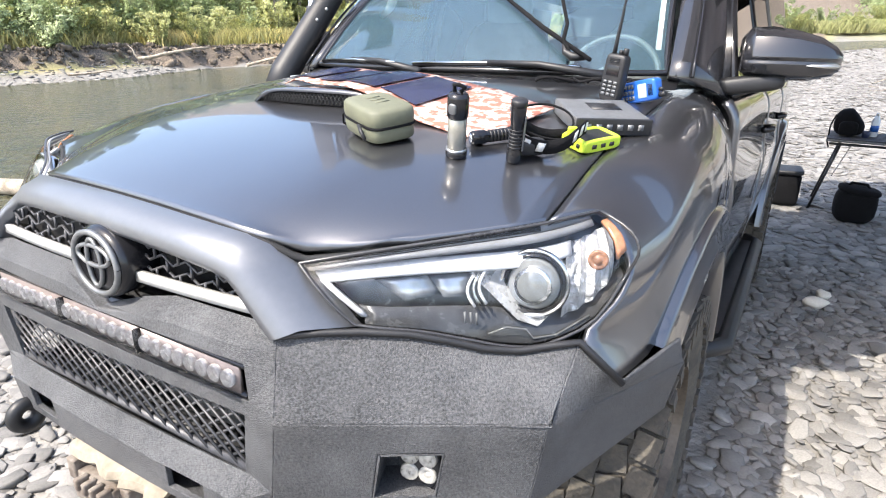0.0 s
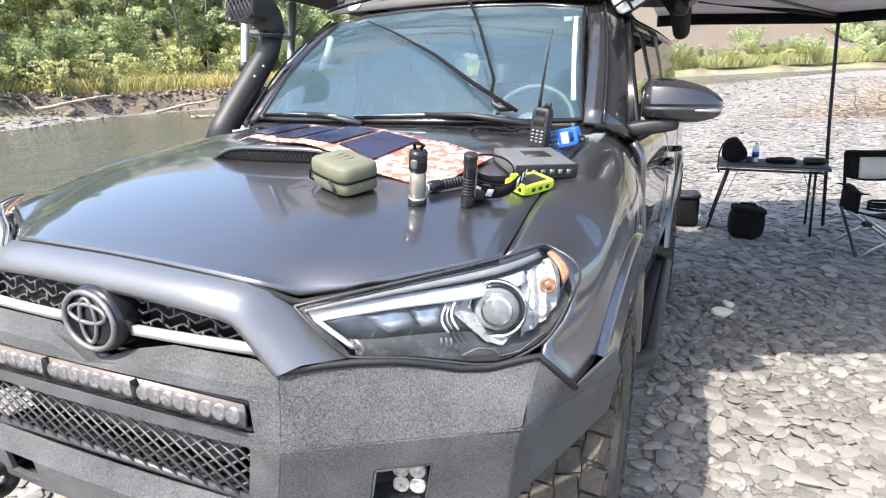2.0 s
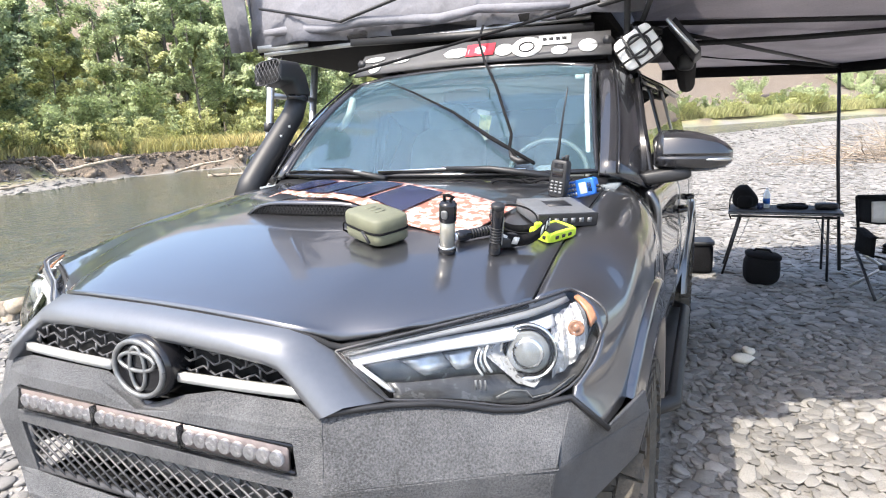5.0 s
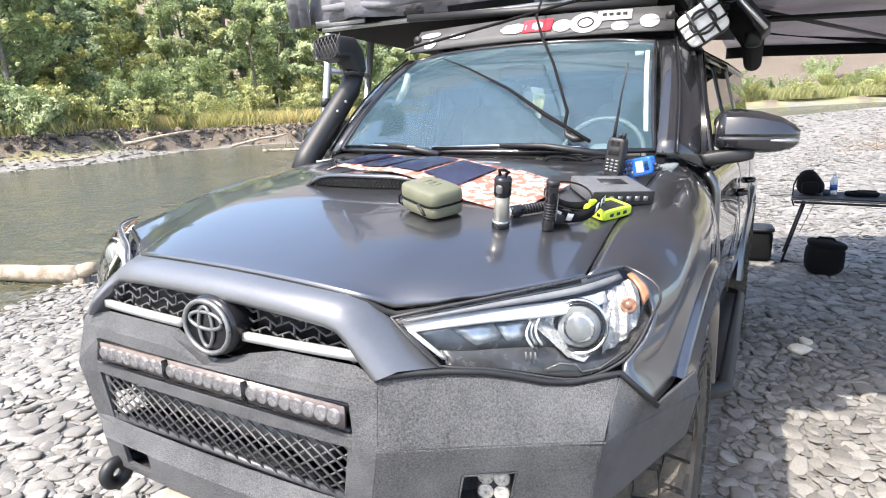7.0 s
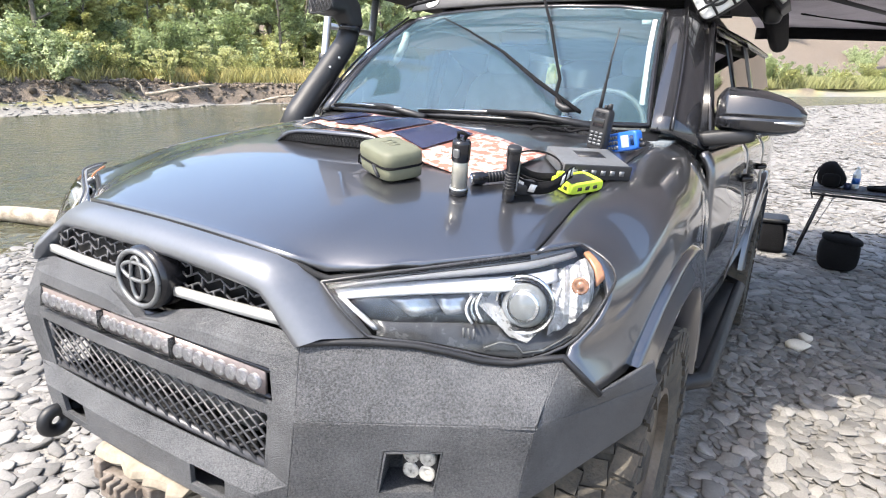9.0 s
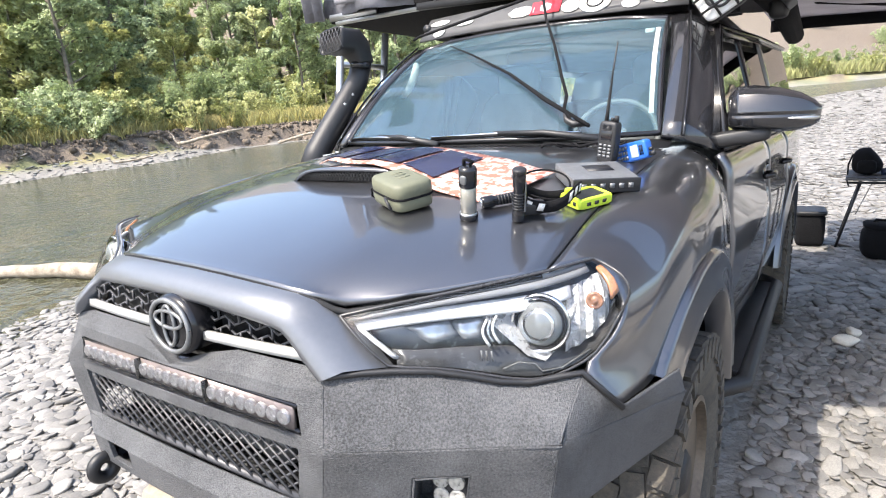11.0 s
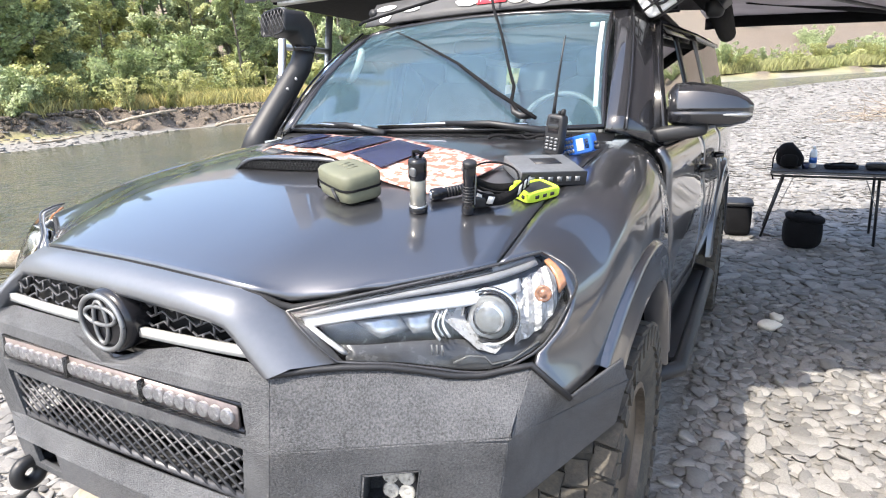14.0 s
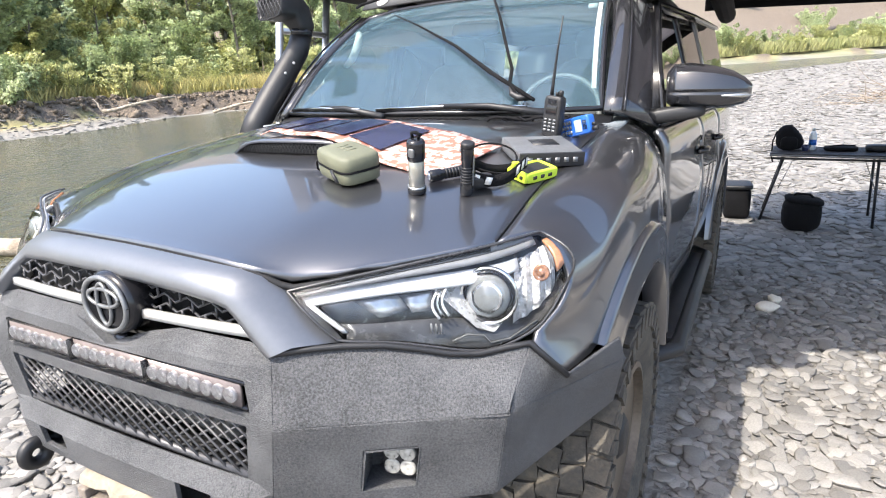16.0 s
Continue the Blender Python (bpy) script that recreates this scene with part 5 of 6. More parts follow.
part("rolled_cover", loc(tube([(-1.3 + 0.22 * k, 2.04 + 0.02 * math.sin(k * 1.7), 2.165 - 0.006 * k + 0.012 * math.sin(k * 2.3)) for k in range(9)], [0.018, 0.026, 0.022, 0.028, 0.022, 0.026, 0.02, 0.022, 0.014], 12), TO), CANVAS, tent)
part("hem_pole", loc(tube([(-1.32, 2.03, 2.30), (-0.75, 1.99, 2.16), (-0.1, 1.99, 2.30), (0.1, 2.0, 2.50)], 0.009, 6), TO), PLASTIC, tent)
part("gutter", loc(box((-0.08, 2.06, 2.03), (1.3, 0.03, 0.035), pose(0, 0, 0, 0, 2.5, 0).to_3x3()), TO), PLASTIC, tent)
part("stay_bar", loc(join(tube([(0.40, 2.05, 2.06), (0.72, 2.0, 2.10)], 0.012, 8), tube([(0.72, 2.02, 1.95), (0.72, 2.02, 2.6)], 0.014, 8), tube([(0.78, 2.05, 2.0), (0.86, 2.02, 2.2)], 0.012, 8)), TO), PLASTIC, tent)
strap_path = [(0.055, 2.01, 2.05), (0.075, 1.89, 1.955), (0.17, 1.70, 1.835), (0.285, 1.51, 1.705), (0.36, 1.39, 1.585), (0.40, 1.34, 1.51), (0.398, 1.32, 1.46), (0.425, 1.31, 1.425), (0.465, 1.31, 1.42)]
part("strap", loc(surf([[Vector(p) + Vector((d, -0.012, 0.008)) for p in strap_path] for d in (-0.006, 0.006)]), TO), BLACKC, tent, "dangling black strap with a hook", solid=0.003)
part("strap_hook", loc(tube([(0.40, 1.315, 1.455), (0.408, 1.305, 1.432), (0.435, 1.30, 1.418), (0.475, 1.305, 1.418)], [0.008, 0.011, 0.014, 0.011], 8), TO), PLASTIC, tent)

part("guy_cord", loc(tube([(0.62, 1.90, 2.075), (0.40, 1.865, 2.03), (-0.1, 1.85, 1.945), (-0.60, 1.865, 1.872), (-0.66, 1.91, 1.868)], 0.007, 6), TO), BLACKC, tent, "thin black cord across the deflector")

ladder = thing("ladder", CAR @ Matrix.Translation((-1.45, 2.15, 0)), "telescopic aluminium ladder leaning on the tent", "ladder")
for y in (1.92, 2.32):
    part("rail", loc(tube([(-1.44, y, 0.03), (-1.33, y, 0.8), (-1.17, y, 2.0)], [0.026, 0.024, 0.021], 12), Vector((-1.45, 2.15, 0))), SILVER, ladder)
    part("collar", loc(tube([(-1.225, y, 1.60), (-1.218, y, 1.65)], 0.03, 12), Vector((-1.45, 2.15, 0))), PLASTIC, ladder)
for k in range(6):
    z = 0.3 + 0.3 * k
    part("rung", loc(tube([(-1.435 + 0.133 * z, 1.92, z), (-1.435 + 0.133 * z, 2.32, z)], 0.017, 8), Vector((-1.45, 2.15, 0))), SILVER, ladder)

awn = thing("awning", CAR @ Matrix.Translation((0.9, 2.0, 2.0)), "dark grey fan awning spread beside the car on poles", "awning")
AO = Vector((0.9, 2.0, 2.0))
RIM_PTS = [Vector(p) for p in ((0.66, 1.20, 2.20), (1.9, 1.745, 2.22), (3.5, 2.49, 2.16), (4.1, 4.4, 2.16), (3.53, 5.95, 2.22), (2.335, 6.86, 2.27), (0.93, 6.27, 2.27), (0.60, 6.1, 2.25))]
HUB = Vector((0.62, 3.2, 2.24))
rings = []
for t in (0, 0.25, 0.5, 0.75, 1.0):
    row = []
    for k in range(len(RIM_PTS) - 1):
        for j in range(4):
            p = lerp(HUB, lerp(RIM_PTS[k], RIM_PTS[k + 1], j / 4), t)
            p.z -= 0.05 * math.sin(math.pi * j / 4) * math.sin(math.pi * t) + 0.0
            row.append(p)
    row.append(lerp(HUB, RIM_PTS[-1], t))
    rings.append(row)
part("awning_cloth", loc(surf(rings), AO), AWNING, awn, solid=0.003)
val = [rings[-1], [p + Vector((0, 0, -0.11)) for p in rings[-1]]]
part("valance", loc(surf(val), AO), BLACKC, awn, "black edge valance", solid=0.004)
for p in (RIM_PTS[3], RIM_PTS[5]):
    part("rib", loc(tube([HUB + Vector((0, 0, -0.03)), p + Vector((0, 0, -0.03))], 0.016, 8), AO), PLASTIC, awn)
part("cross_brace", loc(tube([(1.0, 5.03, 2.23), (2.335, 6.84, 2.23)], 0.022, 8), AO), BLACKC, awn)
part("band", loc(surf([[(0.96, 3.75, 2.16), (1.6, 3.84, 2.15), (2.4, 3.9, 2.15), (3.9, 4.2, 2.15)], [(0.96, 3.95, 2.155), (1.6, 4.04, 2.145), (2.4, 4.1, 2.145), (3.9, 4.4, 2.14)]]), AO), BLACKC, awn, solid=0.003)
case_pts = [(0.90, 2.15, 1.93), (0.93, 3.0, 1.93), (0.90, 4.4, 1.93)]
part("awning_case", loc(join(tube(case_pts, 0.062, 12)), AO), BLACKC, awn, "black awning housing")
part("arm_plate", loc(join(box((0.955, 2.2, 1.92), (0.04, 0.35, 0.17), pose(0, 0, 0, 0, -38, 0).to_3x3()), moved(blob((0.08, 0.10, 0.10), 0.6), Matrix.Translation((0.955, 2.35, 1.86)))), AO), PLASTIC, awn)
part("arm_edge", loc(tube([(0.885, 2.02, 1.995), (1.01, 2.02, 1.845)], 0.010, 6), AO), SILVER, awn)
pole_foot = (2.50, 6.90, -0.03)
part("pole", loc(tube([(2.335, 6.86, 2.24), (2.40, 6.88, 1.2), pole_foot], 0.018, 8), AO), PLASTIC, awn)
part("pole", loc(tube([(3.5, 2.49, 2.14), (3.55, 2.51, -0.02)], 0.017, 8), AO), PLASTIC, awn)

# thin rod lying on the windscreen
rod = thing("tent_rod", CAR @ Matrix.Translation((0.2, 1.5, 1.5)), "thin black rod lying against the windscreen", "rod")
part("shaft", loc(tube([(-0.37, 1.80, 1.80), (-0.15, 1.635, 1.725), (0.1, 1.49, 1.62), (0.3, 1.37, 1.51), (0.5, 1.275, 1.41)], [0.003, 0.0045, 0.006, 0.0085, 0.007], 8), Vector((0.2, 1.5, 1.5))), BLACKC, rod)


# ---- things lying on the hood ----
def on_hood(x, y, turn, lift=0.0):
    """A pose standing square on the hood."""
    e = 0.03
    n = Vector((-(hood_z(x + e, y) - hood_z(x - e, y)) / (2 * e), -(hood_z(x, y + e) - hood_z(x, y - e)) / (2 * e), 1)).normalized()
    ax = Vector((math.cos(radians(turn)), math.sin(radians(turn)), 0))
    ax = (ax - n * ax.dot(n)).normalized()
    m = Matrix((ax, n.cross(ax), n)).transposed().to_4x4()
    return CAR @ Matrix.Translation(Vector((x, y, hood_z(x, y) + 0.001)) + n * lift) @ m


case = thing("zip_case", on_hood(0.325, 0.455, -26), "small olive-green hard-shell zip case on the hood", "case")
part("lower_shell", moved(blob((0.152, 0.106, 0.046), 0.42), Matrix.Translation((0, 0, 0.026))), OLIVE, case)
part("lid", moved(blob((0.154, 0.108, 0.048), 0.42), Matrix.Translation((0, 0, 0.052))), OLIVE, case)
part("zip", moved(blob((0.156, 0.11, 0.009), 0.42), Matrix.Translation((0, 0, 0.038))), BLACKC, case, "dark zip")
part("zip_pull", tube([(0.03, -0.061, 0.041), (0.05, -0.066, 0.034), (0.06, -0.064, 0.02)], 0.004, 6), PLASTIC, case)
for x in (-0.02, 0.0, 0.02):
    part("lid_mark", moved(box((x, 0, 0.0765), (0.006, 0.03, 0.001)), Matrix.Identity(4)), OLIVE, case)
part("wrist_loop", tube([(-0.08, -0.03, 0.04), (-0.09, -0.04, 0.03), (-0.092, -0.04, 0.012), (-0.085, -0.03, 0.004)], 0.0025, 6), BLACKC, case)

lantern = thing("lantern_torch", on_hood(0.516, 0.445, 0), "standing torch with a clear lantern tube and black head", "torch")
part("tube", spin([(0.016, 0.012), (0.018, 0.014), (0.018, 0.078), (0.016, 0.08)], 24), FROST, lantern)
part("base_cap", spin([(0.019, 0.0), (0.021, 0.004), (0.021, 0.012), (0.018, 0.016)], 24), GLOSSB, lantern)
part("band", spin([(0.0205, 0.014), (0.0205, 0.018)], 24), SILVER, lantern)
part("head", spin([(0.018, 0.078), (0.0205, 0.082), (0.0205, 0.118), (0.018, 0.124), (0.006, 0.127)], 24), GLOSSB, lantern)
part("switch", moved(blob((0.016, 0.006, 0.02), 0.6), Matrix.Translation((0, -0.021, 0.10))), STEEL, lantern)
part("lanyard_knot", tube([(-0.008, 0, 0.125), (-0.012, 0.004, 0.137), (0.002, -0.004, 0.142), (0.012, 0.002, 0.136), (0.004, 0.004, 0.128)], 0.004, 6), BLACKC, lantern)

torch = thing("torch", on_hood(0.617, 0.49, 0), "black cylindrical torch standing on its tail", "torch", "black torches")
part("body", spin([(0.013, 0.0), (0.0145, 0.004), (0.0145, 0.02), (0.0125, 0.024), (0.0125, 0.08), (0.0145, 0.084), (0.0145, 0.118), (0.012, 0.122), (0.004, 0.122)], 24), GLOSSB, torch)
part("bezel", spin([(0.0155, 0.112), (0.0155, 0.122), (0.013, 0.124)], 24), PLASTIC, torch)
for k in range(6):
    part("ring", spin([(0.0135, 0.03 + 0.007 * k), (0.0138, 0.033 + 0.007 * k)], 24), PLASTIC, torch)
part("clip", box((0.016, 0, 0.06), (0.002, 0.006, 0.07)), STEEL, torch, bevel=0.0008)
part("switch", moved(blob((0.008, 0.008, 0.012), 0.8), Matrix.Translation((-0.013, -0.004, 0.105))), STEEL, torch)

lying = thing("torch", on_hood(0.55, 0.545, 52, 0.016), "black torch lying on its side", "torch", "black torches")
part("body", spin([(0.012, -0.055), (0.0145, -0.05), (0.0145, -0.025), (0.0115, -0.02), (0.0115, 0.04), (0.013, 0.045), (0.013, 0.06), (0.01, 0.062)], 20, "x"), GLOSSB, lying)
for k in range(7):
    part("ring", spin([(0.0125, -0.015 + 0.008 * k), (0.0128, -0.011 + 0.008 * k)], 20, "x"), PLASTIC, lying)
part("lens", spin([(0.011, -0.0556), (0.004, -0.057)], 20, "x"), CHROME, lying)

bank = thing("power_bank", on_hood(0.715, 0.65, 64) @ Matrix.Scale(0.86, 4), "lime-green and black rugged power bank", "power bank")
part("body", moved(blob((0.115, 0.075, 0.026), 0.3), Matrix.Translation((0, 0, 0.014))), PLASTIC, bank, bevel=0.0)
part("lime_edge", join(*[moved(blob((0.12, 0.012, 0.03), 0.4), Matrix.Translation((0, s * 0.034, 0.015))) for s in (-1, 1)], *[moved(blob((0.012, 0.08, 0.03), 0.4), Matrix.Translation((s * 0.054, 0, 0.015))) for s in (-1, 1)]), LIME, bank, "lime bumper")
for k in (-1, 0, 1):
    part("port", box((k * 0.028, -0.0405, 0.015), (0.013, 0.003, 0.009)), DARK, bank)
    part("port", box((-0.0605, k * 0.02, 0.015), (0.003, 0.01, 0.009)), DARK, bank)

lampband = thing("head_lamp", on_hood(0.655, 0.575, 40), "black head torch with a patterned elastic strap", "head torch")
loop = [Vector((0.072 * math.cos(a) * (1 + 0.15 * math.sin(2 * a)), 0.042 * math.sin(a), 0.034 + 0.016 * math.cos(2 * a + 0.5) - 0.006 * math.sin(a))) for a in [2 * math.pi * k / 36 for k in range(37)]]
part("strap", surf([[p + Vector((0, 0, e)) for p in loop] for e in (-0.014, 0.014)]), BLACKC, lampband, solid=0.002, offset=0)
for k in (20, 22, 24, 30, 32, 34):
    p, q = loop[k], loop[k + 1]
    out = (q - p).cross(Vector((0, 0, 1))).normalized() * 0.0022
    mark = [p + out + Vector((0, 0, -0.009)), q + out + Vector((0, 0, -0.009)), q + (q - p) * 0.4 + out + Vector((0, 0, 0.009)), p + (q - p) * 0.4 + out + Vector((0, 0, 0.009))]
    part("strap_print", flat_poly(mark), STICK, lampband, solid=0.001)
part("lamp_body", moved(blob((0.06, 0.035, 0.03), 0.5), Matrix.Translation((-0.045, -0.02, 0.018))), PLASTIC, lampband)
part("buckle", moved(blob((0.02, 0.012, 0.024), 0.4), Matrix.Translation((0.05, 0.014, 0.03))), LIME, lampband)
cable = thing("cable", on_hood(0.60, 0.60, 0), "thin black charging cable curling over the hood", "cable")
part("wire", tube([(0.02 + 0.06 * math.cos(a), 0.02 + 0.07 * math.sin(a) + 0.02 * a / 6, 0.03 + 0.02 * math.sin(a * 0.7)) for a in [0.2 * k for k in range(32)]], 0.0025, 6), BLACKC, cable)

box_m = on_hood(0.685, 0.80, 40)
deck = thing("mobile_radio", box_m, "flat grey metal radio unit lying on the hood", "radio")
part("case", box((0, 0, 0.02), (0.17, 0.15, 0.034)), STEEL, deck, bevel=0.003)
part("front_panel", box((0.0, -0.077, 0.02), (0.172, 0.008, 0.036)), PLASTIC, deck, "black front panel", bevel=0.002)
part("top_label", box((0.01, 0.015, 0.0375), (0.07, 0.05, 0.001)), PLASTIC, deck)
for k in range(6):
    part("knob", box((-0.06 + 0.024 * k, -0.082, 0.02), (0.012, 0.003, 0.012)), STEEL, deck)
part("side_socket", box((0.087, 0.0, 0.02), (0.004, 0.05, 0.014)), DARK, deck)


def handset(m, size, shell, label, antenna, lean_label="radio"):
    w, d, h = size
    ob = thing("handheld_radio", m, label, "handheld radio")
    part("body", moved(blob((w, d, h), 0.28, 20, 12), Matrix.Translation((0, 0, h / 2))), shell, ob)
    part("screen", box((0, -d / 2 - 0.0005, h * 0.66), (w * 0.62, 0.002, h * 0.22)), SCREEN if shell is BLUEP else GLOSSB, ob, bevel=0.0006)
    for i in range(4):
        for j in range(3):
            part("key", box((-w * 0.26 + w * 0.26 * j, -d / 2 - 0.0008, h * (0.42 - 0.085 * i)), (w * 0.18, 0.003, h * 0.055)), STEEL, ob)
    part("knob", spin([(0.007, h - 0.002), (0.007, h + 0.014), (0.005, h + 0.016)], 12), PLASTIC, ob).matrix_local = Matrix.Translation((w * 0.28, 0, 0))
    part("knob", spin([(0.005, h - 0.002), (0.005, h + 0.009), (0.003, h + 0.01)], 12), PLASTIC, ob).matrix_local = Matrix.Translation((w * 0.05, 0, 0))
    if antenna:
        part("antenna", tube([(-w * 0.28, 0, h - 0.004), (-w * 0.28, 0, h + 0.03), (-w * 0.27, 0, h + antenna * 0.6), (-w * 0.20, 0, h + antenna)], [0.006, 0.005, 0.003, 0.0022], 8), PLASTIC, ob)
    part("speaker", join(*[box((0, -d / 2 - 0.0006, h * (0.82 + 0.03 * k)), (w * 0.5, 0.002, h * 0.012)) for k in range(4)]), GLOSSB, ob)
    return ob


handset(on_hood(0.640, 1.03, -14) @ pose(0, 0, 0, -4, 0, 0), (0.056, 0.036, 0.118), PLASTIC, "black handheld radio standing with a long whip antenna", 0.215)
handset(on_hood(0.705, 1.07, -22) @ Matrix.Translation((0, 0, 0.03)) @ pose(0, 0, 0, 0, 68, 0) @ Matrix.Translation((0, 0, -0.06)), (0.056, 0.034, 0.115), BLUEP, "bright blue handheld radio lying on its side", 0.0)

panelob = thing("solar_panel", on_hood(0.15, 0.72, 0, 0.03), "folding solar panel with blue cells in orange camouflage cloth", "solar panel")


FRONT_U, FRONT_P = [0, 0.25, 0.55, 0.75, 1.0], [(-0.30, 0.80), (-0.08, 0.70), (0.20, 0.585), (0.36, 0.55), (0.525, 0.53)]
BACK_P = [(-0.20, 0.95), (0.0, 0.93), (0.22, 0.90), (0.40, 0.86), (0.58, 0.80)]
INTO = on_hood(0.15, 0.72, 0, 0.03).inverted() @ CAR


def sp(u, v, lift=0.0):
    """A point of the panel in its own frame: u along, v across."""
    f = Vector((float(np.interp(u, FRONT_U, [p[0] for p in FRONT_P])), float(np.interp(u, FRONT_U, [p[1] for p in FRONT_P])), 0))
    b = Vector((float(np.interp(u, FRONT_U, [p[0] for p in BACK_P])), float(np.interp(u, FRONT_U, [p[1] for p in BACK_P])), 0))
    p = lerp(f, b, v)
    over = max(0, 1 - max(0, (abs(p.x) - 0.22) / 0.14)) * max(0, 1 - max(0, (p.y - 0.62) / 0.42))
    p.z = hood_z(p.x, p.y) + 0.008 + 0.04 * over + 0.003 * math.sin(u * 19) + 0.025 * v * (1 - 0.6 * u) + lift
    return INTO @ p


part("cloth", surf([[sp(u / 24, v / 6) for u in range(25)] for v in range(7)]), ORANGE, panelob, "orange camouflage cloth", solid=0.003)
for k in range(4):
    u0 = 0.02 + 0.175 * k
    part("cell", surf([[sp(u0 + 0.146 * i / 4, v, 0.006) for i in range(5)] for v in (0.13, 0.35, 0.6, 0.85)]), CELL, panelob, "dark blue solar cell", solid=0.0015, smooth=False)
lead = thing("coiled_lead", CAR @ Matrix.Translation((0.50, 1.15, hood_z(0.50, 1.15))), "loose coil of dark cable below the windscreen", "cable")
part("wire", tube([(0.09 * math.cos(a * 1.1) + 0.01 * a - 0.05, 0.03 * math.sin(a * 1.3), 0.012 + 0.012 * abs(math.sin(a * 2.1))) for a in [0.25 * k for k in range(60)]], 0.004, 6), BLACKC, lead)


# ---- camp under the awning ----
def camp(x, y, turn=0.0):
    p = CAR @ Vector((x, y, 0))
    return Matrix.Translation((p.x, p.y, ground_at(p.x, p.y) + 0.015)) @ pose(0, 0, 0, 0, 0, turn)


DARKSLAT = mat("dark_table_slat", (0.045, 0.045, 0.05), 0.6, 0.2, var=0.2)
table = thing("folding_table", camp(1.86, 6.55, -3), "folding camp table with a dark slatted top and black legs", "table")
part("tabletop", box((0, 0, 0.70), (1.06, 0.52, 0.022)), STEEL, table, bevel=0.004)
for k in range(7):
    part("slat", box((0, -0.225 + 0.075 * k, 0.716), (1.05, 0.066, 0.01)), DARKSLAT, table)
part("apron", join(tube([(-0.50, -0.24, 0.668), (0.50, -0.24, 0.668)], 0.012, 8), tube([(-0.50, 0.24, 0.668), (0.50, 0.24, 0.668)], 0.012, 8)), PLASTIC, table)
for sx in (-1, 1):
    for sy in (-1, 1):
        part("leg", tube([(sx * 0.40, sy * 0.22, 0.68), (sx * 0.46 - (0.10 if sx < 0 else 0.03), sy * 0.27, 0.0)], 0.013, 8), PLASTIC, table)
    part("brace", tube([(sx * 0.42, -0.22, 0.35), (sx * 0.30, 0.0, 0.66)], 0.005, 6), STEEL, table)

TOP = camp(1.86, 6.55, -3) @ Matrix.Translation((0, 0, 0.722))
pack = thing("backpack", TOP @ Matrix.Translation((-0.37, 0, 0)), "small black backpack slumped on the table", "bag")
part("body", [*map(lambda g: g, [moved(([(x + 0.06 * (z - 0.1), y, z * (1 - 0.5 * max(0, x) / 0.13)) for x, y, z in moved(blob((0.26, 0.22, 0.26), 0.7), Matrix.Translation((0, 0, 0.13)))[0]], blob((0.26, 0.22, 0.26), 0.7)[1]), Matrix.Identity(4))])][0], BLACKC, pack)
part("pocket", moved(blob((0.16, 0.08, 0.14), 0.6), Matrix.Translation((0.0, -0.10, 0.08))), BLACKC, pack)
part("strap", tube([(-0.12, -0.05, 0.2), (-0.15, -0.08, 0.1), (-0.15, -0.08, -0.06), (-0.13, -0.08, -0.12)], 0.008, 6), BLACKC, pack)
bottle = thing("water_bottle", TOP @ Matrix.Translation((-0.16, 0.02, 0)), "clear plastic water bottle with a blue label", "bottle")
part("bottle_body", spin([(0.03, 0), (0.035, 0.01), (0.035, 0.15), (0.02, 0.19), (0.013, 0.2)], 18), mat("clear_plastic", (0.7, 0.75, 0.8), 0.15, var=0.05), bottle)
part("label_band", spin([(0.0358, 0.05), (0.0358, 0.11)], 18), BLUEP, bottle)
part("cap", spin([(0.015, 0.198), (0.015, 0.222), (0.012, 0.224)], 14), WHITEP, bottle)
pouch = thing("pouch", TOP @ Matrix.Translation((0.09, 0.02, 0)), "flat black gear pouch on the table", "pouch")
part("body", moved(blob((0.30, 0.18, 0.045), 0.5), Matrix.Translation((0, 0, 0.022))), BLACKC, pouch)
part("strap", tube([(-0.1, -0.06, 0.05), (0.0, -0.03, 0.06), (0.12, 0.02, 0.05)], 0.007, 6), BLACKC, pouch)
drone = thing("folded_gadget", TOP @ Matrix.Translation((0.40, 0, 0)), "small black gadget lying on the table", "gadget")
part("body", moved(blob((0.22, 0.12, 0.07), 0.5), Matrix.Translation((0, 0, 0.035))), PLASTIC, drone)
part("arm", tube([(0.08, 0, 0.06), (0.16, -0.02, 0.075)], 0.006, 6), PLASTIC, drone)
cup = thing("cup", TOP @ Matrix.Translation((-0.22, -0.06, 0)), "small dark blue cup beside the bottle", "cup")
part("body", spin([(0.03, 0), (0.035, 0.06), (0.032, 0.06), (0.028, 0.006)], 16), mat("navy_enamel", (0.02, 0.03, 0.08), 0.4), cup)

duffel = thing("duffel_bag", camp(1.64, 5.95, 5), "black soft-sided bag on the gravel", "bag")
part("body", moved(blob((0.34, 0.26, 0.33), 0.6), Matrix.Translation((0, 0, 0.155))), BLACKC, duffel)
part("flap", moved(blob((0.34, 0.26, 0.07), 0.6), Matrix.Translation((0.01, 0, 0.295)) @ pose(0, 0, 0, 0, 7, 0)), BLACKC, duffel)
part("handle", tube([(-0.1, 0, 0.31), (-0.06, 0, 0.36), (0.06, 0, 0.35), (0.1, 0, 0.30)], 0.012, 8), BLACKC, duffel)
crate = thing("gear_box", camp(1.05, 6.4, 8), "black plastic gear box on the gravel", "box")
part("body", moved(blob((0.26, 0.30, 0.34), 0.3), Matrix.Translation((0, 0, 0.17))), BLACKC, crate)
part("lid", moved(blob((0.28, 0.32, 0.05), 0.3), Matrix.Translation((0, 0, 0.35))), PLASTIC, crate)

chair = thing("camp_chair", camp(2.74, 5.75, 12), "folding camp chair with grey mesh back and crossed legs", "chair")
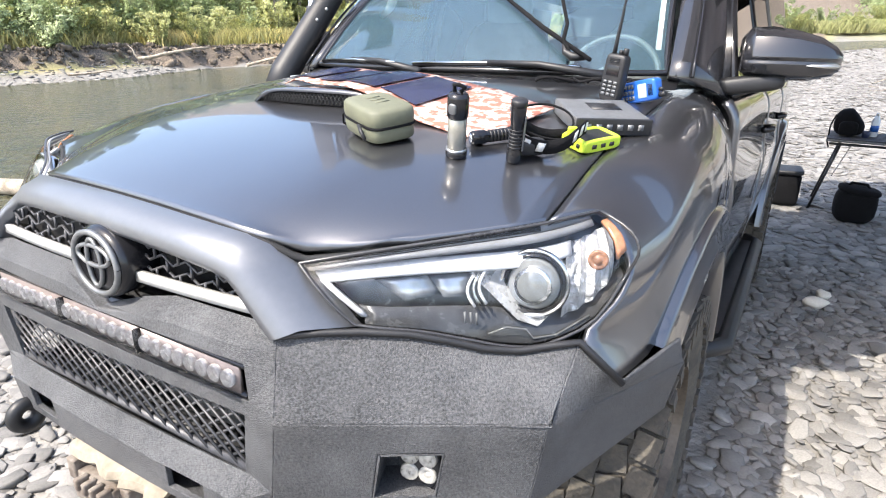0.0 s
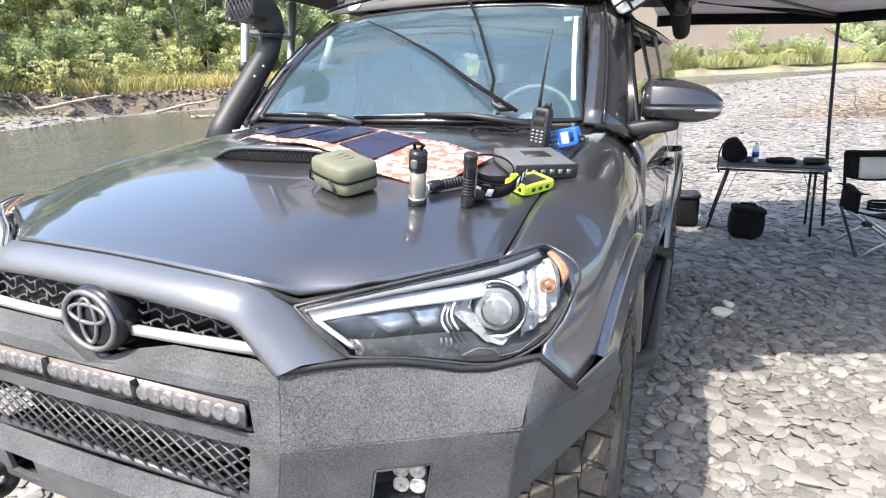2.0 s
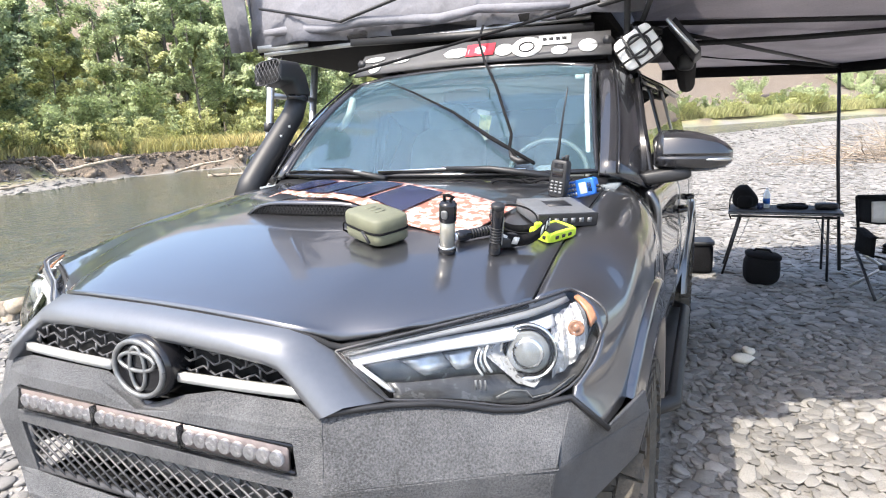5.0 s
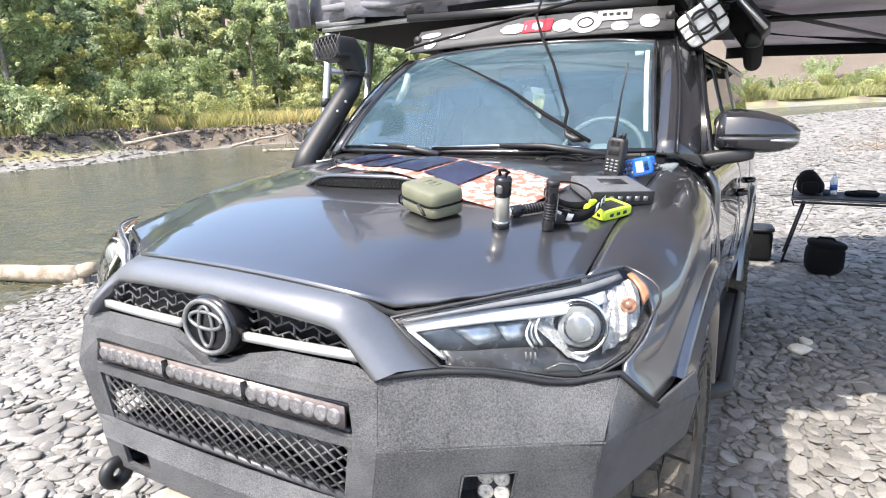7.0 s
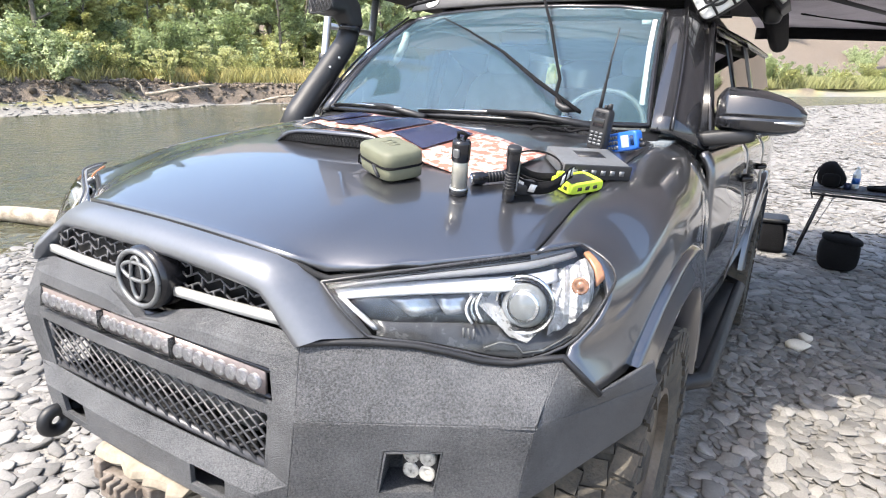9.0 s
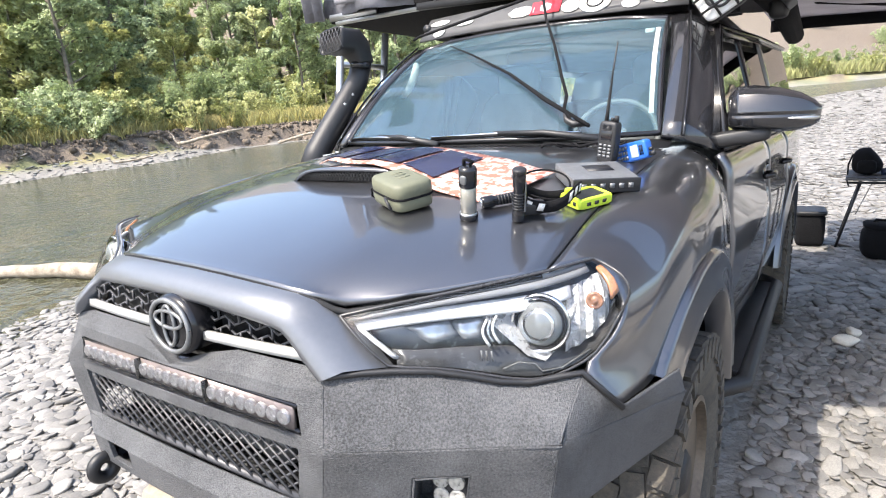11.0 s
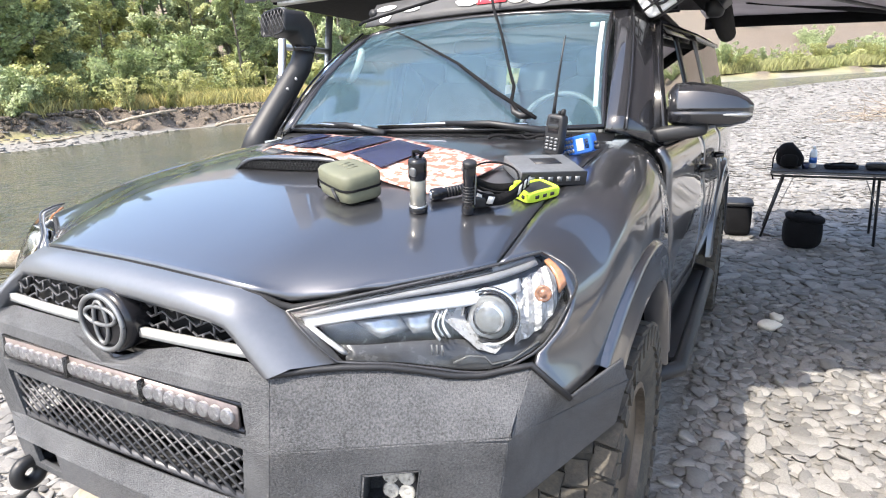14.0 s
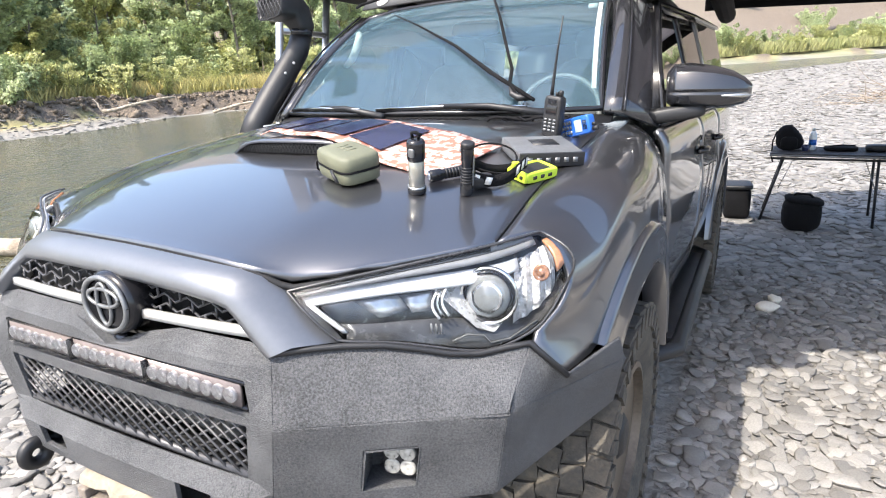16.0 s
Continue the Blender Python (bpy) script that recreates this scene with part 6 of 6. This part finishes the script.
def chair_back(x0, x1, v0, v1, push=0.0, n=10):
    def at_back(u, v):
        hollow = 1 - u * u
        return (0.27 * u, 0.20 + 0.10 * v + 0.06 * hollow - push, 0.50 + 0.38 * v - 0.10 * hollow * max(0.0, 0.9 - v))
    return surf([[at_back(x0 + (x1 - x0) * k / n * (1 - 0.12 * (1 - j / 4)), v0 + (v1 - v0) * j / 4) for k in range(n + 1)] for j in range(5)])


part("backrest", chair_back(-1, 1, 0.42, 1.0), BLACKC, chair, solid=0.006)
part("mesh_panel", chair_back(-0.50, 0.50, 0.46, 0.88, 0.008), mat("grey_mesh_cloth", (0.50, 0.47, 0.43), 0.8, var=0.12), chair, "pale see-through mesh panel", solid=0.003)
part("back_binding", join(*[tube([(s * 0.265, 0.22, 0.56), (s * 0.272, 0.26, 0.72), (s * 0.275, 0.30, 0.89)], 0.014, 8) for s in (-1, 1)], tube([(-0.27, 0.30, 0.885), (0, 0.35, 0.875), (0.27, 0.30, 0.885)], 0.022, 8)), BLACKC, chair)
part("seat", surf([[(-0.26 + 0.52 * k / 8, -0.22 + 0.42 * v, 0.42 - 0.06 * math.sin(math.pi * k / 8) - 0.05 * v) for k in range(9)] for v in (0, 0.33, 0.66, 1.0)]), BLACKC, chair, solid=0.012)
for s in (-1, 1):
    part("armrest", surf([[(s * (0.30 + d), -0.24 + 0.46 * k / 6, 0.60 - 0.02 * math.sin(k)) for k in range(7)] for d in (-0.04, 0.04)]), BLACKC, chair, solid=0.012)
    part("side_cloth", surf([[(s * 0.31, -0.20 + 0.36 * k / 5, z) for k in range(6)] for z in (0.40, 0.59)]), BLACKC, chair, solid=0.006)
    for t in (-1, 1):
        part("leg", tube([(s * 0.28, t * 0.25, 0.40), (-s * 0.28, t * 0.26, 0.0)], 0.014, 8), SILVER, chair)
    part("side_leg", tube([(s * 0.28, -0.25, 0.02), (s * 0.28, 0.22, 0.40)], 0.013, 8), PLASTIC, chair)
    part("hub", moved(blob((0.09, 0.07, 0.06), 0.5), Matrix.Translation((s * 0.0, s * 0.25, 0.20))), PLASTIC, chair)
pile = thing("coiled_rope", camp(2.74, 5.75, 12) @ Matrix.Translation((0, -0.02, 0.38)), "dark coiled strap lying on the chair seat", "rope")
part("coil", tube([(0.15 * math.cos(a) + 0.01 * math.sin(3 * a), 0.12 * math.sin(a), 0.02 + 0.0045 * a) for a in [0.3 * k for k in range(60)]], 0.012, 6), BLACKC, pile)


# ---- driftwood ----
def branch(rng, p, d, length, r0, r1, bend=0.2, n=6):
    pts, rad = [Vector(p)], [r0]
    d = Vector(d).normalized()
    for k in range(n):
        d = (d + Vector((rng.uniform(-bend, bend), rng.uniform(-bend, bend), rng.uniform(-bend, bend)))).normalized()
        pts.append(pts[-1] + d * length / n)
        rad.append(r0 + (r1 - r0) * (k + 1) / n)
    return pts, rad


def driftwood(x, y, z, heading, length, r, label, forks=3, seed=1, root=False):
    rng = random.Random(seed)
    ob = thing("driftwood", Matrix.Translation((x, y, z)), label, "driftwood", "driftwood on the banks")
    pts, rad = branch(rng, (0, 0, 0), heading, length, r, r * 0.55, 0.12, 9)
    part("trunk", tube(pts, rad, 10), WOOD, ob)
    for k in range(forks):
        i = rng.randint(0, 3) if k < 2 else rng.randint(4, 8)
        q, rr = branch(rng, pts[i], (rng.uniform(-1, 1), rng.uniform(-1, 1), rng.uniform(0.1, 0.9)), length * rng.uniform(0.12, 0.25), r * 0.6, r * 0.12, 0.35)
        part("limb", tube(q, rr, 8), WOOD, ob)
    if root:
        for d, ln, r0, r1 in (((0.9, 0.1, 0.42), 0.42, 0.95, 0.45), ((0.9, -0.5, -0.12), 0.34, 0.9, 0.3), ((0.5, 0.9, 0.1), 0.22, 0.5, 0.2), ((0.7, -0.2, -0.5), 0.26, 0.7, 0.2)):
            q, rr = branch(rng, (-0.12, 0, 0), d, ln, r * r0, r * r1, 0.22, 6)
            part("root", tube(q, rr, 9), WOOD, ob)
    return ob


driftwood(-5.95, 3.0, -0.33, (-1, -0.22, 0.03), 2.8, 0.12, "bleached drift log with a broken root end at the water's edge", 0, 4, True)
driftwood(-19.0, 12.2, 0.50, (1, 1.35, -0.02), 2.4, 0.07, "pale log caught on the cut bank", 1, 5)
driftwood(-20.3, 10.4, 0.05, (0.5, 1, 0), 1.5, 0.05, "grey log lying on the far beach", 0, 6)
driftwood(-17.0, 15.2, 0.15, (1.0, 0.9, 0.5), 2.2, 0.06, "pale branch leaning out of the bank", 2, 8)
driftwood(-16.4, 16.2, -0.1, (1.0, 0.7, 0.12), 2.6, 0.07, "bleached branch half in the water", 3, 9)

rng = random.Random(11)
sticks = []
for k in range(620):
    c = Vector((rng.gauss(6.9, 1.5), rng.gauss(20.6, 0.9), 0))
    c.z = ground_at(c.x, c.y) + abs(rng.gauss(0, 0.3)) * max(0.1, 1 - ((c.x - 6.6) / 3.2) ** 2)
    q, rr = branch(rng, c, (rng.uniform(-1, 1), rng.uniform(-0.5, 0.5), rng.uniform(-0.15, 0.3)), rng.uniform(0.5, 1.5), rng.uniform(0.006, 0.018), 0.003, 0.25, 4)
    q = [Vector((p.x, p.y, max(p.z, ground_at(p.x, p.y) + 0.01))) for p in q]
    sticks.append(tube(q, rr, 5))
brush = part("brushwood", join(*sticks), TWIG)
tagged(brush, "tangled heap of dry brushwood on the gravel", "brushwood", kind="stuff")


# ---- trees and bushes ----
def leaves(rng, centres, count, size, squash=0.8):
    """Small bent leaf clumps round the centres (x, y, z, radius)."""
    n = count
    c = np.array([centres[rng.randrange(len(centres))] for _ in range(n)])
    d = np.random.normal(size=(n, 3))
    d /= np.linalg.norm(d, axis=1)[:, None]
    r = c[:, 3:4] * (0.45 + 0.6 * np.random.rand(n, 1))
    pos = c[:, :3] + d * r * np.array([1, 1, squash])
    nrm = d * 0.3 + np.random.normal(size=(n, 3)) * 0.4 + np.array([0.15, -0.6, 0.75])
    nrm /= np.linalg.norm(nrm, axis=1)[:, None]
    a = np.cross(nrm, np.random.normal(size=(n, 3)))
    a /= np.linalg.norm(a, axis=1)[:, None]
    b = np.cross(nrm, a)
    s = size * (0.6 + 0.8 * np.random.rand(n, 1))
    q = np.stack([pos - a * s, pos + b * s * 0.55 - nrm * s * 0.15, pos + a * s, pos - b * s * 0.55 - nrm * s * 0.15], 1)
    return q.reshape(-1, 3).tolist(), [(4 * k, 4 * k + 1, 4 * k + 2, 4 * k + 3) for k in range(n)]


def make_tree(seed, h, spread, leaf, label, count, size, conifer=False):
    rng = random.Random(seed)
    np.random.seed(seed)
    ob = thing("tree", Matrix.Translation((-40, 20, -30)), label, "tree", "trees on the far bank")
    pts, rad = branch(rng, (0, 0, 0), (0, 0, 1), h * 0.92, h * 0.016, h * 0.003, 0.07, 9)
    wood = tube(pts, rad, 8)
    cl = []
    limbs = []
    if conifer:
        for k in range(46):
            t = 0.12 + 0.88 * k / 46
            p = pts[min(int(t * 9), 8)].lerp(pts[min(int(t * 9) + 1, 9)], t * 9 % 1)
            a = rng.uniform(0, 6.28)
            r = spread * (1.02 - t) * rng.uniform(0.6, 1.0)
            q = p + Vector((math.cos(a) * r, math.sin(a) * r, -0.25 * r))
            limbs.append(tube([p, q], [0.03, 0.01], 4))
            for s in (0.35, 0.7, 1.0):
                m = p.lerp(q, s)
                cl.append((m.x, m.y, m.z, 0.22 + 0.22 * (1 - t)))
    else:
        for k in range(16):
            t = 0.25 + 0.72 * k / 16
            i = min(int(t * 9), 8)
            p = pts[i].lerp(pts[i + 1], t * 9 % 1)
            a = rng.uniform(0, 6.28)
            q, rr = branch(rng, p, (math.cos(a), math.sin(a), rng.uniform(0.3, 0.9)), spread * (1.15 - 0.75 * t) * rng.uniform(0.7, 1.1), h * 0.006, h * 0.0015, 0.25, 5)
            limbs.append(tube(q, rr, 5))
            for j, m in enumerate(q[2:]):
                cl.append((m.x, m.y, m.z, h * rng.uniform(0.03, 0.06)))
        cl.append((pts[-1].x, pts[-1].y, pts[-1].z, h * 0.06))
    part("trunk", join(wood, *limbs), BARK, ob)
    part("crown", leaves(rng, cl, count, size), leaf, ob, smooth=False)
    return ob


def make_bush(seed, h, leaf, label, count, size):
    rng = random.Random(seed)
    np.random.seed(seed)
    ob = thing("bush", Matrix.Translation((-40, 20, -30)), label, "bush", "bushes on the banks")
    cl, stems = [], []
    for k in range(14):
        a = rng.uniform(0, 6.28)
        q, rr = branch(rng, (0.15 * math.cos(a), 0.15 * math.sin(a), 0), (0.5 * math.cos(a), 0.5 * math.sin(a), rng.uniform(0.5, 1.2)), h * rng.uniform(0.6, 1.05), 0.02, 0.005, 0.2, 5)
        stems.append(tube(q, rr, 4))
        for m in q[1:]:
            cl.append((m.x, m.y, m.z, h * rng.uniform(0.07, 0.15)))
    part("stem", join(*stems), BARK, ob)
    part("crown", leaves(rng, cl, count, size), leaf, ob, smooth=False)
    return ob


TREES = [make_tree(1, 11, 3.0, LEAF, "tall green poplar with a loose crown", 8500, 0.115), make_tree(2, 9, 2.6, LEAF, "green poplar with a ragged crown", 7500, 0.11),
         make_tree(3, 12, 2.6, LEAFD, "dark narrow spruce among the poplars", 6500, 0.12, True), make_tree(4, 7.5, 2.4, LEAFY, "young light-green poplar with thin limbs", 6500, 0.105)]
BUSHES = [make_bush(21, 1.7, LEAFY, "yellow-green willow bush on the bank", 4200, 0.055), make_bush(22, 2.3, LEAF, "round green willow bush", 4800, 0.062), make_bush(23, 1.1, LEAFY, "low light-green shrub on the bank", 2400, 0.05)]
rng = random.Random(5)


def plant(ob, x, y, s):
    m = Matrix.Translation((x, y, ground_at(x, y) - 0.05)) @ pose(0, 0, 0, 0, 0, rng.uniform(0, 360)) @ Matrix.Scale(s, 4)
    made = copy_thing(ob, m)
    made.matrix_basis = m
    return made


def shore(y, d):
    return float(np.interp(y, FAR_Y, FAR_X)) - d


for k in range(170):
    y = rng.uniform(-10, 66)
    d = 8 + 40 * rng.random() ** 1.1
    kind = rng.choices((0, 1, 2, 3), (5, 4, 1.5, 4))[0]
    if d < 11 and kind == 2:
        kind = 3
    plant(TREES[kind], shore(y, d), y, rng.uniform(0.8, 1.2) + 0.012 * (d - 8))
for k in range(130):
    y = rng.uniform(0, 50)
    d = 4.2 + abs(rng.gauss(0, 3.4))
    plant(BUSHES[rng.choices((0, 1, 2), (4, 2, 4))[0]], shore(y, d), y, rng.uniform(0.75, 1.45))
for k in range(50):
    y = rng.uniform(-8, 50)
    plant(TREES[rng.choices((0, 1, 2), (3, 2, 2))[0]], shore(y, rng.uniform(46, 66)), y, rng.uniform(1.4, 1.9))
for k in range(70):
    y = rng.uniform(0, 52)
    plant(BUSHES[rng.choices((0, 1), (2, 3))[0]], shore(y, rng.uniform(10, 24)), y, rng.uniform(1.3, 2.3))
for y, d, k, s in ((13.2, 3.6, 1, 1.0), (9.4, 4.2, 1, 1.25), (16.4, 4.0, 0, 1.1), (18.2, 2.2, 0, 1.0), (11.4, 4.6, 0, 1.1), (20.5, 2.0, 2, 1.3)):
    plant(BUSHES[k], shore(y, d), y, s)
for k in range(80):
    x = rng.uniform(-4, 50)
    y = float(np.interp(x, FAR_X[5:], FAR_Y[5:])) + rng.uniform(5, 16)
    plant(BUSHES[rng.choices((0, 1, 2), (4, 3, 3))[0]], x, y, rng.uniform(0.8, 1.7))
for k in range(36):
    x = rng.uniform(-6, 60)
    y = float(np.interp(x, FAR_X[5:], FAR_Y[5:])) + rng.uniform(22, 60)
    plant(BUSHES[1], x, y, rng.uniform(1.0, 2.0))
for ob in TREES + BUSHES:
    for o in (*ob.children_recursive, ob):
        bpy.data.objects.remove(o)


def blades(n, place, height, width):
    """Upright grass blades, each a bent strip."""
    xs, ys = place(n)
    z = land(xs, ys)
    a = np.random.rand(n) * 6.283
    h = height * (0.5 + np.random.rand(n))
    w = width * (0.6 + 0.8 * np.random.rand(n))
    lean = np.random.normal(size=(2, n)) * h * 0.28
    ca, sa = np.cos(a) * w, np.sin(a) * w
    q = np.stack([np.stack([xs - ca, ys - sa, z - 0.03], 1), np.stack([xs + ca, ys + sa, z - 0.03], 1), np.stack([xs + lean[0] * 0.4, ys + lean[1] * 0.4, z + h * 0.6], 1), np.stack([xs + lean[0], ys + lean[1], z + h], 1)], 1)
    return q.reshape(-1, 3).tolist(), [f for k in range(n) for f in ((4 * k, 4 * k + 1, 4 * k + 2), (4 * k + 1, 4 * k + 3, 4 * k + 2))]


np.random.seed(8)


def left_bank(n):
    ys = np.random.uniform(-4, 48, n)
    d = 3.2 + np.abs(np.random.normal(size=n)) * 5
    d = np.where(ys > 18, d - 1.6, d)
    return np.interp(ys, FAR_Y, FAR_X) - d, ys


def right_bank(n):
    xs = np.random.uniform(-8, 60, n)
    return xs, np.interp(xs, FAR_X[5:], FAR_Y[5:]) + 4.5 + np.abs(np.random.normal(size=n)) * 8


def bar_tufts(n):
    cx = np.random.choice([8.3, 9.2, 7.6, 10.5], n)
    return cx + np.random.normal(size=n) * 0.7, 17.5 + np.random.normal(size=n) * 0.9


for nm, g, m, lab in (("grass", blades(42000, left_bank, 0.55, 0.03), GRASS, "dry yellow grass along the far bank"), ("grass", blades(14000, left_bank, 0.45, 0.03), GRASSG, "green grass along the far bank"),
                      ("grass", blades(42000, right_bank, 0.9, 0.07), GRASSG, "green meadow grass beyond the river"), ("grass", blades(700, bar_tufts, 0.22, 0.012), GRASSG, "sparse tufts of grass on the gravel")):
    ob = new(nm, bpy.data.meshes.new(nm))
    ob.data.from_pydata(*([g[0], [], g[1]]))
    ob.data.materials.append(m)
    tagged(ob, lab, "grass", kind="stuff")


# ---- stones ----
SEG = 8


def stone_template(seed):
    r = random.Random(seed)
    rows = []
    wob = [r.uniform(0.62, 1.15) for _ in range(SEG)]
    for z, s in ((-0.6, 0.80), (0.38, 1.0), (0.74, 0.84)):
        rows.append([(s * wob[k] * math.cos(2 * math.pi * k / SEG), s * wob[k] * math.sin(2 * math.pi * k / SEG), z + r.uniform(-0.08, 0.08)) for k in range(SEG)])
    v, f = surf(rows, closed=True)
    v = v + [(0, 0, -0.8), (r.uniform(-0.2, 0.2), r.uniform(-0.2, 0.2), 0.86)]
    for k in range(SEG):
        j = (k + 1) % SEG
        f.append((k, 2 * SEG + SEG, j))
        f.append((2 * SEG + k, 2 * SEG + j, 2 * SEG + SEG + 1))
    return v, f


TEMPLATES = [stone_template(k) for k in range(8)]


def scatter(x0, x1, y0, y1, step, size, seed, keep, flat=1.0):
    """Stones on a jittered lattice: rows of x, y, length, breadth, height, turn, tilts, template."""
    rs = np.random.RandomState(seed)
    gx_, gy_ = np.meshgrid(np.arange(x0, x1, step), np.arange(y0, y1, step * 0.8))
    n = gx_.size
    x = gx_.ravel() + rs.uniform(-0.5, 0.5, n) * step
    y = gy_.ravel() + rs.uniform(-0.5, 0.5, n) * step
    ln = size * np.minimum(np.exp(rs.normal(0, 0.38, n)), 1.9)
    br = ln * rs.uniform(0.55, 0.95, n)
    ht = ln * rs.uniform(0.14, 0.32, n) * flat
    out = np.stack([x, y, ln, br, ht, rs.uniform(0, 6.283, n), rs.normal(0, 0.17, n) * flat, rs.normal(0, 0.17, n) * flat, rs.randint(0, 8, n)], 1)
    return out[keep(x, y)]


def stone_matrix(s):
    x, y, ln, br, ht, a, tx, ty = s[:8]
    z = ground_at(x, y)
    return Matrix.Translation((x, y, z + ht * 0.35)) @ Euler((tx, ty, a)).to_matrix().to_4x4() @ Matrix.Diagonal((ln, br, ht, 1))


def stone_field(rows, name, label, material=None):
    verts, faces, k = [], [], 0
    z = land(rows[:, 0], rows[:, 1])
    for s, zz in zip(rows, z):
        v, f = TEMPLATES[int(s[8])]
        a = np.array(v) * s[2:5]
        r = np.array(Euler((s[6], s[7], s[5])).to_matrix())
        a = a @ r.T + np.array([s[0], s[1], zz + s[4] * 0.35])
        verts.append(a)
        faces += [tuple(i + k for i in q) for q in f]
        k += len(v)
    me = bpy.data.meshes.new(name)
    me.from_pydata(np.concatenate(verts).tolist(), [], faces)
    me.polygons.foreach_set("use_smooth", [True] * len(me.polygons))
    me.materials.append(material or STONE)
    return tagged(new(name, me), label, "stones" if material is None else "soil", kind="stuff")


def clear_of_car(x, y):
    return ~((np.abs(x) < 0.86) & (y > 0.5) & (y < 4.6))


near = scatter(1.0, 2.7, 0.5, 4.4, 0.044, 0.034, 1, lambda x, y: y > -9)
order = np.argsort(np.hypot(near[:, 0] - 1.6, near[:, 1] - 1.9))
singles, rest = near[order[:300]], near[order[300:]]
stone_field(rest, "cobbles", "grey rounded cobbles packed beside the car")
stone_field(scatter(2.65, 6.5, 0.5, 5.0, 0.054, 0.040, 2, lambda x, y: y > -9, 0.9), "cobbles", "grey rounded cobbles of the gravel bar")
stone_field(scatter(-0.9, 8.0, 4.35, 9.5, 0.088, 0.054, 3, clear_of_car, 0.7), "cobbles", "grey cobbles round the camp table")
stone_field(scatter(-6.4, 1.05, -1.6, 0.55, 0.054, 0.039, 4, lambda x, y: x > np.interp(y, NEAR_Y, NEAR_X) - 0.4), "cobbles", "pale cobbles before the car")
stone_field(scatter(-6.8, -0.85, 0.5, 6.0, 0.066, 0.043, 5, lambda x, y: x > np.interp(y, NEAR_Y, NEAR_X) - 0.5), "cobbles", "pale cobbles sloping to the river")
stone_field(scatter(1.0, 7.0, -4.0, 0.5, 0.085, 0.046, 12, lambda x, y: y > -9), "cobbles", "grey cobbles of the gravel bar before the car")
stone_field(scatter(-5.5, 1.05, -4.0, -1.6, 0.085, 0.046, 13, lambda x, y: x > np.interp(y, NEAR_Y, NEAR_X) - 0.4), "cobbles", "pale cobbles near the water's edge")
stone_field(scatter(6.5, 12.0, 0.0, 9.5, 0.13, 0.06, 14, lambda x, y: (x > 8) | (y < 4.4)), "cobbles", "sunlit cobbles beyond the awning")
stone_field(scatter(-5, 14.0, 9.5, 24.0, 0.13, 0.072, 6, lambda x, y: x > np.interp(y, NEAR_Y, NEAR_X), 0.5), "cobbles", "sunlit cobbles of the open gravel bar")
stone_field(scatter(0, 26.0, 24.0, 48.0, 0.36, 0.10, 9, lambda x, y: (x > np.interp(y, NEAR_Y, NEAR_X)) & (x < 6 + y * 0.4), 0.5), "cobbles", "far pale cobbles of the gravel bar")
stone_field(scatter(-30, -17, 2.0, 20.0, 0.3, 0.09, 7, lambda x, y: (np.interp(y, FAR_Y, FAR_X) - x > -0.2) & (np.interp(y, FAR_Y, FAR_X) - x < 2.6)), "cobbles", "grey stones on the far beach")

SOIL = mat("dark_bank_soil", (0.07, 0.055, 0.04), 0.9, scale=8, color2=(0.20, 0.16, 0.12), rand="island", spread=0.5, bump=0.5, bscale=30)
rs = np.random.RandomState(31)
cy_ = rs.uniform(-3, 42, 4200)
cx_ = np.interp(cy_, FAR_Y, FAR_X) - np.interp(cy_, [-60, 16, 19, 50], [2.6, 2.4, 0.5, 0.5]) - rs.uniform(-0.1, 1.1, 4200)
cl_ = 0.036 * np.exp(rs.normal(0, 0.6, 4200))
stone_field(np.stack([cx_, cy_, cl_ * 1.5, cl_, cl_ * 0.9, rs.uniform(0, 6.28, 4200), rs.normal(0, 0.5, 4200), rs.normal(0, 0.5, 4200), rs.randint(0, 8, 4200)], 1), "soil_clods", "dark crumbling soil of the cut bank", SOIL)

# two stones coloured pale in place of sun leaking into the shadow
for k, (x, y, ln, z) in enumerate(((1.34, 3.42, 0.055, 0.06), (1.39, 3.60, 0.045, 0.06))):
    p = CAR @ Vector((x, y, 0))
    st = part("pale_rock", TEMPLATES[k], SUNFLECK)
    st.matrix_world = Matrix.Translation((p.x, p.y, ground_at(p.x, p.y) + 0.03)) @ Euler((0.2, 0.1, k + 0.4)).to_matrix().to_4x4() @ Matrix.Diagonal((ln * 1.5, ln, ln * 0.6, 1))
    tagged(st, "stone painted pale for a fleck of sun among grey cobbles", "stone")

STONE_MESHES = []
for k, (v, f) in enumerate(TEMPLATES):
    me = bpy.data.meshes.new("cobble")
    me.from_pydata(v, [], f)
    me.polygons.foreach_set("use_smooth", [True] * len(me.polygons))
    me.materials.append(STONEO)
    STONE_MESHES.append(me)
for s in singles:
    ob = new("cobble", STONE_MESHES[int(s[8])])
    ob.parent = ground
    ob.matrix_world = stone_matrix(s)
